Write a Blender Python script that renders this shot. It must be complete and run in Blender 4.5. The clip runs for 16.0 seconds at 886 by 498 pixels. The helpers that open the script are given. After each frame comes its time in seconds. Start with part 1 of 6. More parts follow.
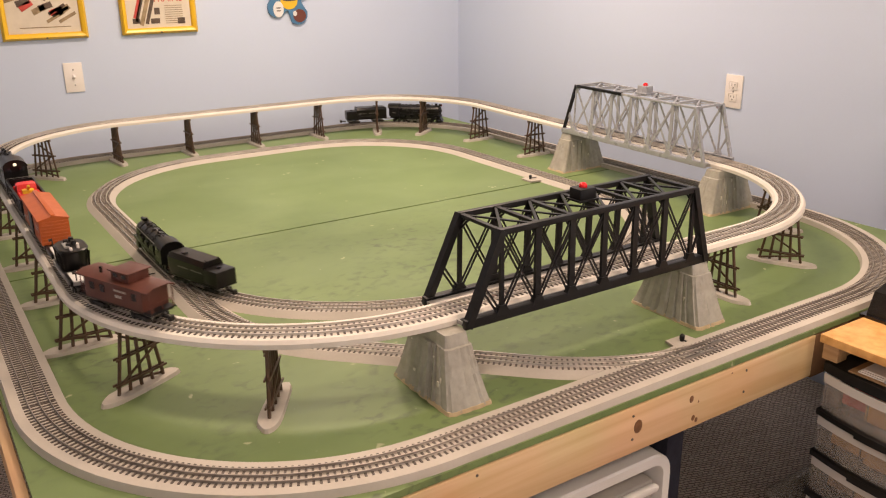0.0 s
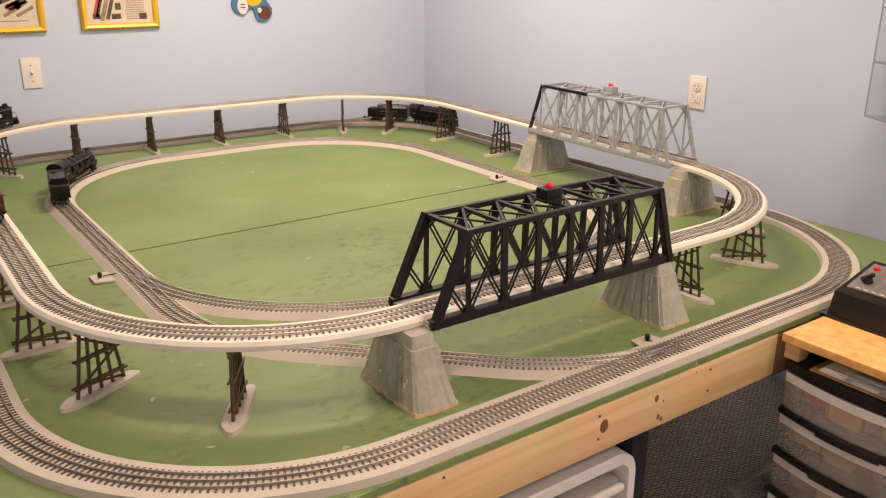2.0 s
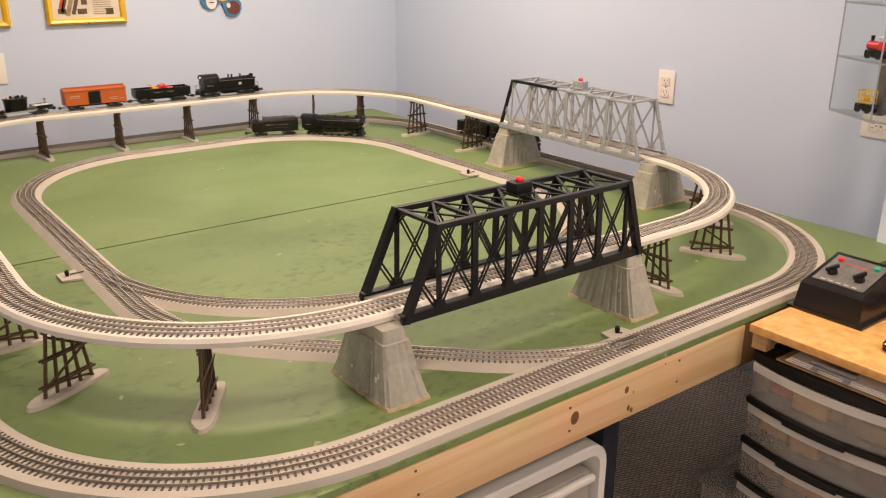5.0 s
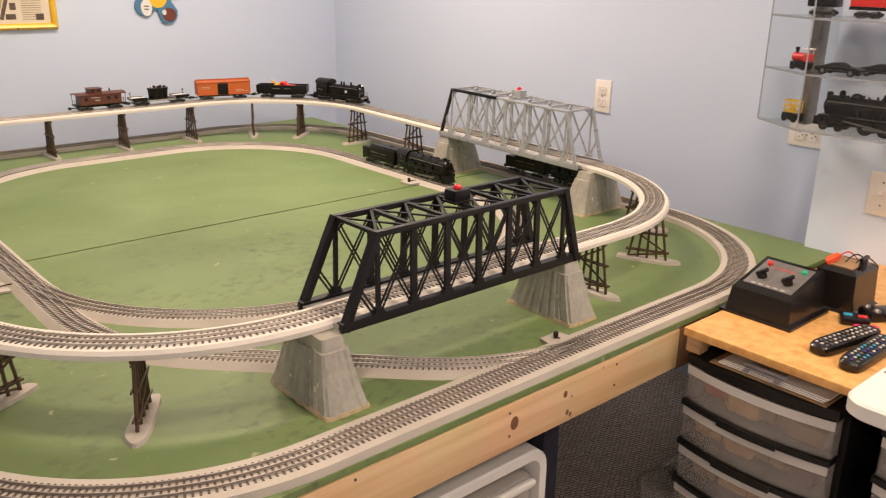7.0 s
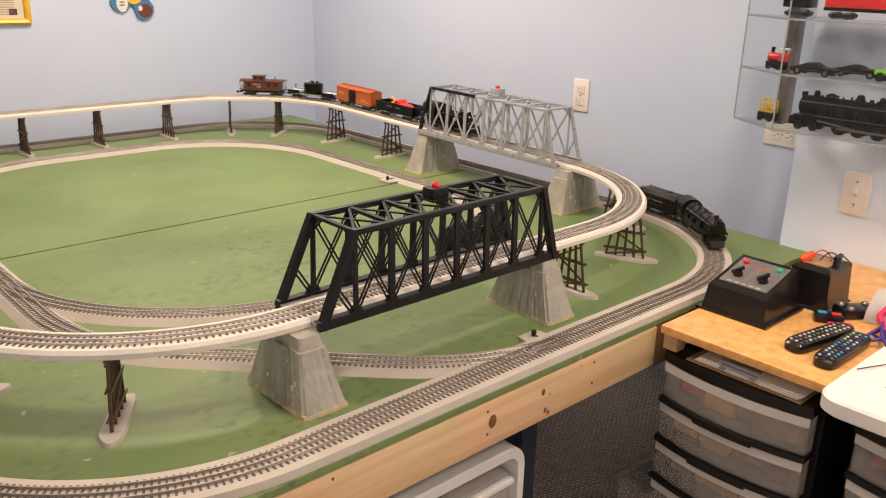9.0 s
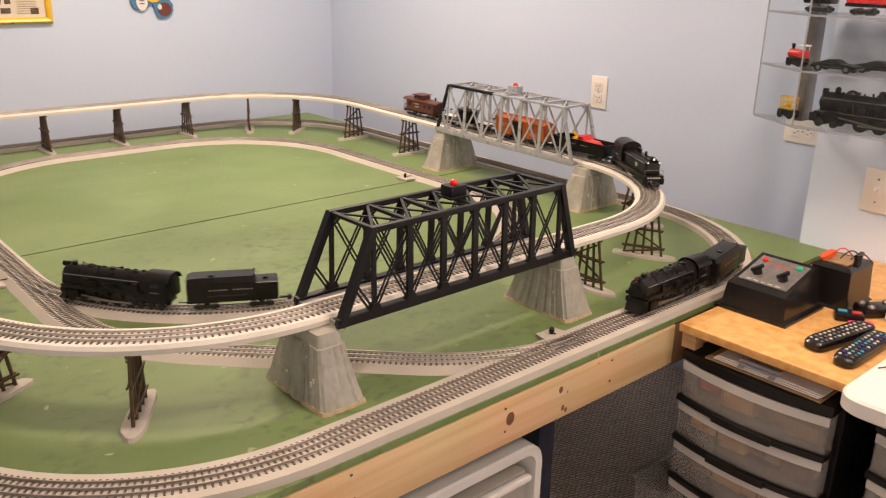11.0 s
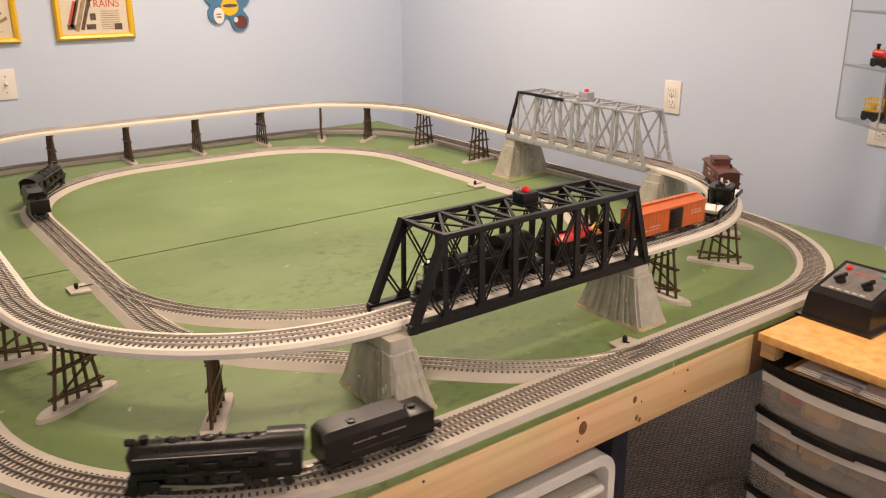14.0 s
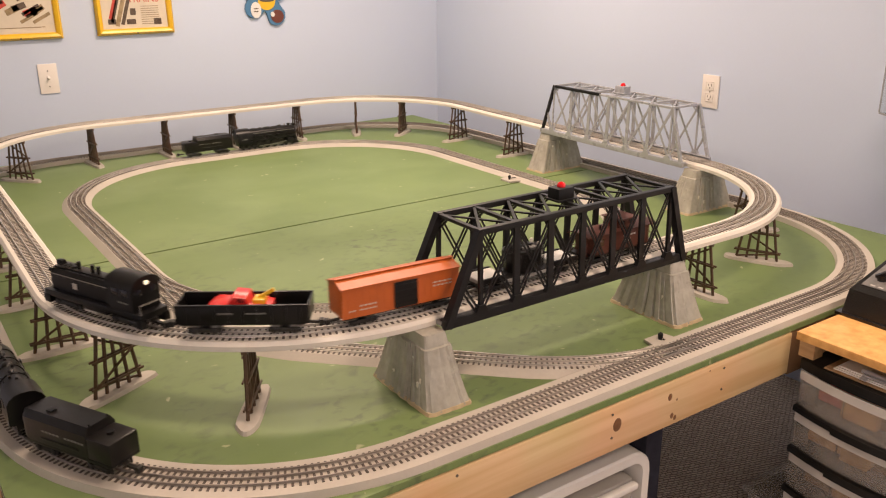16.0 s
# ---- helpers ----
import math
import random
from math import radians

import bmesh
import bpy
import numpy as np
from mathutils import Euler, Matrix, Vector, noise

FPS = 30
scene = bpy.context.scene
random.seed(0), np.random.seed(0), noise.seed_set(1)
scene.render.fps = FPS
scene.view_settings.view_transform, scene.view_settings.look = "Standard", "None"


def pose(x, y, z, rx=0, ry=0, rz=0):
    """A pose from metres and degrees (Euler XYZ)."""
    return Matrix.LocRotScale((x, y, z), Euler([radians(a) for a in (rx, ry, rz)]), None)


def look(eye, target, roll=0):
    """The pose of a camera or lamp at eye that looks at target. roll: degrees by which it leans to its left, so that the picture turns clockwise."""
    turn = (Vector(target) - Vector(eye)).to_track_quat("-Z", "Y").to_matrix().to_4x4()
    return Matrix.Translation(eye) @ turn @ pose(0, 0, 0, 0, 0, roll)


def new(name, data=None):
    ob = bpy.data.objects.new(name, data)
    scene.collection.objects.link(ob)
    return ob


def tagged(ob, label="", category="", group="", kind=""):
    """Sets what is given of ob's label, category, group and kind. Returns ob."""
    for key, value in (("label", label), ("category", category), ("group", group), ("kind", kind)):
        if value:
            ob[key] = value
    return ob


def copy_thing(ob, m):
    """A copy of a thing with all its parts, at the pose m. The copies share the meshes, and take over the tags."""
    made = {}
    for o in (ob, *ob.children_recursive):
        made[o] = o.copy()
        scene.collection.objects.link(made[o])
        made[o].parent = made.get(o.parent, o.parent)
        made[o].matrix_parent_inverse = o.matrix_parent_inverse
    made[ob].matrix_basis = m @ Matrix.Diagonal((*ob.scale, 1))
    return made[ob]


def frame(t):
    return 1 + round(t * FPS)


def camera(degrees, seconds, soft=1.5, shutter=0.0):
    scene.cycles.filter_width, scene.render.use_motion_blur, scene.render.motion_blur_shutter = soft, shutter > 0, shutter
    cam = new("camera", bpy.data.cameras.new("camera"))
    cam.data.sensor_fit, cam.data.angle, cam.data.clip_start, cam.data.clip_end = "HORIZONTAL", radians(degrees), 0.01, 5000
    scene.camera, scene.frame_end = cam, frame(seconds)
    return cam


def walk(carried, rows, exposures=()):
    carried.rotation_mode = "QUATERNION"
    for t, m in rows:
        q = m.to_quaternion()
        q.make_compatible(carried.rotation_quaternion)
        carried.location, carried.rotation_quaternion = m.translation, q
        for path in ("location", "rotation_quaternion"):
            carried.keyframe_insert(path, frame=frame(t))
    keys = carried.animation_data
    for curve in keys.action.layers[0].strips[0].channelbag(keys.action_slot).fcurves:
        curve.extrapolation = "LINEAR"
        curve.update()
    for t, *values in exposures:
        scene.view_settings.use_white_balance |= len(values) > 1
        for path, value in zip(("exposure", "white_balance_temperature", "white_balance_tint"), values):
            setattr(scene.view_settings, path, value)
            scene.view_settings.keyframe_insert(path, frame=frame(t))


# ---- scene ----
cam = camera(55.6, 16.0, soft=1.15, shutter=0.5)
PATH = [
    (0, (-0.03, -0.059, 1.488), (1.005, 1.524, 0.838), -0.6),
    (0.5, (-0.029, -0.057, 1.487), (1.009, 1.523, 0.835), -0.6),
    (1, (-0.028, -0.056, 1.488), (1.022, 1.514, 0.83), -0.4),
    (1.5, (-0.027, -0.052, 1.487), (1.052, 1.497, 0.828), -0.1),
    (2, (-0.026, -0.051, 1.488), (1.075, 1.485, 0.835), 0.2),
    (2.5, (-0.023, -0.052, 1.487), (1.086, 1.478, 0.832), 0.3),
    (3, (-0.024, -0.056, 1.487), (1.095, 1.466, 0.828), 0.2),
    (3.5, (-0.023, -0.057, 1.486), (1.102, 1.46, 0.828), 0.2),
    (4, (-0.024, -0.056, 1.487), (1.111, 1.454, 0.829), 0.3),
    (6.5, (-0.018, -0.064, 1.484), (1.191, 1.389, 0.83), 0.6),
    (7, (-0.017, -0.066, 1.484), (1.239, 1.353, 0.844), 1.1),
    (7.5, (-0.014, -0.065, 1.483), (1.267, 1.331, 0.842), 1.4),
    (8, (-0.013, -0.065, 1.483), (1.274, 1.325, 0.842), 1.5),
    (10.5, (-0.017, -0.067, 1.482), (1.278, 1.313, 0.837), 1.6),
    (11, (-0.018, -0.066, 1.484), (1.243, 1.343, 0.835), 1.3),
    (11.5, (-0.02, -0.065, 1.483), (1.216, 1.368, 0.837), 1.0),
    (12, (-0.023, -0.066, 1.484), (1.179, 1.401, 0.85), 0.4),
    (12.5, (-0.022, -0.065, 1.483), (1.171, 1.409, 0.847), 0.4),
    (13, (-0.023, -0.065, 1.483), (1.148, 1.427, 0.849), 0.1),
    (13.5, (-0.024, -0.064, 1.483), (1.128, 1.443, 0.851), -0.0),
    (14, (-0.023, -0.062, 1.484), (1.117, 1.455, 0.849), -0.2),
    (14.5, (-0.025, -0.06, 1.484), (1.096, 1.47, 0.85), -0.4),
    (15, (-0.026, -0.062, 1.484), (1.067, 1.487, 0.849), -0.7),
    (15.5, (-0.027, -0.06, 1.484), (1.051, 1.498, 0.843), -0.6),
    (16, (-0.027, -0.06, 1.486), (1.047, 1.498, 0.838), -0.5),
]
# the clip's white balance drifts a little
BALANCE = [(0, 0, 6720, 11.5), (3.5, 0, 6700, 8.5), (6.5, 0, 6680, 9.5), (7, 0, 6520, 8.5), (8.2, 0, 6420, 7.5), (10.5, 0, 6560, 10.5), (14.5, 0, 6760, 9), (16, 0, 6800, 12.5)]
walk(cam, [(t, look(eye, target, roll)) for t, eye, target, roll in PATH], BALANCE)

# ---- light ----
scene.view_settings.exposure = 0.0
world = bpy.data.worlds.new("room_world")
scene.world = world
world.use_nodes = True
world.node_tree.nodes["Background"].inputs[0].default_value = (0.55, 0.6, 0.7, 1)
world.node_tree.nodes["Background"].inputs[1].default_value = 0.05

LAMP_SPOTS = [(1.15, 2.50, 19.5), (1.65, 2.40, 19.5), (0.34, 1.45, 11), (1.45, 0.42, 20), (-1.3, -1.3, 26), (1.3, -0.8, 19)]
for lx, ly, watts in LAMP_SPOTS:
    lamp = bpy.data.lights.new("ceiling_lamp", "AREA")
    lamp.shape, lamp.size, lamp.energy, lamp.color = "DISK", 0.26, watts, (1.0, 0.765, 0.615)
    ob = new("ceiling_lamp", lamp)
    ob.matrix_world = pose(lx, ly, 2.385)

# ---- materials ----


def mat(name, color, rough=0.6, metal=0.0, var=0.15, scale=6.0, fine=80.0, bump=0.1, color2=None, coat=0.0, alpha=1.0, transmission=0.0, emit=None):
    """A painted or moulded surface: colour that varies at two scales, gloss that varies with it, and fine relief."""
    m = bpy.data.materials.new(name)
    m.use_nodes = True
    nt = m.node_tree
    b = nt.nodes["Principled BSDF"]
    tc = nt.nodes.new("ShaderNodeTexCoord")
    n1 = nt.nodes.new("ShaderNodeTexNoise")
    n1.inputs["Scale"].default_value = scale
    n1.inputs["Detail"].default_value = 5
    n2 = nt.nodes.new("ShaderNodeTexNoise")
    n2.inputs["Scale"].default_value = fine
    n2.inputs["Detail"].default_value = 3
    nt.links.new(tc.outputs["Object"], n1.inputs["Vector"])
    nt.links.new(tc.outputs["Object"], n2.inputs["Vector"])
    add = nt.nodes.new("ShaderNodeMath")
    add.operation = "MULTIPLY_ADD"
    nt.links.new(n2.outputs["Fac"], add.inputs[0])
    add.inputs[1].default_value = 0.35
    nt.links.new(n1.outputs["Fac"], add.inputs[2])
    ramp = nt.nodes.new("ShaderNodeMapRange")
    ramp.inputs["From Min"].default_value, ramp.inputs["From Max"].default_value = 0.4, 0.95
    nt.links.new(add.outputs[0], ramp.inputs["Value"])
    mix = nt.nodes.new("ShaderNodeMix")
    mix.data_type = "RGBA"
    c2 = color2 or tuple(c * (1 - var) for c in color)
    mix.inputs["A"].default_value = (*c2, 1)
    mix.inputs["B"].default_value = (*color, 1)
    nt.links.new(ramp.outputs["Result"], mix.inputs["Factor"])
    nt.links.new(mix.outputs["Result"], b.inputs["Base Color"])
    rr = nt.nodes.new("ShaderNodeMapRange")
    rr.inputs["To Min"].default_value, rr.inputs["To Max"].default_value = min(1, rough * 1.15), rough * 0.85
    nt.links.new(n1.outputs["Fac"], rr.inputs["Value"])
    nt.links.new(rr.outputs["Result"], b.inputs["Roughness"])
    b.inputs["Metallic"].default_value = metal
    b.inputs["Coat Weight"].default_value = coat
    b.inputs["Transmission Weight"].default_value = transmission
    b.inputs["Alpha"].default_value = alpha
    if emit:
        b.inputs["Emission Color"].default_value = (*emit[:3], 1)
        b.inputs["Emission Strength"].default_value = emit[3]
    if bump:
        bp = nt.nodes.new("ShaderNodeBump")
        bp.inputs["Strength"].default_value = bump
        bp.inputs["Distance"].default_value = 0.002
        nt.links.new(n2.outputs["Fac"], bp.inputs["Height"])
        nt.links.new(bp.outputs["Normal"], b.inputs["Normal"])
    return m


def wood_mat(name, light, dark, axis=0, scale=7.0, rough=0.55):
    """Sawn timber: long grain bands along one axis."""
    m = bpy.data.materials.new(name)
    m.use_nodes = True
    nt = m.node_tree
    b = nt.nodes["Principled BSDF"]
    tc = nt.nodes.new("ShaderNodeTexCoord")
    mp = nt.nodes.new("ShaderNodeMapping")
    s = [scale * 6] * 3
    s[axis] = scale * 0.25
    mp.inputs["Scale"].default_value = s
    nt.links.new(tc.outputs["Object"], mp.inputs["Vector"])
    n1 = nt.nodes.new("ShaderNodeTexNoise")
    n1.inputs["Scale"].default_value = 1.0
    n1.inputs["Detail"].default_value = 6
    n1.inputs["Distortion"].default_value = 1.2
    nt.links.new(mp.outputs["Vector"], n1.inputs["Vector"])
    n2 = nt.nodes.new("ShaderNodeTexNoise")
    n2.inputs["Scale"].default_value = 4.0
    nt.links.new(tc.outputs["Object"], n2.inputs["Vector"])
    r = nt.nodes.new("ShaderNodeMapRange")
    r.inputs["From Min"].default_value, r.inputs["From Max"].default_value = 0.35, 0.7
    nt.links.new(n1.outputs["Fac"], r.inputs["Value"])
    mix = nt.nodes.new("ShaderNodeMix")
    mix.data_type = "RGBA"
    mix.inputs["A"].default_value = (*dark, 1)
    mix.inputs["B"].default_value = (*light, 1)
    nt.links.new(r.outputs["Result"], mix.inputs["Factor"])
    m2 = nt.nodes.new("ShaderNodeMix")
    m2.data_type, m2.blend_type = "RGBA", "MULTIPLY"
    m2.inputs["Factor"].default_value = 0.35
    nt.links.new(mix.outputs["Result"], m2.inputs["A"])
    nt.links.new(n2.outputs["Color"], m2.inputs["B"])
    nt.links.new(m2.outputs["Result"], b.inputs["Base Color"])
    b.inputs["Roughness"].default_value = rough
    bp = nt.nodes.new("ShaderNodeBump")
    bp.inputs["Strength"].default_value = 0.15
    bp.inputs["Distance"].default_value = 0.001
    nt.links.new(n1.outputs["Fac"], bp.inputs["Height"])
    nt.links.new(bp.outputs["Normal"], b.inputs["Normal"])
    return m


def table_green_mat():
    """Rolled green paint on boards: paler middle, darker front strip, dusty streaks, scuffs and bare scratches."""
    m = bpy.data.materials.new("table_green_paint")
    m.use_nodes = True
    nt = m.node_tree
    b = nt.nodes["Principled BSDF"]
    tc = nt.nodes.new("ShaderNodeTexCoord")

    def noise_node(scale, detail, dist=0.0, stretch=(1, 1, 1)):
        mp = nt.nodes.new("ShaderNodeMapping")
        mp.inputs["Scale"].default_value = stretch
        nt.links.new(tc.outputs["Object"], mp.inputs["Vector"])
        n = nt.nodes.new("ShaderNodeTexNoise")
        n.inputs["Scale"].default_value = scale
        n.inputs["Detail"].default_value = detail
        n.inputs["Distortion"].default_value = dist
        nt.links.new(mp.outputs["Vector"], n.inputs["Vector"])
        return n

    def span(node, lo, hi):
        r = nt.nodes.new("ShaderNodeMapRange")
        r.inputs["From Min"].default_value, r.inputs["From Max"].default_value = lo, hi
        nt.links.new(node.outputs["Fac"], r.inputs["Value"])
        return r

    def blend(a, bcol, fac):
        x = nt.nodes.new("ShaderNodeMix")
        x.data_type = "RGBA"
        if isinstance(a, tuple):
            x.inputs["A"].default_value = (*a, 1)
        else:
            nt.links.new(a.outputs["Result"], x.inputs["A"])
        x.inputs["B"].default_value = (*bcol, 1)
        nt.links.new(fac.outputs["Result"], x.inputs["Factor"])
        return x

    base = blend((0.138, 0.205, 0.068), (0.182, 0.258, 0.094), span(noise_node(1.6, 4), 0.35, 0.65))
    streak = blend(base, (0.198, 0.274, 0.110), span(noise_node(2.6, 6, 0.4, (0.8, 1.3, 1)), 0.44, 0.78))
    # fine dry-brush scuffs, thickest where things were set down along the front of the table
    sep = nt.nodes.new("ShaderNodeSeparateXYZ")
    nt.links.new(tc.outputs["Object"], sep.inputs["Vector"])
    front = nt.nodes.new("ShaderNodeMapRange")
    front.inputs["From Min"].default_value, front.inputs["From Max"].default_value = 1.42, 1.05
    front.inputs["To Min"].default_value, front.inputs["To Max"].default_value = 0.03, 0.65
    nt.links.new(sep.outputs["Y"], front.inputs["Value"])
    patch = span(noise_node(3.2, 3, 0.5), 0.36, 0.58)
    fine = span(noise_node(38.0, 8, 0.5, (0.8, 1.1, 1)), 0.50, 0.68)
    amount = nt.nodes.new("ShaderNodeMath")
    amount.operation = "MULTIPLY"
    nt.links.new(patch.outputs["Result"], amount.inputs[0])
    nt.links.new(fine.outputs["Result"], amount.inputs[1])
    both = nt.nodes.new("ShaderNodeMix")
    both.inputs["A"].default_value = 0.0
    side = nt.nodes.new("ShaderNodeMapRange")
    side.inputs["From Min"].default_value, side.inputs["From Max"].default_value = 1.7, 0.9
    side.inputs["To Min"].default_value = 0.25
    nt.links.new(sep.outputs["X"], side.inputs["Value"])
    where = nt.nodes.new("ShaderNodeMath")
    where.operation = "MULTIPLY"
    nt.links.new(front.outputs["Result"], where.inputs[0])
    nt.links.new(side.outputs["Result"], where.inputs[1])
    nt.links.new(where.outputs[0], both.inputs["Factor"])
    nt.links.new(amount.outputs[0], both.inputs["B"])
    # unevenly darker green towards the front strip
    front_dark = nt.nodes.new("ShaderNodeMath")
    front_dark.operation = "MULTIPLY"
    nt.links.new(front.outputs["Result"], front_dark.inputs[0])
    nt.links.new(span(noise_node(2.2, 5, 0.3), 0.25, 0.75).outputs["Result"], front_dark.inputs[1])
    hold = nt.nodes.new("ShaderNodeMapRange")
    hold.inputs["To Max"].default_value = 0.9
    nt.links.new(front_dark.outputs[0], hold.inputs["Value"])
    darkened = blend(streak, (0.098, 0.140, 0.050), hold)
    scuff = blend(darkened, (0.060, 0.075, 0.045), both)
    chip = blend(scuff, (0.36, 0.38, 0.22), span(noise_node(34, 2, 0.3), 0.72, 0.77))
    nt.links.new(chip.outputs["Result"], b.inputs["Base Color"])
    rough = nt.nodes.new("ShaderNodeMapRange")
    rough.inputs["To Min"].default_value, rough.inputs["To Max"].default_value = 0.42, 0.7
    nt.links.new(noise_node(3, 4).outputs["Fac"], rough.inputs["Value"])
    nt.links.new(rough.outputs["Result"], b.inputs["Roughness"])
    bp = nt.nodes.new("ShaderNodeBump")
    bp.inputs["Strength"].default_value, bp.inputs["Distance"].default_value = 0.06, 0.002
    nt.links.new(noise_node(60, 5, 0, (0.8, 1.2, 1)).outputs["Fac"], bp.inputs["Height"])
    nt.links.new(bp.outputs["Normal"], b.inputs["Normal"])
    return m


def carpet_mat():
    """Woven loop carpet: staggered rows of pale dashes over a dark ground, each loop of its own shade."""
    m = bpy.data.materials.new("loop_carpet")
    m.use_nodes = True
    nt = m.node_tree
    b = nt.nodes["Principled BSDF"]
    tc = nt.nodes.new("ShaderNodeTexCoord")
    wob = nt.nodes.new("ShaderNodeTexNoise")
    wob.inputs["Scale"].default_value = 45
    nt.links.new(tc.outputs["Object"], wob.inputs["Vector"])
    push = nt.nodes.new("ShaderNodeMix")
    push.data_type, push.blend_type = "RGBA", "LINEAR_LIGHT"
    push.inputs["Factor"].default_value = 0.006
    nt.links.new(tc.outputs["Object"], push.inputs["A"])
    nt.links.new(wob.outputs["Color"], push.inputs["B"])
    rot = nt.nodes.new("ShaderNodeMapping")
    rot.inputs["Rotation"].default_value = (0, 0, radians(18))
    nt.links.new(push.outputs["Result"], rot.inputs["Vector"])
    w = nt.nodes.new("ShaderNodeTexBrick")
    w.inputs["Scale"].default_value = 1.0
    w.inputs["Brick Width"].default_value, w.inputs["Row Height"].default_value = 0.0175, 0.0095
    w.inputs["Mortar Size"].default_value, w.inputs["Mortar Smooth"].default_value = 0.0017, 0.7
    w.inputs["Color1"].default_value = (0.90, 0.78, 0.68, 1)
    w.inputs["Color2"].default_value = (0.70, 0.58, 0.49, 1)
    w.inputs["Mortar"].default_value = (0.14, 0.105, 0.08, 1)
    nt.links.new(rot.outputs["Vector"], w.inputs["Vector"])
    n = nt.nodes.new("ShaderNodeTexNoise")
    n.inputs["Scale"].default_value, n.inputs["Detail"].default_value = 260, 3
    nt.links.new(tc.outputs["Object"], n.inputs["Vector"])
    mix = nt.nodes.new("ShaderNodeMix")
    mix.data_type, mix.blend_type = "RGBA", "MULTIPLY"
    mix.inputs["Factor"].default_value = 0.25
    nt.links.new(w.outputs["Color"], mix.inputs["A"])
    nt.links.new(n.outputs["Color"], mix.inputs["B"])
    nt.links.new(mix.outputs["Result"], b.inputs["Base Color"])
    b.inputs["Roughness"].default_value = 0.95
    bp = nt.nodes.new("ShaderNodeBump")
    bp.invert = True
    bp.inputs["Strength"].default_value, bp.inputs["Distance"].default_value = 0.7, 0.004
    nt.links.new(w.outputs["Fac"], bp.inputs["Height"])
    nt.links.new(bp.outputs["Normal"], b.inputs["Normal"])
    return m


def clear_mat(name, tint=(1, 1, 1), rough=0.05, see=0.75):
    """Clear or cloudy plastic sheet."""
    m = bpy.data.materials.new(name)
    m.use_nodes = True
    nt = m.node_tree
    b = nt.nodes["Principled BSDF"]
    b.inputs["Base Color"].default_value = (*tint, 1)
    b.inputs["Roughness"].default_value = rough
    tr = nt.nodes.new("ShaderNodeBsdfTransparent")
    tr.inputs["Color"].default_value = (*[min(1, 0.6 + 0.4 * c) for c in tint], 1)
    ms = nt.nodes.new("ShaderNodeMixShader")
    ms.inputs["Fac"].default_value = see
    nt.links.new(b.outputs["BSDF"], ms.inputs[1])
    nt.links.new(tr.outputs["BSDF"], ms.inputs[2])
    nt.links.new(ms.outputs["Shader"], nt.nodes["Material Output"].inputs["Surface"])
    return m


GREEN = table_green_mat()
CARPET = carpet_mat()
WALL = mat("pale_blue_wall_paint", (0.56, 0.64, 0.79), 0.45, var=0.04, scale=1.5, fine=140, bump=0.08)
# the same wall paint, whitened where the jutting wall catches more light
WALL_LIT = mat("brighter_lit_wall_paint", (0.70, 0.80, 0.955), 0.4, var=0.04, scale=1.5, fine=140, bump=0.08)
CEIL = mat("ceiling_paint", (0.8, 0.8, 0.78), 0.8, var=0.04, scale=2, bump=0.2)
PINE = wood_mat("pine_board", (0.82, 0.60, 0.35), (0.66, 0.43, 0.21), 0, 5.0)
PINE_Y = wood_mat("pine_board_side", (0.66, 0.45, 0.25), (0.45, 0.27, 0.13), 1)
KNOT = mat("pine_knot", (0.22, 0.10, 0.04), 0.5, var=0.5, scale=60, bump=0.05)
BOARD = mat("chip_board", (0.80, 0.47, 0.17), 0.45, scale=34, fine=90, bump=0.25, color2=(0.52, 0.25, 0.065))
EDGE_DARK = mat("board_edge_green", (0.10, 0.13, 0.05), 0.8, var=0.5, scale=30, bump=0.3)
BED = mat("roadbed_grey_paint", (0.50, 0.455, 0.39), 0.7, var=0.14, scale=9, fine=150, bump=0.12)
DECK = mat("deck_beige_paint", (0.73, 0.685, 0.605), 0.65, var=0.14, scale=8, fine=120, bump=0.12)
TIE = mat("track_tie_black", (0.105, 0.083, 0.066), 0.6, var=0.4, scale=30, bump=0.1)
RAIL = mat("rail_metal", (0.74, 0.69, 0.62), 0.36, 0.7, var=0.35, scale=20, bump=0.02)
RAIL_DULL = mat("dull_rail_metal", (0.38, 0.34, 0.30), 0.46, 0.6, var=0.35, scale=20, bump=0.02)
BLACK = mat("bridge_black_plastic", (0.012, 0.012, 0.013), 0.42, var=0.3, scale=25, bump=0.05)
SILVER = mat("bridge_silver_plastic", (0.44, 0.45, 0.475), 0.28, 0.25, var=0.18, scale=25, bump=0.05)
STONE = mat("pier_grey_stone_plastic", (0.42, 0.40, 0.335), 0.20, var=0.32, scale=26, fine=110, bump=0.35)
STONE_PALE = mat("pier_pale_chip", (0.68, 0.63, 0.52), 0.35, var=0.15, scale=60, bump=0.1)
STONE_TAN = mat("pier_tan_flash", (0.52, 0.40, 0.24), 0.6, var=0.3, scale=60, bump=0.2)
TRESTLE = mat("trestle_dark_brown", (0.095, 0.052, 0.028), 0.5, var=0.4, scale=40, bump=0.2)
PLASTER = mat("trestle_foot_grey", (0.46, 0.42, 0.36), 0.75, var=0.2, scale=25, bump=0.25)
LOCO = mat("loco_black_paint", (0.008, 0.0075, 0.0075), 0.3, var=0.4, scale=40, bump=0.05)
LOCO_TOP = mat("loco_dusty_black", (0.011, 0.0095, 0.0085), 0.30, var=0.4, scale=40, bump=0.05)
STEEL = mat("worn_steel", (0.36, 0.34, 0.31), 0.35, 0.9, var=0.3, scale=50, bump=0.02)
DARKSTEEL = mat("blackened_steel", (0.05, 0.048, 0.045), 0.4, 0.7, var=0.3, scale=50, bump=0.02)
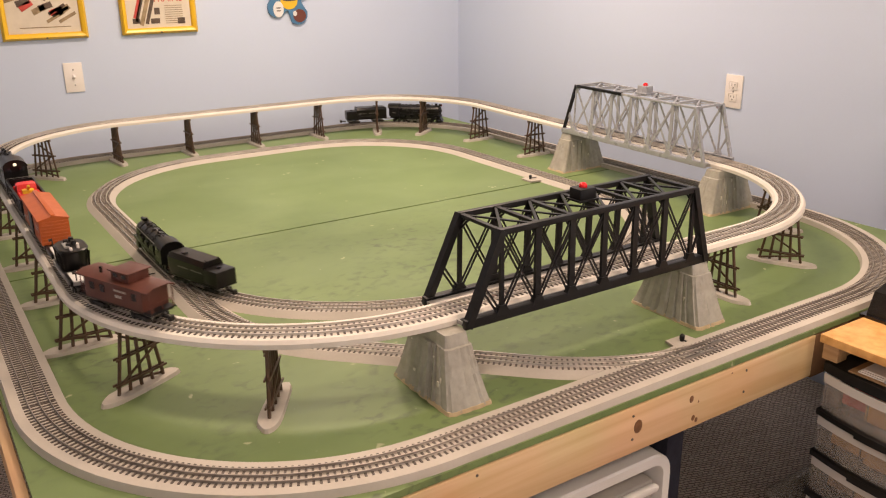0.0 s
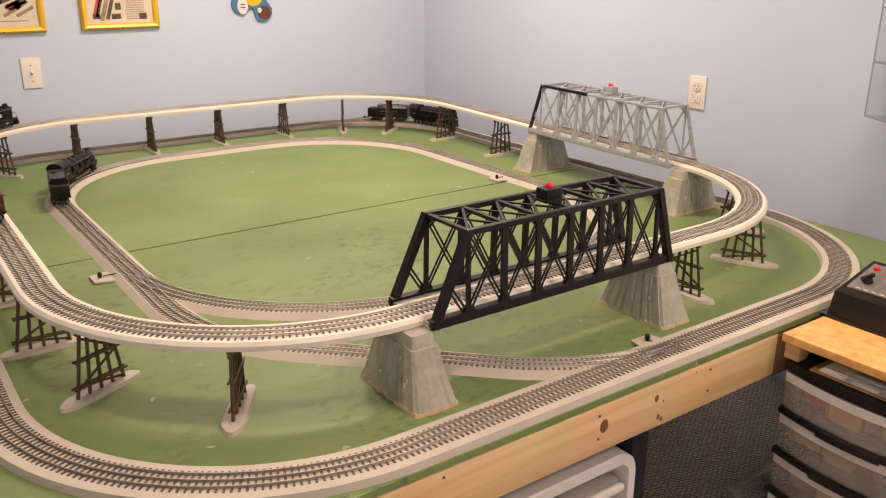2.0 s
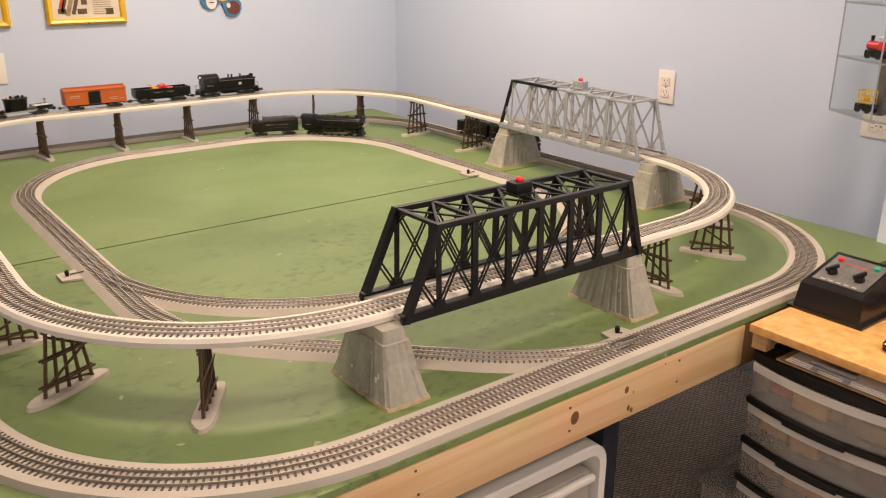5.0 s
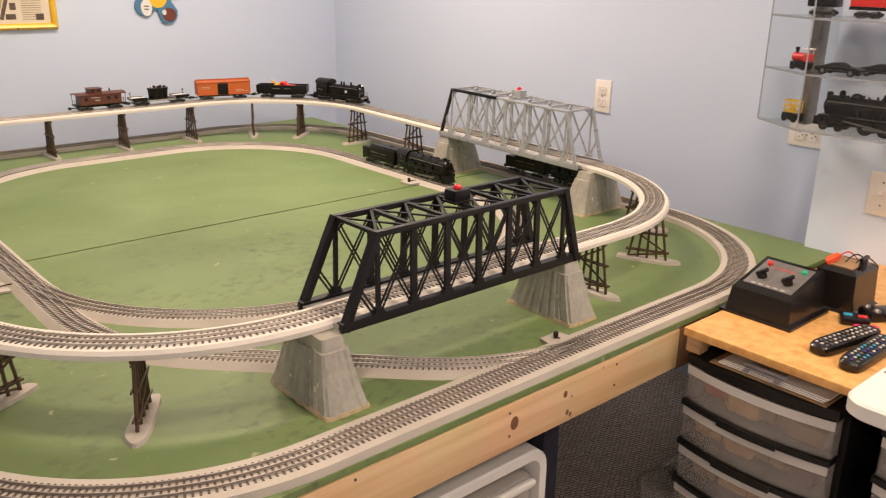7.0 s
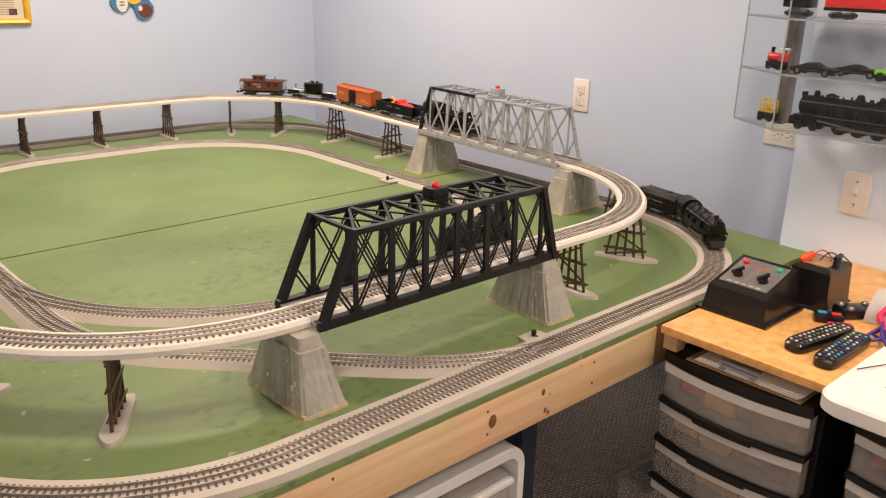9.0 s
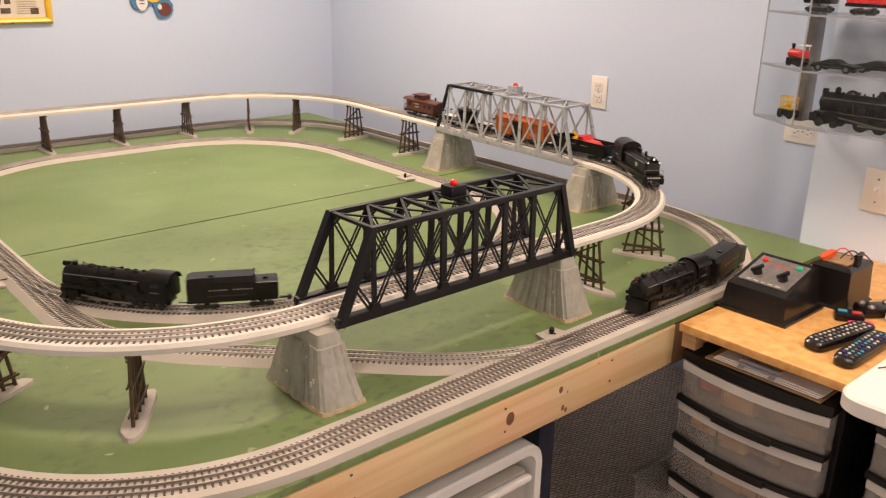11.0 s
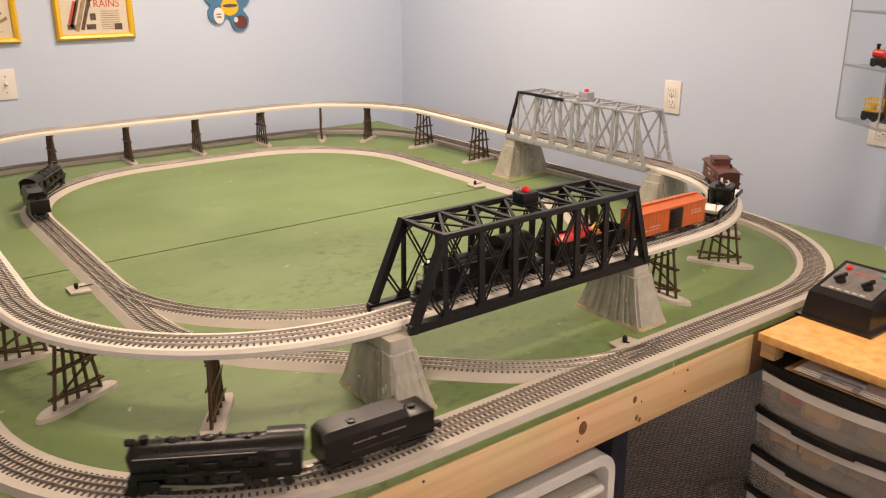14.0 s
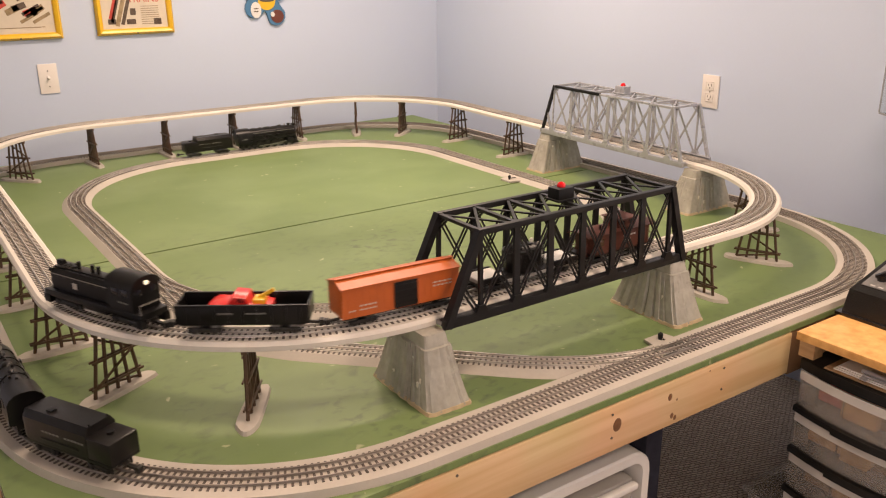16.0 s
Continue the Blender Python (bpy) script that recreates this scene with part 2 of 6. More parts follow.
CREAM = mat("cream_plastic", (0.82, 0.77, 0.715), 0.35, var=0.05, scale=10, bump=0.02)
SLOT = mat("dark_slot", (0.10, 0.08, 0.06), 0.6, var=0.1, bump=0)
PRINT = mat("pale_print", (0.55, 0.52, 0.46), 0.6, var=0.1, bump=0)
FAINT = mat("faint_print", (0.24, 0.23, 0.21), 0.6, var=0.2, bump=0)
WHITE = mat("white_paint", (0.75, 0.74, 0.71), 0.5, var=0.1, bump=0.03)
ORANGE = mat("boxcar_orange", (0.52, 0.115, 0.021), 0.4, var=0.18, scale=30, bump=0.04)
BROWN = mat("caboose_brown", (0.110, 0.032, 0.019), 0.42, var=0.2, scale=30, bump=0.04)
RED = mat("red_plastic", (0.72, 0.03, 0.025), 0.3, var=0.12, scale=30, bump=0.02)
ORANGE_RED = mat("orange_red_plastic", (0.80, 0.09, 0.02), 0.35, var=0.12, scale=30, bump=0.02)
YELLOW = mat("yellow_plastic", (0.80, 0.50, 0.03), 0.35, var=0.12, scale=30, bump=0.02)
FRAME_YELLOW = mat("frame_yellow_paint", (0.86, 0.52, 0.02), 0.3, var=0.12, scale=20, bump=0.03)
COAL = mat("coal_lumps", (0.015, 0.015, 0.016), 0.35, var=0.5, scale=80, bump=0.4)
GREYDECK = mat("flatcar_grey", (0.34, 0.33, 0.31), 0.5, var=0.2, scale=40, bump=0.05)
LENS_RED = mat("red_lens", (0.75, 0.01, 0.015), 0.12, var=0.1, bump=0, coat=0.5)
LAMP_GLOW = mat("lit_lamp_lens", (0.9, 0.85, 0.7), 0.2, var=0.05, bump=0, emit=(1.0, 0.85, 0.6, 1.0))
LENS_DIM = mat("dim_red_lens", (0.20, 0.012, 0.012), 0.2, var=0.2, bump=0)
PAPER = mat("aged_paper", (0.70, 0.62, 0.50), 0.8, var=0.12, scale=14, bump=0.03)
PAPER_WHITE = mat("white_paper", (0.78, 0.77, 0.74), 0.7, var=0.05, scale=14, bump=0.03)
INK = mat("ink_brown", (0.14, 0.10, 0.075), 0.8, var=0.5, scale=60, bump=0)
INK_RED = mat("ink_red", (0.60, 0.08, 0.06), 0.8, var=0.2, scale=60, bump=0)
INK_TAN = mat("ink_tan", (0.42, 0.31, 0.18), 0.8, var=0.5, scale=50, bump=0)
BLUE = mat("plaque_blue", (0.07, 0.20, 0.36), 0.45, var=0.15, scale=20, bump=0.03)
BROWN_SHOE = mat("plaque_brown", (0.16, 0.045, 0.03), 0.45, var=0.2, scale=20, bump=0.03)
BAKELITE = mat("black_casing", (0.012, 0.010, 0.010), 0.22, var=0.3, scale=30, bump=0.03)
PANEL = mat("control_panel_grey", (0.24, 0.225, 0.21), 0.35, 0.3, var=0.45, scale=60, bump=0.02)
GREEN_BTN = mat("green_button", (0.03, 0.45, 0.24), 0.3, var=0.1, bump=0)
PINK = mat("pink_plastic", (0.80, 0.03, 0.14), 0.35, var=0.1, bump=0)
PURPLE = mat("purple_cord", (0.06, 0.03, 0.24), 0.5, var=0.3, scale=40, bump=0.1)
CYAN = mat("cyan_key", (0.05, 0.38, 0.55), 0.4, var=0.1, bump=0)
LAMINATE = mat("desk_white_laminate", (0.78, 0.76, 0.71), 0.35, var=0.04, scale=4, bump=0.03)
BINWHITE = mat("bin_white_plastic", (0.72, 0.71, 0.67), 0.4, var=0.06, scale=8, bump=0.03)
BINGREY = mat("bin_grey_shelf", (0.42, 0.40, 0.36), 0.45, var=0.15, scale=8, bump=0.03)
TOWER = mat("tower_black_plastic", (0.012, 0.012, 0.012), 0.4, var=0.3, scale=20, bump=0.03)
DRAWER = clear_mat("drawer_cloudy_plastic", (0.66, 0.64, 0.60), 0.14, 0.80)
DRAWER_RIM = clear_mat("drawer_frosted_rim", (0.82, 0.80, 0.76), 0.3, 0.5)
ACRYLIC = clear_mat("clear_acrylic", (0.75, 0.78, 0.8), 0.04, 0.99)
ACRYLIC_EDGE = clear_mat("acrylic_edge", (0.40, 0.42, 0.45), 0.10, 0.35)
BROWN_WOOD = mat("brown_wood", (0.20, 0.115, 0.06), 0.5, var=0.3, scale=20, bump=0.15)
CARD = mat("cardboard_brown", (0.35, 0.22, 0.11), 0.8, var=0.2, scale=20, bump=0.1)
LIME = mat("lime_green_paint", (0.22, 0.55, 0.05), 0.35, var=0.1, bump=0.02)
NAVY = mat("navy_cloth", (0.02, 0.022, 0.04), 0.9, var=0.3, scale=40, bump=0.3)
for dull in (BLACK, COAL, TOWER, LOCO, LOCO_TOP):
    dull.node_tree.nodes["Principled BSDF"].inputs["Specular IOR Level"].default_value = 0.28
GLASS_DARK = mat("dark_glass", (0.02, 0.02, 0.025), 0.1, var=0.1, bump=0)

# ---- mesh tools ----


def box(bm, c, s, bev=0.0, m=None):
    """A box at centre c of size s, its edges rounded by bev."""
    g = bmesh.ops.create_cube(bm, size=1.0, matrix=(m or Matrix()) @ Matrix.Translation(c) @ Matrix.Diagonal((*s, 1)))
    if bev:
        edges = list({e for v in g["verts"] for e in v.link_edges})
        bmesh.ops.bevel(bm, geom=edges, offset=bev, segments=2, affect="EDGES", profile=0.6)


def rod(bm, a, b, r, seg=8, r2=None):
    """A round bar from a to b."""
    a, b = Vector(a), Vector(b)
    d = b - a
    q = d.to_track_quat("Z", "Y").to_matrix().to_4x4()
    bmesh.ops.create_cone(bm, cap_ends=True, segments=seg, radius1=r, radius2=r if r2 is None else r2, depth=d.length, matrix=Matrix.Translation((a + b) / 2) @ q)


def bar(bm, a, b, w, h, up=(0, 0, 1)):
    """A square-cut bar from a to b, w across and h along up."""
    a, b = Vector(a), Vector(b)
    d = (b - a).normalized()
    u = Vector(up)
    side = d.cross(u)
    if side.length < 1e-4:
        side = d.cross(Vector((1, 0, 0)))
    side.normalize()
    u = side.cross(d)
    vs = []
    for p in (a, b):
        for i, j in ((-1, -1), (1, -1), (1, 1), (-1, 1)):
            vs.append(bm.verts.new(p + side * (i * w / 2) + u * (j * h / 2)))
    for f in ((3, 2, 1, 0), (4, 5, 6, 7), (0, 1, 5, 4), (1, 2, 6, 5), (2, 3, 7, 6), (3, 0, 4, 7)):
        bm.faces.new([vs[i] for i in f])


def ball(bm, c, r, sx=1.0, sy=1.0, sz=1.0, u=12, v=8):
    bmesh.ops.create_uvsphere(bm, u_segments=u, v_segments=v, radius=r, matrix=Matrix.Translation(c) @ Matrix.Diagonal((sx, sy, sz, 1)))


def prism(bm, outline, z0, z1, top=None):
    """A slab over an outline of (x, y); top: another outline for the upper face."""
    low = [bm.verts.new((x, y, z0)) for x, y in outline]
    high = [bm.verts.new((x, y, z1)) for x, y in (top or outline)]
    n = len(low)
    bm.faces.new(low[::-1])
    bm.faces.new(high)
    for i in range(n):
        bm.faces.new((low[i], low[(i + 1) % n], high[(i + 1) % n], high[i]))


def loft(bm, rings, closed_ends=True):
    """Skins rings of equally many points."""
    vs = [[bm.verts.new(p) for p in r] for r in rings]
    n = len(vs[0])
    for a, b in zip(vs, vs[1:]):
        for i in range(n):
            bm.faces.new((a[i], a[(i + 1) % n], b[(i + 1) % n], b[i]))
    if closed_ends:
        bm.faces.new(vs[0][::-1])
        bm.faces.new(vs[-1])


def sweep(bm, path, profile, closed=True):
    """Sweeps a profile of (sideways, up) along a path of (point, sideways vector)."""
    rings = [[Vector(p) + Vector(s) * a + Vector((0, 0, h)) for a, h in profile] for p, s in path]
    vs = [[bm.verts.new(p) for p in r] for r in rings]
    n, k = len(vs), len(profile)
    for i in range(n if closed else n - 1):
        a, b = vs[i], vs[(i + 1) % n]
        for j in range(k):
            bm.faces.new((a[j], b[j], b[(j + 1) % k], a[(j + 1) % k]))
    if not closed:
        bm.faces.new(vs[0])
        bm.faces.new(vs[-1][::-1])


def mesh_of(name, bm, material, smooth=30):
    bmesh.ops.recalc_face_normals(bm, faces=bm.faces)
    me = bpy.data.meshes.new(name)
    bm.to_mesh(me)
    bm.free()
    me.materials.append(material)
    if smooth:
        me.shade_smooth()
        me.set_sharp_from_angle(angle=radians(smooth))
    return me


def part(name, bm, material, parent, label="", smooth=30):
    """One mesh object under a thing or a part."""
    ob = new(name, mesh_of(name, bm, material, smooth))
    ob.parent = parent
    if label:
        tagged(ob, label)
    return ob


def thing(name, label, category, m=None, group="", kind=""):
    ob = new(name)
    ob.empty_display_size = 0.02
    ob.matrix_world = m or Matrix()
    return tagged(ob, label, category, group, kind)


def single(name, bm, material, label, category, m=None, group="", kind="", smooth=30):
    """A thing that is one mesh."""
    ob = new(name, mesh_of(name, bm, material, smooth))
    ob.matrix_world = m or Matrix()
    return tagged(ob, label, category, group, kind)


def BM():
    return bmesh.new()


# ---- the track plan ----
TABLE_Z = 0.76
BED_TOP = 0.773
TIE_H = 0.0012
RAIL_BASE, RAIL_H = 0.0011, 0.0040
DECK_LOW, DECK_TOP = 0.887, 0.902


def rise(y):
    """How much higher the raised loop runs towards the back."""
    return 0.018 * min(1.0, max(0.0, (y - 1.6) / 1.2))


class Loop:
    """A rounded rectangle of track, run clockwise as seen from above, from the foot of its left side."""

    def __init__(self, x0, x1, y0, y1, r, r_foot=0.5):
        self.box = (x0, x1, y0, y1)
        a, b, q = x1 - x0 - 2 * r, y1 - y0 - 2 * r, math.pi / 2 * r
        f = r_foot - r
        self.legs = [
            (x0, y0 + r_foot, 90, b - f, 0), (x0, y1 - r, 90, q, r), (x0 + r, y1, 0, a, 0), (x1 - r, y1, 0, q, r),
            (x1, y1 - r, -90, b, 0), (x1, y0 + r, -90, q, r), (x1 - r, y0, -180, a - f, 0), (x0 + r_foot, y0, -180, math.pi / 2 * r_foot, r_foot),
        ]
        self.length = sum(leg[3] for leg in self.legs)

    def at(self, u):
        """The point and the heading in degrees at u metres."""
        u %= self.length
        for x, y, h, n, curve in self.legs:
            if u <= n:
                t = radians(h)
                if not curve:
                    return Vector((x + u * math.cos(t), y + u * math.sin(t), 0)), h
                cx, cy = x + curve * math.sin(t), y - curve * math.cos(t)
                a = t + math.pi / 2 - u / curve
                return Vector((cx + curve * math.cos(a), cy + curve * math.sin(a), 0)), h - math.degrees(u / curve)
            u -= n
        x, y, h, *_ = self.legs[0]
        return Vector((x, y, 0)), h


UPPER = Loop(0.21, 2.05, 1.092, 3.29, 0.5)
INNER = Loop(0.468, 1.84, 1.393, 3.125, 0.5, 0.55)
OUTER = Loop(0.088, 2.164, 0.8975, 3.405, 0.5)


def along(loop, z, step=0.03, u0=0.0, u1=None, climb=False):
    """Stations on a loop, for sweep(): point and sideways vector (to the left of the way)."""
    u1 = loop.length if u1 is None else u1
    n = max(2, round((u1 - u0) / step))
    whole = abs(u1 - u0 - loop.length) < 1e-6
    out = []
    for i in range(n if whole else n + 1):
        p, h = loop.at(u0 + (u1 - u0) * i / n)
        a = radians(h + 90)
        out.append((Vector((p.x, p.y, z + (rise(p.y) if climb else 0))), Vector((math.cos(a), math.sin(a), 0))))
    return out


# the link track: leaves the inner loop at its left side, dips under the high line and joins the outer loop's front side
def link_stations(z):
    pts = []
    lx, r = INNER.box[0], 0.5
    join_x, join_y = 1.244, OUTER.box[2]
    key = (join_x - r * math.sin(math.pi / 4)) + (join_y + r - r * math.cos(math.pi / 4))
    bend_y = key - (lx + r - r * math.cos(math.pi / 4)) + r * math.sin(math.pi / 4)
    start_y = INNER.box[2] + r
    n = max(2, round((start_y - bend_y) / 0.03))
    for i in range(n):
        pts.append((lx, start_y + (bend_y - start_y) * i / n, -90))
    for i in range(14):
        a = math.pi / 4 * i / 14
        pts.append((lx + r - r * math.cos(a), bend_y - r * math.sin(a), -90 + math.degrees(a)))
    x0, y0 = lx + r - r * math.cos(math.pi / 4), bend_y - r * math.sin(math.pi / 4)
    x1, y1 = join_x - r * math.sin(math.pi / 4), join_y + r - r * math.cos(math.pi / 4)
    for i in range(8):
        pts.append((x0 + (x1 - x0) * i / 8, y0 + (y1 - y0) * i / 8, -45))
    for i in range(15):
        a = math.pi / 4 * (1 - i / 14)
        pts.append((join_x - r * math.sin(a), join_y + r - r * math.cos(a), -math.degrees(a)))
    return [(Vector((x, y, z)), Vector((math.cos(radians(h + 90)), math.sin(radians(h + 90)), 0))) for x, y, h in pts]


# ---- the room ----
X_WALL, Y_WALL = 2.423, 3.531
X_LEFT, Y_REAR, CEILING = -1.9, -1.7, 2.4
FLOOR_Z = 0.12


def structure(name, c, s, material, label, category):
    bm = BM()
    box(bm, c, s)
    return single(name, bm, material, label, category, kind="structure", smooth=0)


structure("floor", ((X_LEFT + X_WALL) / 2, (Y_REAR + Y_WALL) / 2, FLOOR_Z - 0.05), (X_WALL - X_LEFT + 0.4, Y_WALL - Y_REAR + 0.4, 0.1), CARPET, "brown and beige looped carpet floor", "floor")
structure("wall_back", ((X_LEFT + X_WALL) / 2, Y_WALL + 0.06, CEILING / 2), (X_WALL - X_LEFT + 0.4, 0.12, CEILING), WALL, "pale blue painted wall with smooth plaster", "wall")
structure("wall_right", (X_WALL + 0.06, (Y_WALL + 0.89) / 2, CEILING / 2), (0.12, Y_WALL - 0.89, CEILING), WALL, "pale blue painted wall with a power outlet", "wall")
structure("wall_jog", (2.365, (Y_REAR + 0.936) / 2, CEILING / 2), (0.30, 0.936 - Y_REAR, CEILING), WALL_LIT, "wall that juts into the room, its paint whitened to look brighter lit", "wall")
structure("wall_left", (X_LEFT - 0.06, (Y_REAR + Y_WALL) / 2, CEILING / 2), (0.12, Y_WALL - Y_REAR, CEILING), WALL, "pale blue painted wall", "wall")
structure("wall_rear", ((X_LEFT + X_WALL) / 2, Y_REAR - 0.06, CEILING / 2), (X_WALL - X_LEFT + 0.4, 0.12, CEILING), WALL, "pale blue painted wall", "wall")
structure("ceiling", ((X_LEFT + X_WALL) / 2, (Y_REAR + Y_WALL) / 2, CEILING + 0.05), (X_WALL - X_LEFT + 0.4, Y_WALL - Y_REAR + 0.4, 0.1), CEIL, "flat white ceiling", "ceiling")

for lx, ly, _ in LAMP_SPOTS:
    t = thing("ceiling_light", "round white recessed ceiling light, switched on", "ceiling light", pose(lx, ly, CEILING), group="ceiling lights")
    bm = BM()
    sweep(bm, [(Vector((0, 0, 0)), Vector((math.cos(a), math.sin(a), 0))) for a in [2 * math.pi * i / 32 for i in range(32)]], [(0.135, 0.0), (0.165, 0.0), (0.165, -0.008), (0.135, -0.014)])
    part("trim_ring", bm, WHITE, t)

# ---- the layout table ----
TX0, TX1, TY0, TY1, CRACK = 0.036, 2.234, 0.848, 3.475, 2.115


RAIL_KNOTS = [(0.971, 0.703, 0.0105), (1.109, 0.714, 0.0058), (1.127, 0.665, 0.0042), (1.129, 0.703, 0.0022), (1.118, 0.672, 0.0048), (1.22, 0.735, 0.0018), (0.27, 0.715, 0.008), (0.45, 0.69, 0.003)]
RAIL_NAILS = [(0.957, 0.728), (0.958, 0.681), (1.263, 0.729), (1.261, 0.683), (0.62, 0.735), (0.625, 0.69)]


def layout_table():
    t = thing("layout_table", "big green-painted plywood train table with a pine front rail", "table", pose(TX0, TY0, 0))
    o = Vector((TX0, TY0, 0))
    for y0, y1 in ((TY0, CRACK - 0.0038), (CRACK + 0.0038, TY1)):
        bm = BM()
        box(bm, Vector(((TX0 + TX1) / 2, (y0 + y1) / 2, TABLE_Z - 0.006)) - o, (TX1 - TX0, y1 - y0, 0.012))
        part("top_sheet", bm, GREEN, t, "green painted plywood sheet, scuffed", 0)
    bm = BM()
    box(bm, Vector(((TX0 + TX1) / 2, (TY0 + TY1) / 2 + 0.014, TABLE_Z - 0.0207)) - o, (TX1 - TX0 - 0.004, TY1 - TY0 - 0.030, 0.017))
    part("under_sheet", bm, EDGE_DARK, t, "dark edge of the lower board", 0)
    bm = BM()
    box(bm, Vector(((TX0 + 1.484) / 2, TY0 + 0.0105, TABLE_Z - 0.0615)) - o, (1.484 - TX0, 0.025, 0.094), 0.003)
    rail = part("front_rail", bm, PINE, t, "knotty pine rail along the front")
    # the rail goes on behind the bench in a darker brown
    bm = BM()
    box(bm, Vector((1.85, TY0 + 0.012, TABLE_Z - 0.066)) - o, (0.724, 0.022, 0.100), 0.003)
    part("end_rail", bm, BROWN_WOOD, t, "brown rail behind the bench")
    for x, z, r in RAIL_KNOTS:
        bm = BM()
        ball(bm, Vector((x, TY0 - 0.0020, z)) - o, r, 1.0, 0.10, 1.3)
        part("knot", bm, KNOT, rail)
    for x, z in RAIL_NAILS:
        bm = BM()
        rod(bm, Vector((x, TY0 - 0.0032, z)) - o, Vector((x, TY0 + 0.002, z)) - o, 0.0026, 8)
        part("nail_head", bm, SLOT, rail)
    bm = BM()
    box(bm, Vector((TX0 - 0.010, (TY0 + TY1) / 2, TABLE_Z - 0.046)) - o, (0.018, TY1 - TY0, 0.068), 0.003)
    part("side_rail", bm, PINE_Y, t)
    for x, y in ((0.12, 0.92), (1.22, 1.0), (2.14, 0.95), (0.12, 2.1), (2.14, 2.1), (0.12, 3.39), (2.14, 3.39), (1.1, 2.1)):
        bm = BM()
        box(bm, Vector((x, y, (0.73 + FLOOR_Z) / 2)) - o, (0.05, 0.07, 0.73 - FLOOR_Z), 0.003)
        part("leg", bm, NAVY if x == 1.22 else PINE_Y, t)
    return t


layout_table()

# ---- roadbed and track ----
INNER_HALF = 0.044


def verge(inner, outer, thick, chamfer):
    """A bed that is wider outside the curve than inside."""
    return [(-inner, -thick), (outer, -thick), (outer - chamfer * 0.4, 0), (-inner + chamfer * 0.4, 0)]


def slab(half, thick, chamfer=0.003):
    return [(-half, -thick), (half, -thick), (half - chamfer, 0), (-half + chamfer, 0)]


RAIL_PROFILE = [(-0.0014, 0), (0.0014, 0), (0.0012, 0.0005), (0.0005, 0.0009), (0.0006, 0.0025), (0.0010, 0.0029), (0.0008, RAIL_H), (-0.0008, RAIL_H), (-0.0010, 0.0029), (-0.0006, 0.0025), (-0.0005, 0.0009), (-0.0012, 0.0005)]
GAUGE = 0.0166
TIE_STEP = 0.01047


def shifted(profile, dx, dz=0.0):
    return [(a + dx, h + dz) for a, h in profile]


def tie_mesh():
    bm = BM()
    box(bm, (0, 0, TIE_H / 2), (0.0040, 0.053, TIE_H))
    for v in bm.verts:
        if v.co.z > 0.001:
            v.co.x *= 0.88
            v.co.y *= 0.985
    return mesh_of("tie", bm, TIE, 0)


TIE_MESH = tie_mesh()


def joined_ties(spots, parent):
    verts, faces = [], []
    cube = [(-1, -1, 0), (1, -1, 0), (1, 1, 0), (-1, 1, 0), (-0.88, -0.985, 1), (0.88, -0.985, 1), (0.88, 0.985, 1), (-0.88, 0.985, 1)]
    for m in spots:
        n = len(verts)
        verts += [tuple(m @ Vector((0.0020 * x, 0.0265 * y, TIE_H * z))) for x, y, z in cube]
        faces += [tuple(n + i for i in f) for f in ((4, 5, 6, 7), (0, 1, 5, 4), (1, 2, 6, 5), (2, 3, 7, 6), (3, 0, 4, 7))]
    me = bpy.data.meshes.new("ties")
    me.from_pydata(verts, [], faces)
    me.materials.append(TIE)
    ob = new("ties", me)
    ob.parent = parent
    return tagged(ob, "many small black ties", kind="stuff")


LOOSE_TIES = []


def track(label, stations, bed_profile, bed_mat, closed, bed_name, near, rail_mat=None):
    """Roadbed, three rails and ties along stations. near: tells which ties become objects of their own."""
    t = thing("track", label, "toy track", kind="structure")
    bm = BM()
    sweep(bm, stations, bed_profile, closed)
    part(bed_name, bm, bed_mat, t, "grey-painted board under the rails")
    for dx in (-GAUGE, 0.0, GAUGE):
        bm = BM()
        sweep(bm, stations, shifted(RAIL_PROFILE, dx, RAIL_BASE), closed)
        part("rail", bm, rail_mat or RAIL, t)
    pts = stations + ([stations[0]] if closed else [])
    far, gone = [], 0.0
    for (p, s), (q, s2) in zip(pts, pts[1:]):
        d = (q - p).length
        while gone < d:
            k = gone / d
            c, side = p.lerp(q, k), s.lerp(s2, k)
            m = Matrix.Translation(c) @ Matrix.Rotation(math.atan2(side.y, side.x) - math.pi / 2, 4, "Z")
            if near(c):
                LOOSE_TIES.append((t, m))
            else:
                far.append(m)
            gone += TIE_STEP
        gone -= d
    joined_ties(far, t)
    return t


track("grey outer loop of three-rail toy track on the table", along(OUTER, BED_TOP), verge(0.044, 0.0465, 0.013, 0.008), BED, True, "roadbed", lambda c: c.y < 1.2 and c.x < 1.05, RAIL_DULL)
track("grey inner loop of three-rail toy track on the table", along(INNER, BED_TOP - 0.0006), slab(INNER_HALF, 0.0124, 0.016), BED, True, "roadbed", lambda c: c.y < 1.55 and c.x < 0.95)
track("link of three-rail toy track between the loops", link_stations(BED_TOP - 0.0012), slab(INNER_HALF, 0.0118, 0.016), BED, False, "roadbed", lambda c: c.y < 1.3 and c.x > 0.6)
track("raised loop of three-rail toy track on a beige deck", along(UPPER, DECK_TOP, climb=True), [(-0.039, -0.015), (0.039, -0.015), (0.0395, -0.006), (0.034, 0), (-0.034, 0), (-0.0395, -0.006)], DECK, True, "deck", lambda c: c.y < 1.5 and c.x < 0.72)


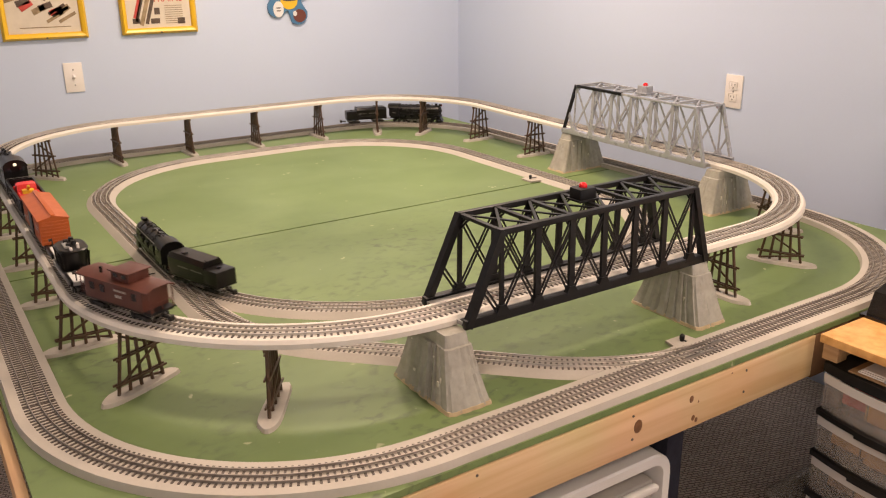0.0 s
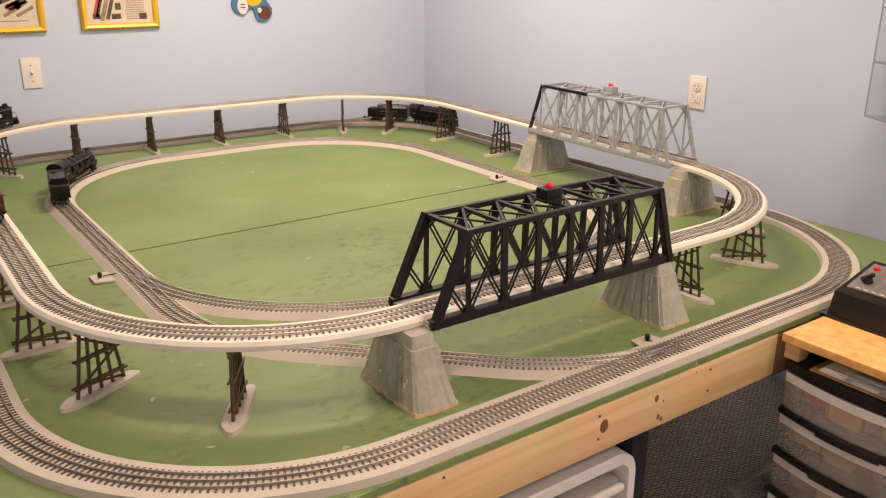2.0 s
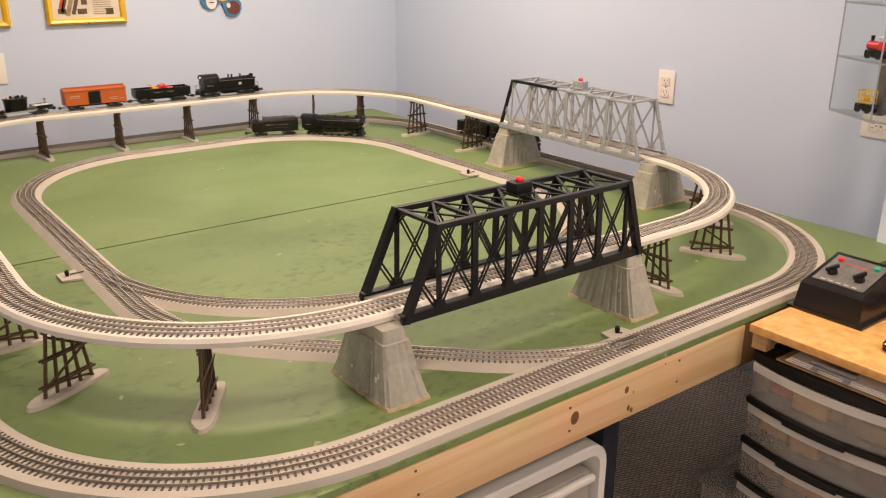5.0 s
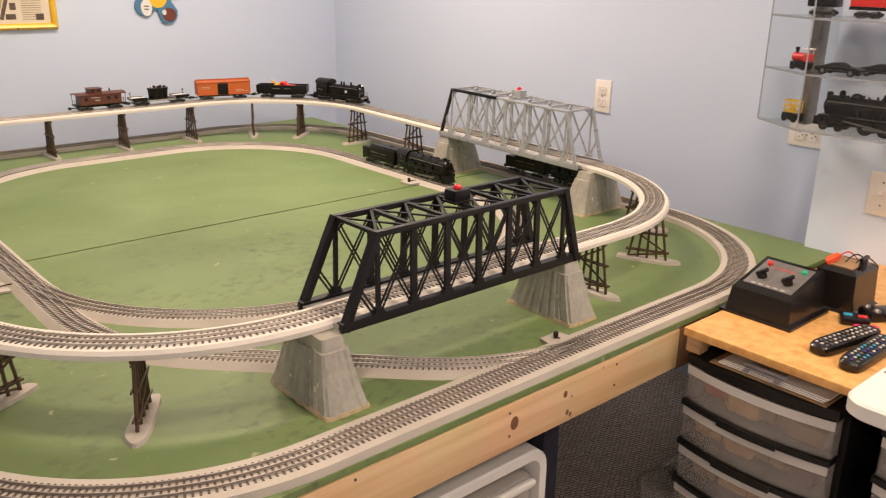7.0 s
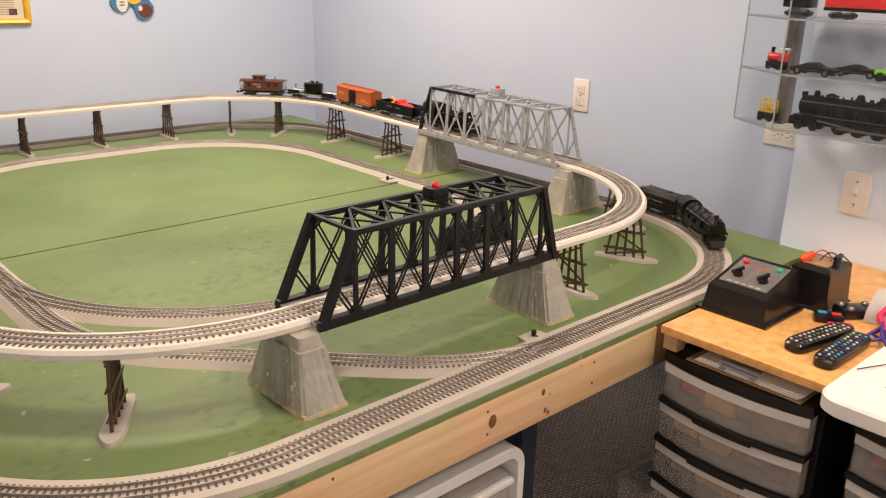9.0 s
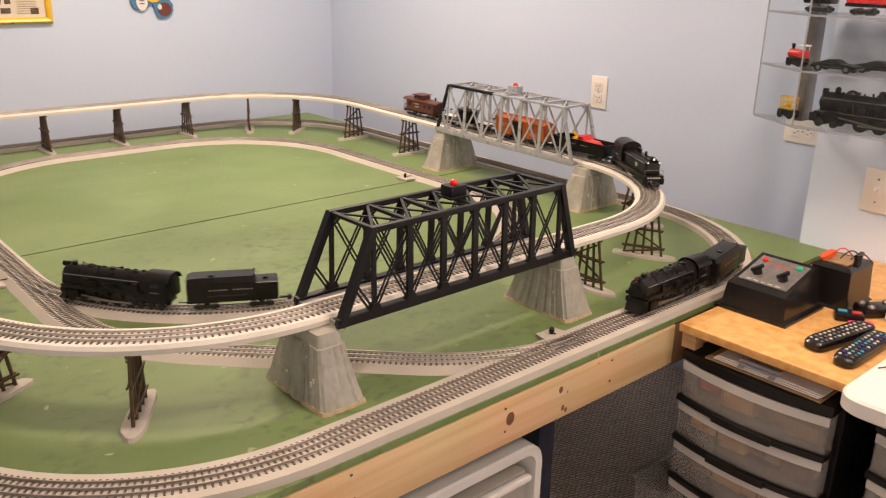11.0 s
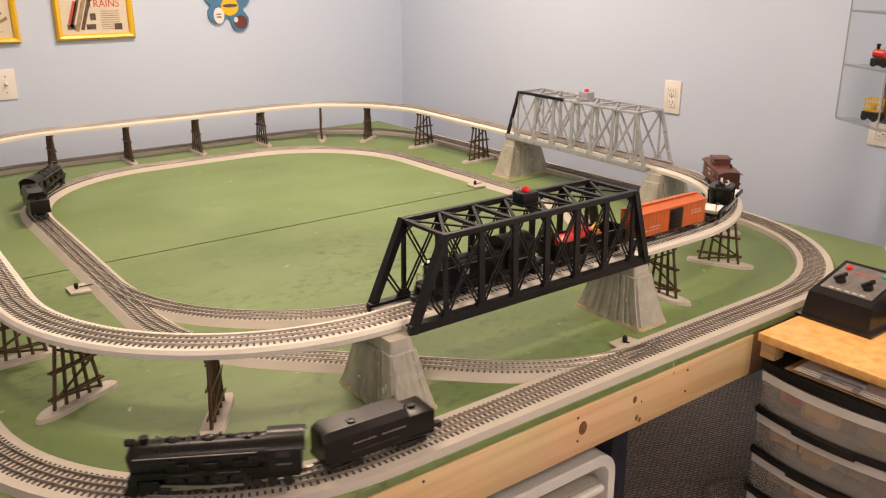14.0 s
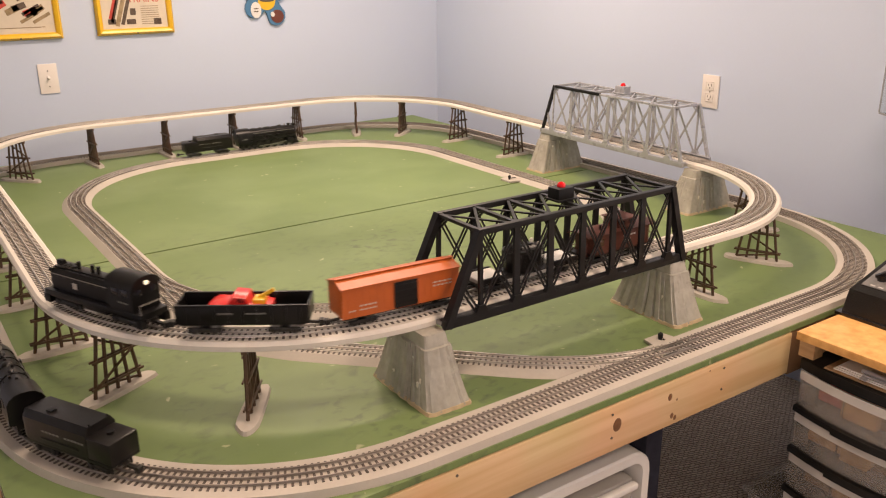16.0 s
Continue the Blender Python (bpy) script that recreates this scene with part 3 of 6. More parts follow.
def switch(label, m, mirror=1):
    """A turnout: pad, throw rod, lantern and guard rails."""
    t = thing("switch_stand", label, "toy switch", m, group="track switches")
    bm = BM()
    prism(bm, [(-0.035, 0), (0.035, 0), (0.026, 0.045 * mirror), (-0.026, 0.045 * mirror)][:: mirror], 0, 0.005)
    part("pad", bm, BED, t)
    bm = BM()
    rod(bm, (0, 0.026 * mirror, 0.005), (0, 0.026 * mirror, 0.009), 0.0045, 10, 0.003)
    rod(bm, (0, 0.026 * mirror, 0.009), (0, 0.026 * mirror, 0.017), 0.0052, 12)
    rod(bm, (0, 0.026 * mirror, 0.017), (0, 0.026 * mirror, 0.020), 0.0052, 12, 0.002)
    part("lantern", bm, BLACK, t)
    bm = BM()
    bar(bm, (0, 0.02 * mirror, 0.008), (0, -0.03 * mirror, 0.008), 0.003, 0.002)
    part("throw_rod", bm, DARKSTEEL, t)
    return t


switch("small black switch lantern on a grey pad by the inner loop", pose(0.425, 1.945, TABLE_Z + 0.0012, 0, 0, 90))
switch("small black switch lantern on a grey pad by the outer loop", pose(1.200, 0.930, TABLE_Z + 0.0012, 0, 0, 0))
switch("small black switch lantern on a grey pad inside the inner loop", pose(1.806, 2.15, TABLE_Z + 0.0012, 0, 0, 90))

for (sx, sy, turn) in ((0.465, 1.86, -90), (1.16, OUTER.box[2], 0)):
    bm = BM()
    for k in (-1, 1):
        bar(bm, (-0.03, k * 0.0115, 0.003), (0.05, k * 0.0105, 0.003), 0.0016, 0.003)
    box(bm, (0.075, 0.006, 0.003), (0.03, 0.004, 0.003), 0.001)
    single("switch_frog", bm, STEEL, "shiny frog and guard rails of a track switch", "toy switch", pose(sx, sy, BED_TOP + 0.0006, 0, 0, turn), group="switch frogs")


# ---- piers ----
def pier_ring(w, d, corner, n_long, n_short):
    """Points round a rectangle with rounded corners, and how far each stands on a long side (0 to 1)."""
    pts = []
    for cx, cy, a0 in ((w / 2 - corner, d / 2 - corner, 0), (-w / 2 + corner, d / 2 - corner, 90), (-w / 2 + corner, -d / 2 + corner, 180), (w / 2 - corner, -d / 2 + corner, 270)):
        for i in range(4):
            a = radians(a0 + 30 * i)
            pts.append((cx + corner * math.cos(a), cy + corner * math.sin(a)))
        n = n_short if a0 in (0, 180) else n_long
        x1, y1 = pts[-1]
        if a0 == 0:
            x2, y2 = -w / 2 + corner, d / 2
        elif a0 == 90:
            x2, y2 = -w / 2, -d / 2 + corner
        elif a0 == 180:
            x2, y2 = w / 2 - corner, -d / 2
        else:
            x2, y2 = w / 2, d / 2 - corner
        for i in range(1, n):
            pts.append((x1 + (x2 - x1) * i / n, y1 + (y2 - y1) * i / n))
    return pts


def pier(label, m, base, top, height, seed):
    """A moulded stone pier: battered rocky sides with upright clefts, a stepped head, worn stones on its ends, tan flash round its foot."""
    t = thing("bridge_pier", label, "bridge pier", m, group="bridge piers")
    rnd = random.Random(seed)
    low, high = pier_ring(*base, 0.010, 34, 12), pier_ring(*top, 0.006, 34, 12)
    n = len(low)
    # clefts: strips of a few points that stand in or out, each from its own height downward
    depth, start, k = [], [], 0
    while k < n:
        run, out, top_at = rnd.randint(1, 4), rnd.choice((0.0, 0.0008, 0.0016, 0.0026)), rnd.uniform(0.75, 1.3)
        for i in range(run + 1):
            depth.append(out if i < run else -rnd.uniform(0.0015, 0.0042))
            start.append(top_at if i < run else rnd.uniform(0.55, 1.1))
        k += run + 1
    levels = [0, 0.04, 0.12, 0.2, 0.28, 0.36, 0.44, 0.52, 0.6, 0.68, 0.76, 0.815, 0.825, 0.9, 0.99, 1.0]
    rings = []
    for f in levels:
        e = f ** 0.82
        step = 0.0022 if f < 0.82 else -0.0014
        ring = []
        for i in range(n):
            x, y = low[i][0] + (high[i][0] - low[i][0]) * e, low[i][1] + (high[i][1] - low[i][1]) * e
            r = math.hypot(x, y)
            rough = rnd.uniform(-0.0006, 0.0006) if 0 < f < 0.95 else 0.0
            flat = 1.0 if abs(low[i][0]) > base[0] * 0.48 else 0.3
            push = step + rough + (flat * depth[i] * min(1.0, (start[i] - f) * 6) if f < start[i] and f < 0.82 else 0.0)
            ring.append((x * (1 + push / r), y * (1 + push / r), 0.003 + (height - 0.004) * f))
        rings.append(ring)
    bm = BM()
    loft(bm, rings)
    part("body", bm, STONE, t, smooth=26)
    bm = BM()
    box(bm, (0, 0, height - 0.006), (top[0] * 0.80, top[1] * 0.90, 0.008), 0.002)
    part("cap", bm, STONE, t)
    bm = BM()
    rr = [(x * (1 + rnd.uniform(-0.02, 0.05)), y * (1 + rnd.uniform(-0.01, 0.03))) for x, y in pier_ring(base[0] + 0.006, base[1] + 0.006, 0.012, 22, 10)]
    prism(bm, rr, 0, 0.006, [(x * 0.96, y * 0.975) for x, y in rr])
    part("foot_flash", bm, STONE_TAN, t, "tan rough edge round the foot")
    # worn stones that stand a little proud of the narrow ends, and chips on the long sides
    for end in (-1, 1):
        for i in range(6):
            f = (i + rnd.uniform(0.5, 1.1)) / 8.6
            e = f ** 0.82
            dy = end * (base[1] + (top[1] - base[1]) * e) / 2
            dx = (0.30 if i % 2 else -0.18 + 0.1 * rnd.random()) * (base[0] + (top[0] - base[0]) * e)
            sx, sz = rnd.uniform(0.008, 0.024), rnd.uniform(0.004, 0.014)
            g = BM()
            box(g, (0, 0, 0), (sx, 0.0044, sz), 0.0018)
            lean = math.atan2((base[1] - top[1]) / 2, height) * end
            g.transform(Matrix.Translation((dx, dy + end * 0.0004, f * height)) @ Matrix.Rotation(lean, 4, "X"))
            part("stone", g, STONE, t)
    for i in range(8):
        f = rnd.uniform(0.2, 0.75)
        e = f ** 0.82
        sx = rnd.choice((-1, 1))
        g = BM()
        box(g, (sx * (base[0] + (top[0] - base[0]) * e) / 2 + sx * 0.0012, rnd.uniform(-0.35, 0.35) * base[1] * (1 - 0.4 * f), f * height), (0.003, rnd.uniform(0.003, 0.006), rnd.uniform(0.005, 0.012)), 0.001)
        part("chip", g, STONE_PALE, t)
    return t


H_PIER = DECK_LOW - TABLE_Z
pier("grey moulded stone pier under the black bridge", pose(0.703, 1.074, TABLE_Z), (0.086, 0.190), (0.046, 0.104), H_PIER, 1)
pier("grey moulded stone pier under the black bridge's other end", pose(1.318, 1.074, TABLE_Z), (0.086, 0.190), (0.046, 0.104), H_PIER, 2)
pier("grey moulded stone pier under the silver bridge", pose(2.045, 2.205, TABLE_Z, 0, 0, 90), (0.090, 0.205), (0.050, 0.120), H_PIER + rise(2.205), 3)
pier("grey moulded stone pier under the silver bridge's near end", pose(2.045, 1.548, TABLE_Z, 0, 0, 90), (0.090, 0.205), (0.050, 0.120), H_PIER, 4)


# ---- truss bridges ----
def truss_bridge(label, m, material, box_mat, length, in0, in1, gap, height, slim=1.0):
    """A toy through-truss bridge along x from 0 to length. in0, in1: how far the top chord stands in at each end."""
    t = thing("truss_bridge", label, "toy bridge", m, group="truss bridges")
    a, b, w = in0, length - in1, gap / 2
    n = 6
    tops = [a + (b - a) * i / n for i in range(n + 1)]

    def lean(z):
        return 1 - 0.05 * z / height

    for s in (-1, 1):
        y, yt = s * w, s * w * lean(height)
        bm = BM()
        box(bm, (length / 2, y, 0.008), (length, 0.010, 0.017), 0.0015)
        bar(bm, (0, y - s * 0.006, 0.015), (length, y - s * 0.006, 0.015), 0.012, 0.002)
        part("bottom_chord", bm, material, t)
        bm = BM()
        box(bm, ((a + b) / 2, yt, height - 0.005), (b - a + 0.01, 0.012 * slim, 0.011 * slim), 0.0015 * slim)
        part("top_chord", bm, material, t)
        for x0, x1 in ((0.006, a), (length - 0.006, b)):
            bm = BM()
            bar(bm, (x0, y, 0.002), (x1, yt, height - 0.002), 0.013 * slim, 0.016 * slim, (0, 1, 0))
            part("end_post", bm, BLACK if material is SILVER and s < 0 and x0 < 0.1 else material, t)
            bm = BM()
            xm = x1 + (-1 if x0 > x1 else 1) * 0.0
            bar(bm, (x0 + (x1 - x0) * 0.45, y * 0.98, height * 0.45), (xm, y, 0.012), 0.003, 0.0045, (0, 1, 0))
            bar(bm, (x0 + (x1 - x0) * 0.40, y * 0.98, height * 0.40), (xm - 0.008, y, 0.012), 0.003, 0.0045, (0, 1, 0))
            part("end_brace", bm, material, t)
        for i, x in enumerate(tops):
            bm = BM()
            wd = 0.008 if i in (0, n) else (0.013 if material is BLACK else 0.019)
            bar(bm, (x, y, 0.01), (x, yt, height - 0.006), 0.006 * slim, wd * slim, (1, 0, 0))
            part("post", bm, material, t)
            bm = BM()
            prism(bm, [(x - 0.016, y - 0.0055), (x + 0.016, y - 0.0055), (x + 0.016, y + 0.0055), (x - 0.016, y + 0.0055)], 0.010, 0.028, [(x - 0.007, y - 0.005), (x + 0.007, y - 0.005), (x + 0.007, y + 0.005), (x - 0.007, y + 0.005)])
            part("gusset", bm, material, t)
        for i in range(n):
            for k, (x0, x1) in enumerate(((tops[i], tops[i + 1]), (tops[i + 1], tops[i]))):
                for off in (-0.004, 0.004) if material is BLACK else (0.0,):
                    bm = BM()
                    wide = 0.0030 if material is BLACK else 0.0062
                    bar(bm, (x0 + off, y - s * 0.002 * k, 0.014), (x1 + off, yt - s * 0.002 * k, height - 0.010), 0.0026, wide, (1, 0, 0))
                    part("diagonal", bm, material, t)
    yt = w * lean(height)
    for i, x in enumerate(tops):
        bm = BM()
        bar(bm, (x, -yt, height - 0.004), (x, yt, height - 0.004), 0.009, 0.006)
        part("top_strut", bm, material, t)
        for s in (-1, 1):
            bm = BM()
            r = 0.034
            arc = [(x, s * (yt - r + r * math.cos(a)), height - 0.006 - r + r * math.sin(a)) for a in [math.pi / 2 * j / 6 for j in range(7)]]
            for p, q in zip(arc, arc[1:]):
                bar(bm, p, q, 0.003, 0.003, (1, 0, 0))
            bar(bm, (x, s * (yt - 0.003), height - 0.030), (x, s * (yt - 0.030), height - 0.006), 0.003, 0.003, (1, 0, 0))
            bar(bm, (x, s * (yt - 0.003), height - 0.016), (x, s * (yt - 0.014), height - 0.006), 0.003, 0.003, (1, 0, 0))
            part("knee_brace", bm, material, t)
    for i in range(n):
        for s in (-1, 1):
            bm = BM()
            bar(bm, (tops[i], -s * yt, height - 0.004 + 0.0007 * s), (tops[i + 1], s * yt, height - 0.004 + 0.0007 * s), 0.005, 0.003)
            part("top_diagonal", bm, material, t)
    bm = BM()
    box(bm, (length / 2, 0, 0.0060), (length - 0.004, 2 * w - 0.018, 0.008))
    part("floor_plate", bm, GREYDECK, t)
    mid = (a + b) / 2
    if material is SILVER:
        bm = BM()
        box(bm, (a + 0.115, -yt - 0.0012, height - 0.0046), (0.215, 0.0112, 0.0096), 0.001)
        part("tape_strip", bm, BLACK, t, "black strip along half of the top chord")
    lamp = BM()
    box(lamp, (mid, 0, height + 0.012), (0.040, 0.032, 0.024), 0.002)
    box(lamp, (mid, 0, height + 0.001), (0.048, 0.040, 0.004), 0.001)
    lamp_box = part("lamp_box", lamp, box_mat, t, "small box with a red beacon")
    bm = BM()
    ball(bm, (mid, 0, height + 0.026), 0.0085, 1, 1, 0.9, 14, 10)
    part("beacon", bm, LENS_RED, lamp_box, "red beacon lens")
    return t


truss_bridge("black plastic truss bridge with a red beacon on top", pose(0.722, 1.093, DECK_LOW), BLACK, BLACK, 0.615, 0.080, 0.052, 0.132, 0.166)
truss_bridge("silver plastic truss bridge with a red beacon on top", pose(2.05, 2.228, DECK_LOW + rise(2.228), 0, 0.83, -90), SILVER, SILVER, 0.652, 0.060, 0.060, 0.126, 0.177, 0.62)


# ---- trestle bents ----
def trestle_bent():
    """Five battered legs, three rails and crossed braces, on a long plaster foot. x runs along the track, y across."""
    t = thing("trestle_bent", "dark brown five-legged toy trestle on a grey plaster foot", "trestle", group="trestle bents")
    h, legs = H_PIER, 5
    top, low = 0.060, 0.098

    def at(k, f):
        return Vector((0, (-0.5 + k / (legs - 1)) * (low + (top - low) * f), 0.006 + (h - 0.014) * f))

    for k in range(legs):
        bm = BM()
        rod(bm, at(k, 0), at(k, 1), 0.0034, 7)
        part("leg", bm, TRESTLE, t)
    bm = BM()
    box(bm, (0, 0, h - 0.004), (0.010, top + 0.012, 0.008), 0.001)
    part("cap", bm, TRESTLE, t)
    for f in (0.18, 0.60):
        for s in (-1, 1):
            bm = BM()
            p, q = at(0, f), at(4, f)
            e = (q - p).normalized() * 0.010
            off = Vector((s * 0.004, 0, 0))
            bar(bm, p - e + off, q + e + off, 0.0026, 0.0042)
            part("girt", bm, TRESTLE, t)
    for f0, f1, s in ((0.03, 0.18, 1), (0.18, 0.60, -1), (0.60, 0.95, 1)):
        bm = BM()
        off = Vector((s * 0.0045, 0, 0))
        bar(bm, at(0 if s > 0 else 4, f0) + off, at(4 if s > 0 else 0, f1) + off, 0.0026, 0.0042)
        part("brace", bm, TRESTLE, t)
    bm = BM()
    out = []
    for i in range(28):
        a = 2 * math.pi * i / 28
        r = 1 + 0.05 * math.sin(3 * a + 1) + 0.03 * math.sin(5 * a)
        out.append((0.021 * r * math.copysign(abs(math.cos(a)) ** 0.8, math.cos(a)), 0.004 + 0.084 * r * math.copysign(abs(math.sin(a)) ** 0.6, math.sin(a))))
    prism(bm, out, 0, 0.007, [(x * 0.9, y * 0.96) for x, y in out])
    part("foot", bm, PLASTER, t, "rounded grey plaster foot")
    return t


BENT = trestle_bent()


def nearest_u(loop, x, y):
    return min((k * 0.01 for k in range(int(loop.length * 100))), key=lambda u: (loop.at(u)[0] - Vector((x, y, 0))).length)


BENT_SPOTS = [(0.21, 1.625), (0.21, 1.91), (0.21, 2.20), (0.21, 2.50), (0.21, 2.79), (0.375, 3.20), (0.665, 3.29), (0.945, 3.29), (1.23, 3.29), (1.52, 3.29), (1.78, 3.235), (1.94, 3.11), (2.05, 2.83), (2.05, 2.46), (1.95, 1.31), (1.765, 1.15), (1.475, 1.10), (0.432, 1.185), (0.262, 1.385)]
for i, (bx, by) in enumerate(BENT_SPOTS):
    p, h = UPPER.at(nearest_u(UPPER, bx, by))
    m = pose(p.x, p.y, TABLE_Z, 0, 0, h) @ Matrix.Diagonal((1, 1, 1 + rise(p.y) / H_PIER, 1))
    if i == 0:
        BENT.matrix_world = m
    else:
        copy_thing(BENT, m)

# ---- rolling stock: x runs ahead, z is up from the rail heads ----


def bogie(parent, x, span, wheel_r, material=DARKSTEEL, width=0.038):
    """A four-wheeled truck with side frames, axles and wheels."""
    bm = BM()
    for s in (-1, 1):
        box(bm, (x, s * width / 2, wheel_r * 1.05), (span + 0.022, 0.004, wheel_r * 0.95), 0.0015)
        for k in (-1, 1):
            box(bm, (x + k * span / 2, s * (width / 2 + 0.002), wheel_r), (0.008, 0.004, 0.009), 0.001)
    box(bm, (x, 0, wheel_r * 1.2), (0.014, width, 0.006), 0.001)
    t = part("truck", bm, material, parent)
    for k in (-1, 1):
        bm = BM()
        xx = x + k * span / 2
        rod(bm, (xx, -0.0165, wheel_r), (xx, 0.0165, wheel_r), 0.0015, 6)
        for s in (-1, 1):
            rod(bm, (xx, s * 0.0135, wheel_r), (xx, s * 0.0175, wheel_r), wheel_r, 16)
        part("wheelset", bm, STEEL, t)
    return t


def coupler(parent, x, way, z=0.014):
    bm = BM()
    bar(bm, (x, 0, z), (x + way * 0.020, 0, z), 0.006, 0.004)
    box(bm, (x + way * 0.023, 0, z), (0.010, 0.012, 0.011), 0.002)
    return part("coupler", bm, DARKSTEEL, parent)


def print_bars(parent, x0, x1, z, side, n, y, material=FAINT, h=0.003):
    """Small lettering too small to read: a row of plain bars."""
    w = (x1 - x0) / n
    bm = BM()
    for i in range(n):
        box(bm, (x0 + (i + 0.5) * w, side * y, z), (w * 0.6, 0.0008, h))
    return part("lettering", bm, material, parent)


def steam_loco(label, headlight):
    t = thing("steam_locomotive", label, "toy train", group="steam engines")
    L = 0.285
    # boiler with a flat-sided skirt
    bm = BM()
    rings = []
    for x in (0.030, 0.034, 0.10, 0.20, 0.250, 0.262, 0.268):
        r = 0.0255 if 0.03 < x < 0.255 else (0.0248 if 0.26 < x < 0.265 else 0.0225)
        ring = []
        for i in range(24):
            a = 2 * math.pi * i / 24
            y, z = r * math.cos(a), 0.058 + r * math.sin(a)
            if z < 0.055:
                y = math.copysign(0.0255 if abs(y) > 0.010 else abs(y) * 1.5, y)
                z = max(z, 0.036)
            ring.append((x - L / 2, y, z))
        rings.append(ring)
    loft(bm, rings)
    boiler = part("boiler", bm, LOCO_TOP, t)
    bm = BM()
    rod(bm, (0.268 - L / 2, 0, 0.056), (0.273 - L / 2, 0, 0.056), 0.021, 24, 0.017)
    rod(bm, (0.273 - L / 2, 0, 0.056), (0.277 - L / 2, 0, 0.056), 0.007, 16)
    part("smokebox_front", bm, LOCO, boiler)
    for x, r, h in ((0.205, 0.010, 0.008), (0.150, 0.011, 0.006), (0.115, 0.007, 0.006)):
        bm = BM()
        ball(bm, (x - L / 2, 0, 0.081), r, 1.3, 0.9, h / r)
        part("dome", bm, LOCO_TOP, boiler)
    bm = BM()
    rod(bm, (0.248 - L / 2, 0, 0.08), (0.248 - L / 2, 0, 0.091), 0.0065, 14, 0.0075)
    part("stack", bm, LOCO, boiler)
    bm = BM()
    rod(bm, (0.262 - L / 2, 0, 0.083), (0.276 - L / 2, 0, 0.083), 0.006, 14)
    lamp = part("headlight", bm, LOCO, boiler)
    bm = BM()
    ball(bm, (0.276 - L / 2, 0, 0.083), 0.0045, 0.5, 1, 1)
    part("lens", bm, LENS_DIM if headlight else FAINT, lamp)
    # a sand pipe and steam pipes down the flanks, air tanks, valves and a bell on the crown
    rnd = random.Random(3)
    for s in (-1, 1):
        for x in (0.088, 0.112, 0.128, 0.158, 0.176, 0.198, 0.222, 0.240):
            bm = BM()
            lean = rnd.uniform(-0.006, 0.006)
            a0 = rnd.uniform(0.3, 1.0)
            rod(bm, (x - L / 2, s * 0.0262 * math.cos(a0), 0.058 + 0.0262 * math.sin(a0)), (x + lean - L / 2, s * 0.0275, 0.046), 0.0012, 6)
            part("pipe", bm, LOCO_TOP, boiler)
        for x in (0.120, 0.186):
            bm = BM()
            rod(bm, (x - 0.018 - L / 2, s * 0.029, 0.0385), (x + 0.018 - L / 2, s * 0.029, 0.0385), 0.0048, 12)
            part("air_tank", bm, LOCO, boiler)
        for x in (0.082, 0.205):
            bm = BM()
            box(bm, (x - L / 2, s * 0.0275, 0.054), (0.014, 0.009, 0.018), 0.002)
            part("pump", bm, LOCO, boiler)
    bm = BM()
    rod(bm, (0.228 - L / 2, -0.004, 0.083), (0.228 - L / 2, -0.004, 0.091), 0.004, 12, 0.002)
    part("bell", bm, STEEL, boiler, "dull metal bell")
    for x in (0.075, 0.090, 0.132, 0.172, 0.188):
        bm = BM()
        box(bm, (x - L / 2, rnd.uniform(-0.008, 0.008), 0.0835), (rnd.uniform(0.004, 0.010), 0.005, rnd.uniform(0.004, 0.008)), 0.001)
        part("valve", bm, LOCO_TOP, boiler)
    for x in (0.06, 0.10, 0.14, 0.18, 0.225):
        bm = BM()
        sweep(bm, [(Vector((x - L / 2, 0, 0.058)), Vector((0, math.cos(a), math.sin(a)))) for a in [math.pi * i / 14 for i in range(15)]], [(0.0255, 0.0), (0.0265, 0.0), (0.0265, 0.0008), (0.0255, 0.0008)], False)
        part("boiler_band", bm, LOCO, boiler)
    for s in (-1, 1):
        bm = BM()
        rod(bm, (0.075 - L / 2, s * 0.026, 0.067), (0.262 - L / 2, s * 0.0245, 0.067), 0.0011, 6)
        part("handrail", bm, STEEL, boiler)
        bm = BM()
        box(bm, (0.165 - L / 2, s * 0.0285, 0.044), (0.205, 0.009, 0.003), 0.0008)
        box(bm, (0.165 - L / 2, s * 0.0320, 0.0405), (0.205, 0.0016, 0.008), 0.0005)
        for x in (0.10, 0.145, 0.19):
            box(bm, (x - L / 2, s * 0.027, 0.051), (0.024, 0.010, 0.012), 0.002)
        part("running_board", bm, LOCO, t)
    # cab
    bm = BM()
    outline = [(-0.031, 0.030), (0.031, 0.030), (0.030, 0.069), (0.025, 0.078), (0.016, 0.0845), (0.006, 0.087), (-0.006, 0.087), (-0.016, 0.0845), (-0.025, 0.078), (-0.030, 0.069)]
    loft(bm, [[(x - L / 2, y, z) for y, z in outline] for x in (0.006, 0.058)])
    cab = part("cab", bm, LOCO, t)
    bm = BM()
    crown = outline[2:]
    loft(bm, [[(x - L / 2, y * 1.03, z + 0.0016) for y, z in crown] + [(x - L / 2, y * 0.98, z - 0.0004) for y, z in crown[::-1]] for x in (0.000, 0.060)])
    part("cab_roof", bm, LOCO_TOP, cab)
    for s in (-1, 1):
        bm = BM()
        box(bm, (0.034 - L / 2, s * 0.0312, 0.064), (0.020, 0.0012, 0.011), 0.0004)
        part("window", bm, GLASS_DARK, cab)
        print_bars(cab, 0.022 - L / 2, 0.046 - L / 2, 0.047, s, 4, 0.0316)
    # running gear
    bm = BM()
    box(bm, (0.145 - L / 2, 0, 0.024), (0.235, 0.022, 0.026), 0.002)
    box(bm, (0.05 - L / 2, 0, 0.026), (0.080, 0.040, 0.016), 0.002)
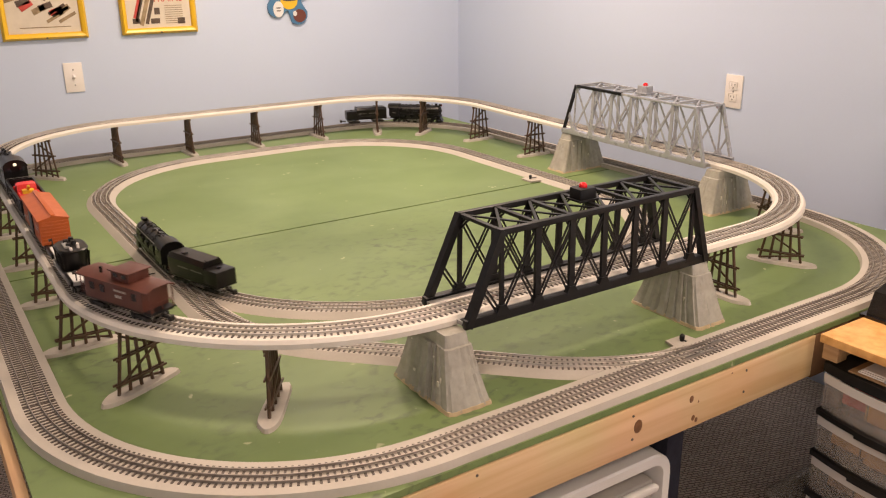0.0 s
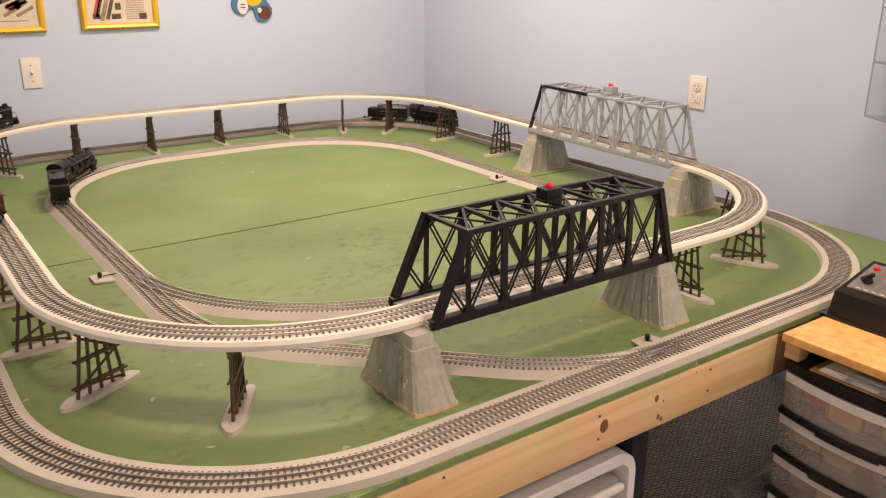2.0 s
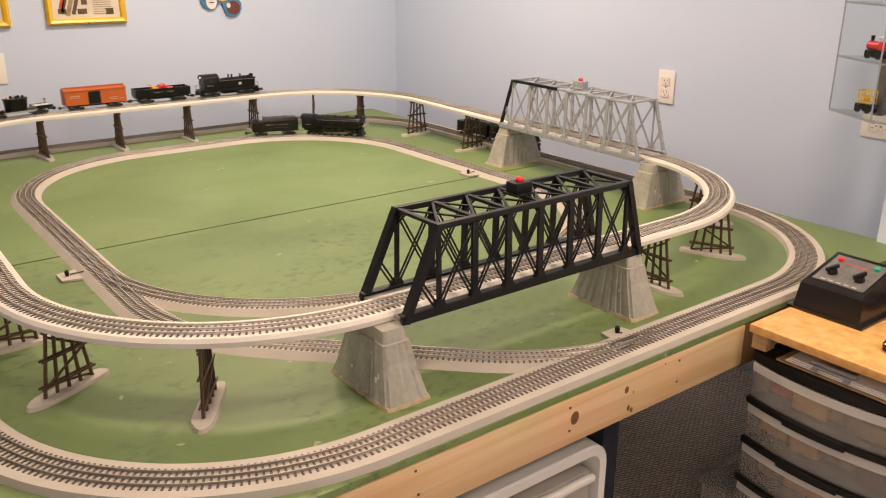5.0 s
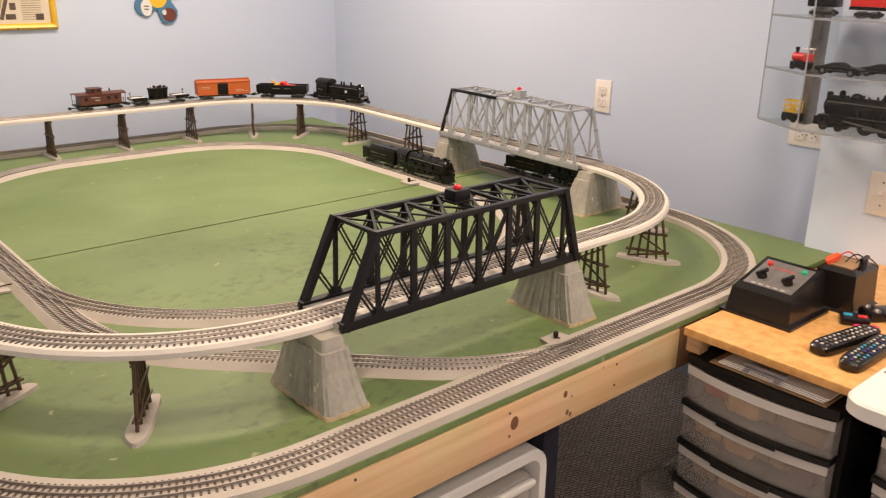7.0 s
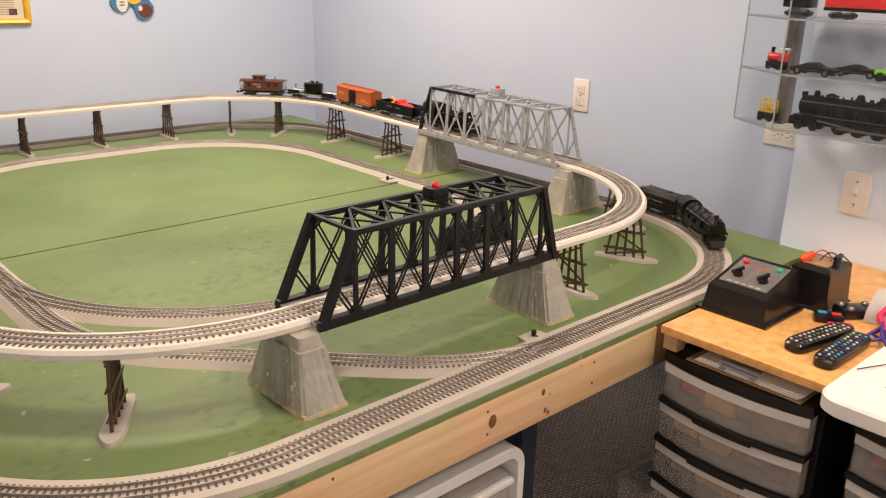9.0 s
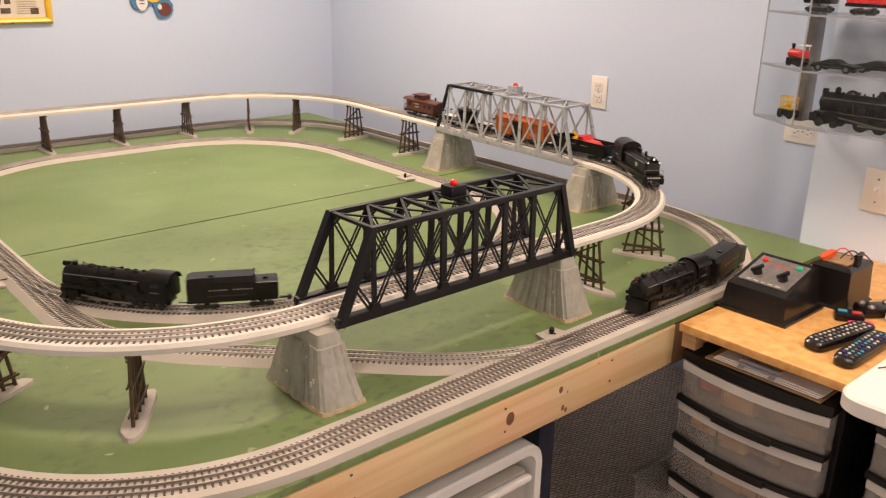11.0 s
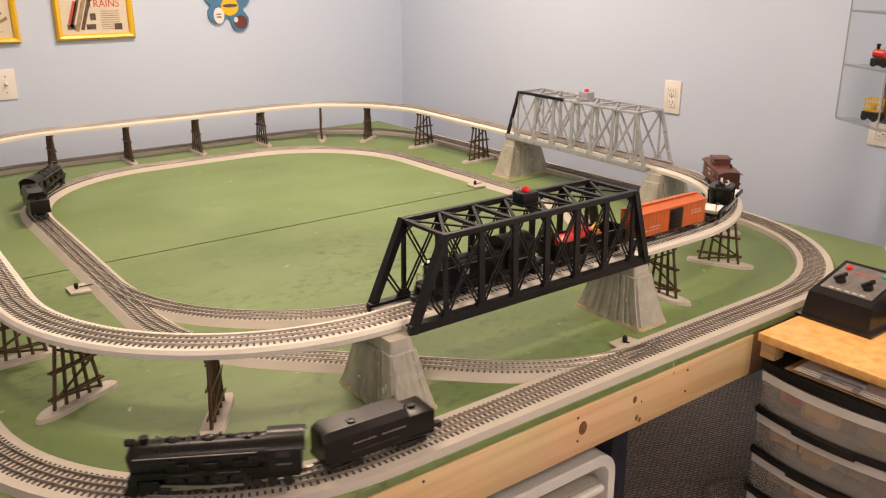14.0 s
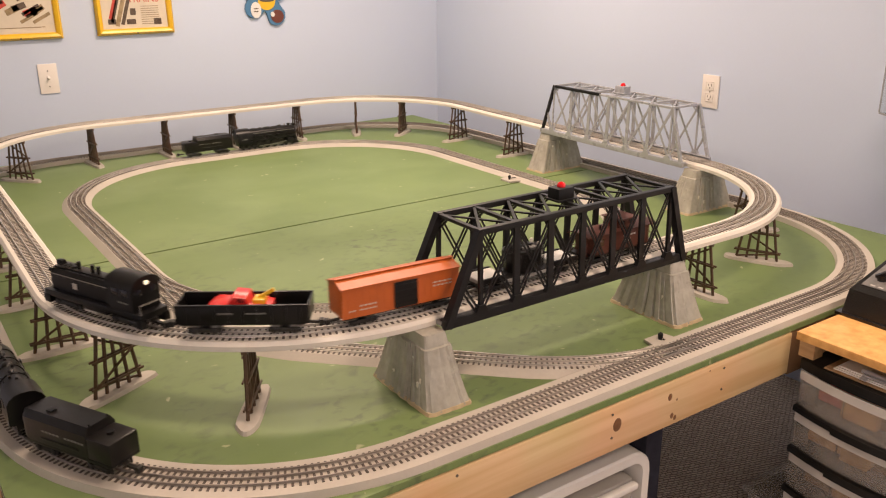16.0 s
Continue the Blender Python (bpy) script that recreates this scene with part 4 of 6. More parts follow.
    part("frame", bm, LOCO, t)
    for i, x in enumerate((0.105, 0.138, 0.171, 0.204)):
        for s in (-1, 1):
            bm = BM()
            rod(bm, (x - L / 2, s * 0.013, 0.0155), (x - L / 2, s * 0.0185, 0.0155), 0.0155, 22)
            rod(bm, (x - L / 2, s * 0.0185, 0.0155), (x - L / 2, s * 0.0205, 0.0155), 0.004, 10)
            part("drive_wheel", bm, DARKSTEEL, t)
    for s in (-1, 1):
        bm = BM()
        bar(bm, (0.100 - L / 2, s * 0.022, 0.0115), (0.209 - L / 2, s * 0.022, 0.0115), 0.002, 0.0045)
        bar(bm, (0.150 - L / 2, s * 0.024, 0.013), (0.236 - L / 2, s * 0.024, 0.021), 0.002, 0.0035)
        part("side_rod", bm, STEEL, t)
        bm = BM()
        box(bm, (0.240 - L / 2, s * 0.0245, 0.024), (0.030, 0.016, 0.018), 0.004)
        part("cylinder", bm, LOCO, t)
        for x in (0.225, 0.255, 0.03, 0.055, 0.08):
            bm = BM()
            rod(bm, (x - L / 2, s * 0.0135, 0.0085), (x - L / 2, s * 0.0175, 0.0085), 0.0085, 16)
            part("small_wheel", bm, DARKSTEEL, t)
    bm = BM()
    prism(bm, [(0.262 - L / 2, -0.028), (0.285 - L / 2, -0.020), (0.285 - L / 2, 0.020), (0.262 - L / 2, 0.028)], 0.006, 0.024, [(0.258 - L / 2, -0.027), (0.272 - L / 2, -0.024), (0.272 - L / 2, 0.024), (0.258 - L / 2, 0.027)])
    box(bm, (0.266 - L / 2, 0, 0.029), (0.016, 0.056, 0.012), 0.002)
    part("pilot", bm, LOCO, t)
    return t


def tender(label):
    t = thing("tender", label, "toy train", group="tenders")
    L = 0.205
    h = L / 2
    bm = BM()
    box(bm, (0, 0, 0.024), (L - 0.006, 0.058, 0.006), 0.001)
    part("underframe", bm, LOCO, t)
    out = [(-0.029, 0.026), (0.029, 0.026), (0.0295, 0.066), (0.022, 0.078), (-0.022, 0.078), (-0.0295, 0.066)]
    bm = BM()
    loft(bm, [[(x, y * k, 0.026 + (z - 0.026) * q) for y, z in out] for x, k, q in ((-h + 0.052, 1, 1), (h - 0.016, 1, 1), (h - 0.004, 0.86, 0.92))])
    body = part("body", bm, LOCO_TOP, t)
    bm = BM()
    box(bm, (-h + 0.028, 0, 0.0445), (0.052, 0.0575, 0.037), 0.003)
    part("water_deck", bm, LOCO_TOP, body)
    bm = BM()
    box(bm, (0.045, 0.010, 0.0795), (0.012, 0.012, 0.003), 0.001)
    part("hatch", bm, LOCO, body)
    bm = BM()
    rod(bm, (-h + 0.03, 0, 0.062), (-h + 0.03, 0, 0.067), 0.006, 12)
    part("hatch", bm, LOCO, body)
    for s in (-1, 1):
        bm = BM()
        rod(bm, (-h + 0.0535, s * 0.018, 0.060), (-h + 0.0535, s * 0.018, 0.082), 0.0014, 6)
        part("grab_iron", bm, LOCO, body)
    for s in (-1, 1):
        print_bars(body, -0.045, 0.000, 0.050, s, 6, 0.0296)
        print_bars(body, 0.010, 0.052, 0.050, s, 5, 0.0296)
        bm = BM()
        box(bm, (0.012, s * 0.0297, 0.036), (0.085, 0.0014, 0.0035), 0.0004)
        part("step_rail", bm, DARKSTEEL, body)
    for x in (-0.062, 0.058):
        bogie(t, x, 0.034, 0.0085)
    coupler(t, -h, -1)
    bm = BM()
    bar(bm, (h - 0.01, 0, 0.016), (h + 0.016, 0, 0.016), 0.008, 0.003)
    part("drawbar", bm, STEEL, t)
    return t


def switcher():
    t = thing("diesel_switcher", "black end-cab toy diesel switcher with three stacks", "toy train")
    L = 0.250
    h = L / 2
    bm = BM()
    box(bm, (0, 0, 0.028), (L - 0.012, 0.058, 0.012), 0.0015)
    for k in (-1, 1):
        for s in (-1, 1):
            box(bm, (k * (h - 0.012), s * 0.024, 0.017), (0.016, 0.012, 0.016), 0.001)
    part("underframe", bm, LOCO, t)
    hood = [(-0.021, 0.034), (0.021, 0.034), (0.021, 0.066), (0.015, 0.073), (-0.015, 0.073), (-0.021, 0.066)]
    bm = BM()
    loft(bm, [[(x, y, z) for y, z in hood] for x in (-0.046, h - 0.020)])
    hood_ob = part("hood", bm, LOCO, t)
    bm = BM()
    box(bm, (h - 0.018, 0, 0.052), (0.006, 0.036, 0.030), 0.002)
    part("grille", bm, DARKSTEEL, hood_ob)
    bm = BM()
    box(bm, (0.035, 0, 0.074), (0.11, 0.020, 0.003), 0.001)
    box(bm, (h - 0.035, 0, 0.075), (0.028, 0.026, 0.004), 0.001)
    part("roof_louvre", bm, LOCO_TOP, hood_ob)
    for x in (0.055, 0.020, 0.006):
        bm = BM()
        rod(bm, (x, 0, 0.072), (x, 0, 0.089), 0.0032, 12, 0.0036)
        part("stack", bm, LOCO, hood_ob)
    bm = BM()
    box(bm, (h - 0.024, 0, 0.079), (0.016, 0.010, 0.012), 0.003)
    lamp = part("headlight", bm, LOCO, hood_ob)
    bm = BM()
    ball(bm, (h - 0.0155, 0, 0.079), 0.0032, 0.4, 1, 1)
    part("lens", bm, LAMP_GLOW, lamp, "lit headlamp lens")
    for s in (-1, 1):
        bm = BM()
        rod(bm, (h - 0.021, s * 0.0165, 0.069), (h - 0.014, s * 0.0165, 0.069), 0.0036, 12)
        marker = part("marker_lamp", bm, LOCO, hood_ob)
        bm = BM()
        ball(bm, (h - 0.014, s * 0.0165, 0.069), 0.0022, 0.4, 1, 1)
        part("lens", bm, LAMP_GLOW, marker, "lit marker lens")
    bm = BM()
    for k in range(5):
        box(bm, (h - 0.0058, -0.016 + 0.008 * k, 0.028), (0.0008, 0.005, 0.0045))
    part("lettering", bm, PRINT, t)
    bm = BM()
    for k in (0.066, 0.086, 0.096):
        box(bm, (k, 0, 0.0755), (0.008, 0.014, 0.006), 0.002)
    part("hatch", bm, LOCO_TOP, hood_ob)
    for s in (-1, 1):
        for k in range(7):
            bm = BM()
            box(bm, (-0.03 + k * 0.02, s * 0.0213, 0.061), (0.010, 0.001, 0.002))
            part("louvre", bm, DARKSTEEL, hood_ob)
    for s in (-1, 1):
        bm = BM()
        box(bm, (0.045, s * 0.0215, 0.050), (0.011, 0.001, 0.011))
        part("herald", bm, PRINT, hood_ob, "small pale square emblem")
        bm = BM()
        rod(bm, (-0.040, s * 0.0235, 0.066), (h - 0.024, s * 0.0235, 0.066), 0.0009, 6)
        part("handrail", bm, STEEL, hood_ob)
    cab_out = [(-0.0285, 0.034), (0.0285, 0.034), (0.0285, 0.074)] + [(0.0285 * math.cos(a), 0.074 + 0.020 * math.sin(a)) for a in [math.pi * i / 12 for i in range(1, 12)]] + [(-0.0285, 0.074)]
    bm = BM()
    loft(bm, [[(x, y, z) for y, z in cab_out] for x in (-h + 0.022, -0.046)])
    cab = part("cab", bm, LOCO, t)
    bm = BM()
    loft(bm, [[(x, y * 1.05, z + 0.002) for y, z in cab_out[2:]] for x in (-h + 0.018, -0.042)])
    part("cab_roof", bm, LOCO_TOP, cab)
    for s in (-1, 1):
        for x in (-h + 0.038, -h + 0.060):
            bm = BM()
            box(bm, (x, s * 0.0288, 0.068), (0.015, 0.0012, 0.014), 0.0004)
            part("window", bm, GLASS_DARK, cab)
        print_bars(cab, -h + 0.032, -h + 0.056, 0.050, s, 4, 0.0290)
    bm = BM()
    for y in (-0.016, 0.016):
        box(bm, (-h + 0.0215, y, 0.070), (0.0012, 0.013, 0.014), 0.0004)
    part("rear_window", bm, GLASS_DARK, cab)
    bm = BM()
    ball(bm, (-h + 0.0175, 0, 0.0835), 0.0042, 0.5, 1, 1)
    part("rear_lamp", bm, LAMP_GLOW, cab, "lit rear lamp")
    for k in (-1, 1):
        bm = BM()
        for s in (-1, 1):
            rod(bm, (k * (h - 0.008), s * 0.026, 0.030), (k * (h - 0.008), s * 0.026, 0.050), 0.0010, 6)
        rod(bm, (k * (h - 0.008), -0.026, 0.050), (k * (h - 0.008), 0.026, 0.050), 0.0010, 6)
        part("end_rail", bm, STEEL, t)
    bm = BM()
    box(bm, (0.0, 0, 0.018), (0.060, 0.046, 0.014), 0.004)
    part("fuel_tank", bm, LOCO, t)
    bm = BM()
    box(bm, (0.01, 0, 0.0105), (0.030, 0.047, 0.004), 0.001)
    part("battery_strip", bm, PRINT, t)
    for x in (-0.072, 0.072):
        bogie(t, x, 0.046, 0.010)
    coupler(t, h - 0.006, 1)
    coupler(t, -h + 0.006, -1)
    return t


def freight_base(t, L, z=0.022):
    bm = BM()
    box(bm, (0, 0, z), (L - 0.008, 0.050, 0.005), 0.001)
    box(bm, (0, 0, z - 0.005), (L * 0.5, 0.012, 0.008), 0.001)
    part("underframe", bm, LOCO, t)
    for x in (-L / 2 + 0.042, L / 2 - 0.042):
        bogie(t, x, 0.034, 0.0085)
    coupler(t, L / 2 - 0.006, 1)
    coupler(t, -L / 2 + 0.006, -1)


def gondola():
    t = thing("gondola_car", "black toy gondola car carrying a red tow truck", "toy train")
    L, w, z0, z1 = 0.215, 0.058, 0.026, 0.056
    freight_base(t, L)
    bm = BM()
    box(bm, (0, 0, z0), (L, w, 0.003))
    for s in (-1, 1):
        box(bm, (0, s * w / 2, (z0 + z1) / 2), (L, 0.003, z1 - z0), 0.0006)
        box(bm, (0, s * (w / 2 + 0.001), z1), (L + 0.002, 0.005, 0.003), 0.0006)
        box(bm, (s * L / 2, 0, (z0 + z1) / 2), (0.003, w, z1 - z0), 0.0006)
        for i in range(9):
            box(bm, (-L / 2 + 0.014 + i * (L - 0.028) / 8, s * (w / 2 + 0.0015), (z0 + z1) / 2), (0.004, 0.003, z1 - z0 - 0.002), 0.0006)
    part("body", bm, LOCO, t)
    for s in (-1, 1):
        print_bars(t, -0.040, -0.006, 0.043, s, 5, w / 2 + 0.0034, FAINT, 0.003)
        print_bars(t, 0.014, 0.040, 0.043, s, 4, w / 2 + 0.0034, FAINT, 0.003)
    return t


def tow_truck():
    """Rides in the gondola."""
    t = thing("toy_tow_truck", "bright red plastic toy tow truck with a yellow boom", "toy truck")
    bm = BM()
    side = [(-0.055, 0.008), (0.055, 0.008), (0.055, 0.020), (0.020, 0.022), (0.016, 0.036), (-0.006, 0.038), (-0.016, 0.026), (-0.044, 0.024), (-0.055, 0.016)]
    loft(bm, [[(x * k, y, 0.008 + (z - 0.008) * q) for x, z in side] for y, k, q in ((-0.020, 0.96, 0.90), (-0.014, 1, 1), (0.014, 1, 1), (0.020, 0.96, 0.90))])
    part("body", bm, RED, t)
    bm = BM()
    for s in (-1, 1):
        for x in (-0.034, 0.034):
            ball(bm, (x, s * 0.019, 0.014), 0.012, 1.2, 0.5, 0.9)
    part("fender", bm, RED, t)
    for s in (-1, 1):
        for x in (-0.034, 0.034):
            bm = BM()
            rod(bm, (x, s * 0.014, 0.009), (x, s * 0.0235, 0.009), 0.009, 16)
            part("wheel", bm, PRINT if s < 0 else BLACK, t)
        bm = BM()
        box(bm, (0.006, s * 0.0190, 0.030), (0.012, 0.002, 0.008), 0.0005)
        part("window", bm, GLASS_DARK, t)
    bm = BM()
    bar(bm, (0.022, 0, 0.022), (0.058, 0, 0.040), 0.005, 0.005)
    box(bm, (0.034, 0, 0.024), (0.020, 0.024, 0.008), 0.001)
    part("boom", bm, YELLOW, t)
    return t


def boxcar():
    t = thing("boxcar", "orange toy boxcar with black side doors", "toy train")
    L, w, z0, z1 = 0.232, 0.058, 0.024, 0.084
    freight_base(t, L)
    bm = BM()
    outl = [(-w / 2, z0), (w / 2, z0), (w / 2, z1), (0, z1 + 0.008), (-w / 2, z1)]
    loft(bm, [[(x, y, z) for y, z in outl] for x in (-L / 2, L / 2)])
    body = part("body", bm, ORANGE, t)
    bm = BM()
    for s in (-1, 1):
        loft(bm, [[(x, s * y, z) for y, z in ((0.0, z1 + 0.0075), (w / 2 + 0.0025, z1 - 0.001), (w / 2 + 0.0025, z1 + 0.001), (0.0, z1 + 0.0098))] for x in (-L / 2 - 0.002, L / 2 + 0.002)])
    part("roof", bm, ORANGE, t)
    bm = BM()
    box(bm, (0, 0, z1 + 0.0115), (L + 0.004, 0.010, 0.0018), 0.0004)
    part("roof_walk", bm, ORANGE, t)
    for s in (-1, 1):
        bm = BM()
        box(bm, (-0.006, s * (w / 2 + 0.001), 0.052), (0.046, 0.003, 0.052), 0.0006)
        for i in range(4):
            box(bm, (-0.006, s * (w / 2 + 0.0026), 0.034 + i * 0.012), (0.042, 0.001, 0.006), 0.0003)
        part("door", bm, LOCO, t, "black sliding door")
        for x0, x1, z, n in ((-0.10, -0.06, 0.062, 4), (-0.10, -0.06, 0.055, 5), (0.05, 0.085, 0.046, 4), (0.05, 0.085, 0.038, 4), (0.09, 0.105, 0.038, 2)):
            print_bars(body, x0, x1, z, s, n, w / 2 + 0.0003, PRINT, 0.0028)
        for x in [-L / 2 + 0.004 + i * 0.0135 for i in range(18)]:
            if abs(x + 0.006) > 0.026 and x < L / 2:
                bm = BM()
                box(bm, (x, s * (w / 2 + 0.0002), (z0 + z1) / 2), (0.0012, 0.0008, z1 - z0 - 0.006))
                part("side_rib", bm, ORANGE, body)
        bm = BM()
        for i in range(7):
            box(bm, (s * (L / 2 + 0.0006), 0, z0 + 0.006 + i * 0.008), (0.0022, w - 0.004, 0.0035), 0.0008)
        part("end_rib", bm, ORANGE, body)
    bm = BM()
    for i in range(6):
        rod(bm, (-L / 2 - 0.0025, 0.014, 0.030 + i * 0.009), (-L / 2 - 0.0025, 0.024, 0.030 + i * 0.009), 0.0007, 6)
    part("ladder", bm, ORANGE, t)
    return t


def flatcar():
    t = thing("flatcar", "pale grey toy depressed flatcar with a low middle", "toy train")
    L = 0.235
    freight_base(t, L)
    bm = BM()
    prof = [(-L / 2, 0.030), (-L / 2, 0.024), (-0.060, 0.024), (-0.052, 0.016), (0.052, 0.016), (0.060, 0.024), (L / 2, 0.024), (L / 2, 0.030), (0.062, 0.030), (0.054, 0.022), (-0.054, 0.022), (-0.062, 0.030)]
    loft(bm, [[(x, y, z) for x, z in prof] for y in (-0.028, 0.028)])
    part("deck", bm, GREYDECK, t, "grey goosenecked frame")
    for k in (-1, 1):
        bm = BM()
        box(bm, (k * (L / 2 - 0.029), 0, 0.0312), (0.058, 0.045, 0.002), 0.0006)
        part("end_deck", bm, WHITE, t, "white raised end of the deck")
        for y in (-0.0262, 0.0262):
            bm = BM()
            box(bm, (k * (L / 2 - 0.029), y, 0.0290), (0.062, 0.0050, 0.0095), 0.0008)
            part("side_sill", bm, LOCO, t)
    bm = BM()
    for k in (-1, 1):
        rod(bm, (k * (L / 2 - 0.006), 0.016, 0.030), (k * (L / 2 - 0.006), 0.016, 0.052), 0.0012, 6)
        rod(bm, (k * (L / 2 - 0.006), 0.016, 0.048), (k * (L / 2 - 0.006), 0.022, 0.048), 0.0030, 10)
    part("brake_stand", bm, DARKSTEEL, t)
    return t


def dump_bin():
    """The tall oval load that stands in the flatcar's well."""
    t = thing("transformer_load", "black oval toy transformer load with pale posts", "toy load")

    def oval(rx, ry, z):
        return [((rx - ry) * (1 if math.cos(a) > 0 else -1) + ry * math.cos(a), ry * math.sin(a), z) for a in [2 * math.pi * (i + 0.5) / 28 for i in range(28)]]

    bm = BM()
    loft(bm, [oval(0.036, 0.022, 0.0), oval(0.038, 0.0235, 0.003), oval(0.041, 0.0255, 0.040)])
    part("tank", bm, LOCO, t)
    bm = BM()
    loft(bm, [oval(0.0425, 0.027, 0.040), oval(0.0435, 0.028, 0.0415), oval(0.0435, 0.028, 0.0435), oval(0.041, 0.0255, 0.045)])
    part("rim", bm, LOCO_TOP, t)
    for x in (-0.030, -0.015, 0.0, 0.015, 0.030):
        for s in (-1, 1):
            bm = BM()
            bar(bm, (x * 0.92, s * 0.0232, 0.004), (x, s * 0.0258, 0.038), 0.002, 0.003)
            part("rib", bm, LOCO, t)
    for x, y in ((-0.012, 0.006), (0.002, -0.006), (0.015, 0.006), (0.026, -0.006)):
        bm = BM()
        rod(bm, (x, y, 0.044), (x, y, 0.0525), 0.0055, 12, 0.0045)
        part("knob", bm, COAL, t)
    for x, y, z in ((-0.027, -0.008, 0.055), (-0.034, 0.006, 0.050)):
        bm = BM()
        rod(bm, (x, y, 0.044), (x, y, z), 0.0030, 10)
        part("post", bm, CREAM, t, "pale insulator post")
    bm = BM()
    box(bm, (-0.004, 0.010, 0.0465), (0.030, 0.010, 0.004), 0.001)
    part("plate", bm, GREYDECK, t)
    return t


def caboose():
    t = thing("caboose", "reddish brown toy caboose with a roof cupola", "toy train")
    L, bl, w, z0, z1 = 0.205, 0.165, 0.056, 0.024, 0.068
    freight_base(t, L)
    bm = BM()
    box(bm, (0, 0, z0 + 0.001), (L - 0.002, w, 0.004), 0.0006)
    part("platform", bm, LOCO, t)
    outl = [(-w / 2, z0), (w / 2, z0), (w / 2, z1), (w * 0.3, z1 + 0.006), (-w * 0.3, z1 + 0.006), (-w / 2, z1)]
    bm = BM()
    loft(bm, [[(x, y, z) for y, z in outl] for x in (-bl / 2, bl / 2)])
    body = part("body", bm, BROWN, t)
    bm = BM()
    loft(bm, [[(x, y, z) for y, z in ((-w / 2 - 0.003, z1 - 0.0005), (-w * 0.3, z1 + 0.0055), (w * 0.3, z1 + 0.0055), (w / 2 + 0.003, z1 - 0.0005), (w / 2 + 0.003, z1 + 0.002), (w * 0.3, z1 + 0.008), (-w * 0.3, z1 + 0.008), (-w / 2 - 0.003, z1 + 0.002))] for x in (-L / 2, L / 2)])
    part("roof", bm, BROWN, t)
    cx = -0.018
    bm = BM()
    box(bm, (cx, 0, z1 + 0.015), (0.050, 0.044, 0.018), 0.001)
    cup = part("cupola", bm, BROWN, t)
    bm = BM()
    box(bm, (cx, 0, z1 + 0.0255), (0.058, 0.052, 0.003), 0.001)
    part("cupola_roof", bm, BROWN, cup)
    for s in (-1, 1):
        for x in (cx - 0.012, cx + 0.012):
            bm = BM()
            box(bm, (x, s * 0.0221, z1 + 0.017), (0.012, 0.001, 0.008))
            part("window", bm, GLASS_DARK, cup)
        for x in (-0.060, 0.030, 0.060):
            bm = BM()
            box(bm, (x, s * (w / 2 + 0.0002), 0.052), (0.013, 0.001, 0.015))
            fr = part("window", bm, GLASS_DARK, body)
        print_bars(body, -0.040, -0.004, 0.056, s, 5, w / 2 + 0.0005, PRINT, 0.004)
        print_bars(body, -0.026, -0.006, 0.044, s, 3, w / 2 + 0.0005, PRINT, 0.006)
        bm = BM()
        for k in (-0.020, 0.0, 0.020):
            rod(bm, (s * (L / 2 - 0.003), k, z0), (s * (L / 2 - 0.003), k, z0 + 0.020), 0.0011, 6)
        rod(bm, (s * (L / 2 - 0.003), -0.022, z0 + 0.020), (s * (L / 2 - 0.003), 0.022, z0 + 0.020), 0.0011, 6)
        for k in (-0.024, 0.024):
            rod(bm, (s * (L / 2 - 0.003), k, z0), (s * (L / 2 - 0.003), k, z1), 0.0011, 6)
        part("end_rail", bm, BROWN, t)
    bm = BM()
    rod(bm, (0.050, 0.012, z1 + 0.004), (0.050, 0.012, z1 + 0.020), 0.003, 10)
    part("stovepipe", bm, LOCO, t)
    return t




def resize(t, k):
    """Brings a finished thing to its true size."""
    for me in {o.data for o in t.children_recursive if o.data}:
        me.transform(Matrix.Diagonal((*k, 1)))
    return t


DIESEL = resize(switcher(), (1.07, 1.0, 0.97))
GONDOLA = gondola()
TOW = resize(tow_truck(), (-0.98, -1.1, 1.12))
BOXCAR = resize(boxcar(), (0.96, 1.0, 0.88))
FLAT = flatcar()
BIN = dump_bin()
CABOOSE = resize(caboose(), (0.95, 0.97, 0.89))
ENGINE_IN = resize(steam_loco("black toy steam turbine engine on the inner loop", False), (0.94, 0.92, 0.94))
TENDER_IN = resize(tender("black streamlined tender behind the inner engine"), (0.94, 0.94, 0.94))
ENGINE_OUT = resize(steam_loco("black toy steam turbine engine with a red headlamp", True), (0.90, 0.92, 0.94))
TENDER_OUT = resize(tender("black streamlined tender behind the outer engine"), (0.94, 0.94, 0.94))

# ---- on the back wall ----


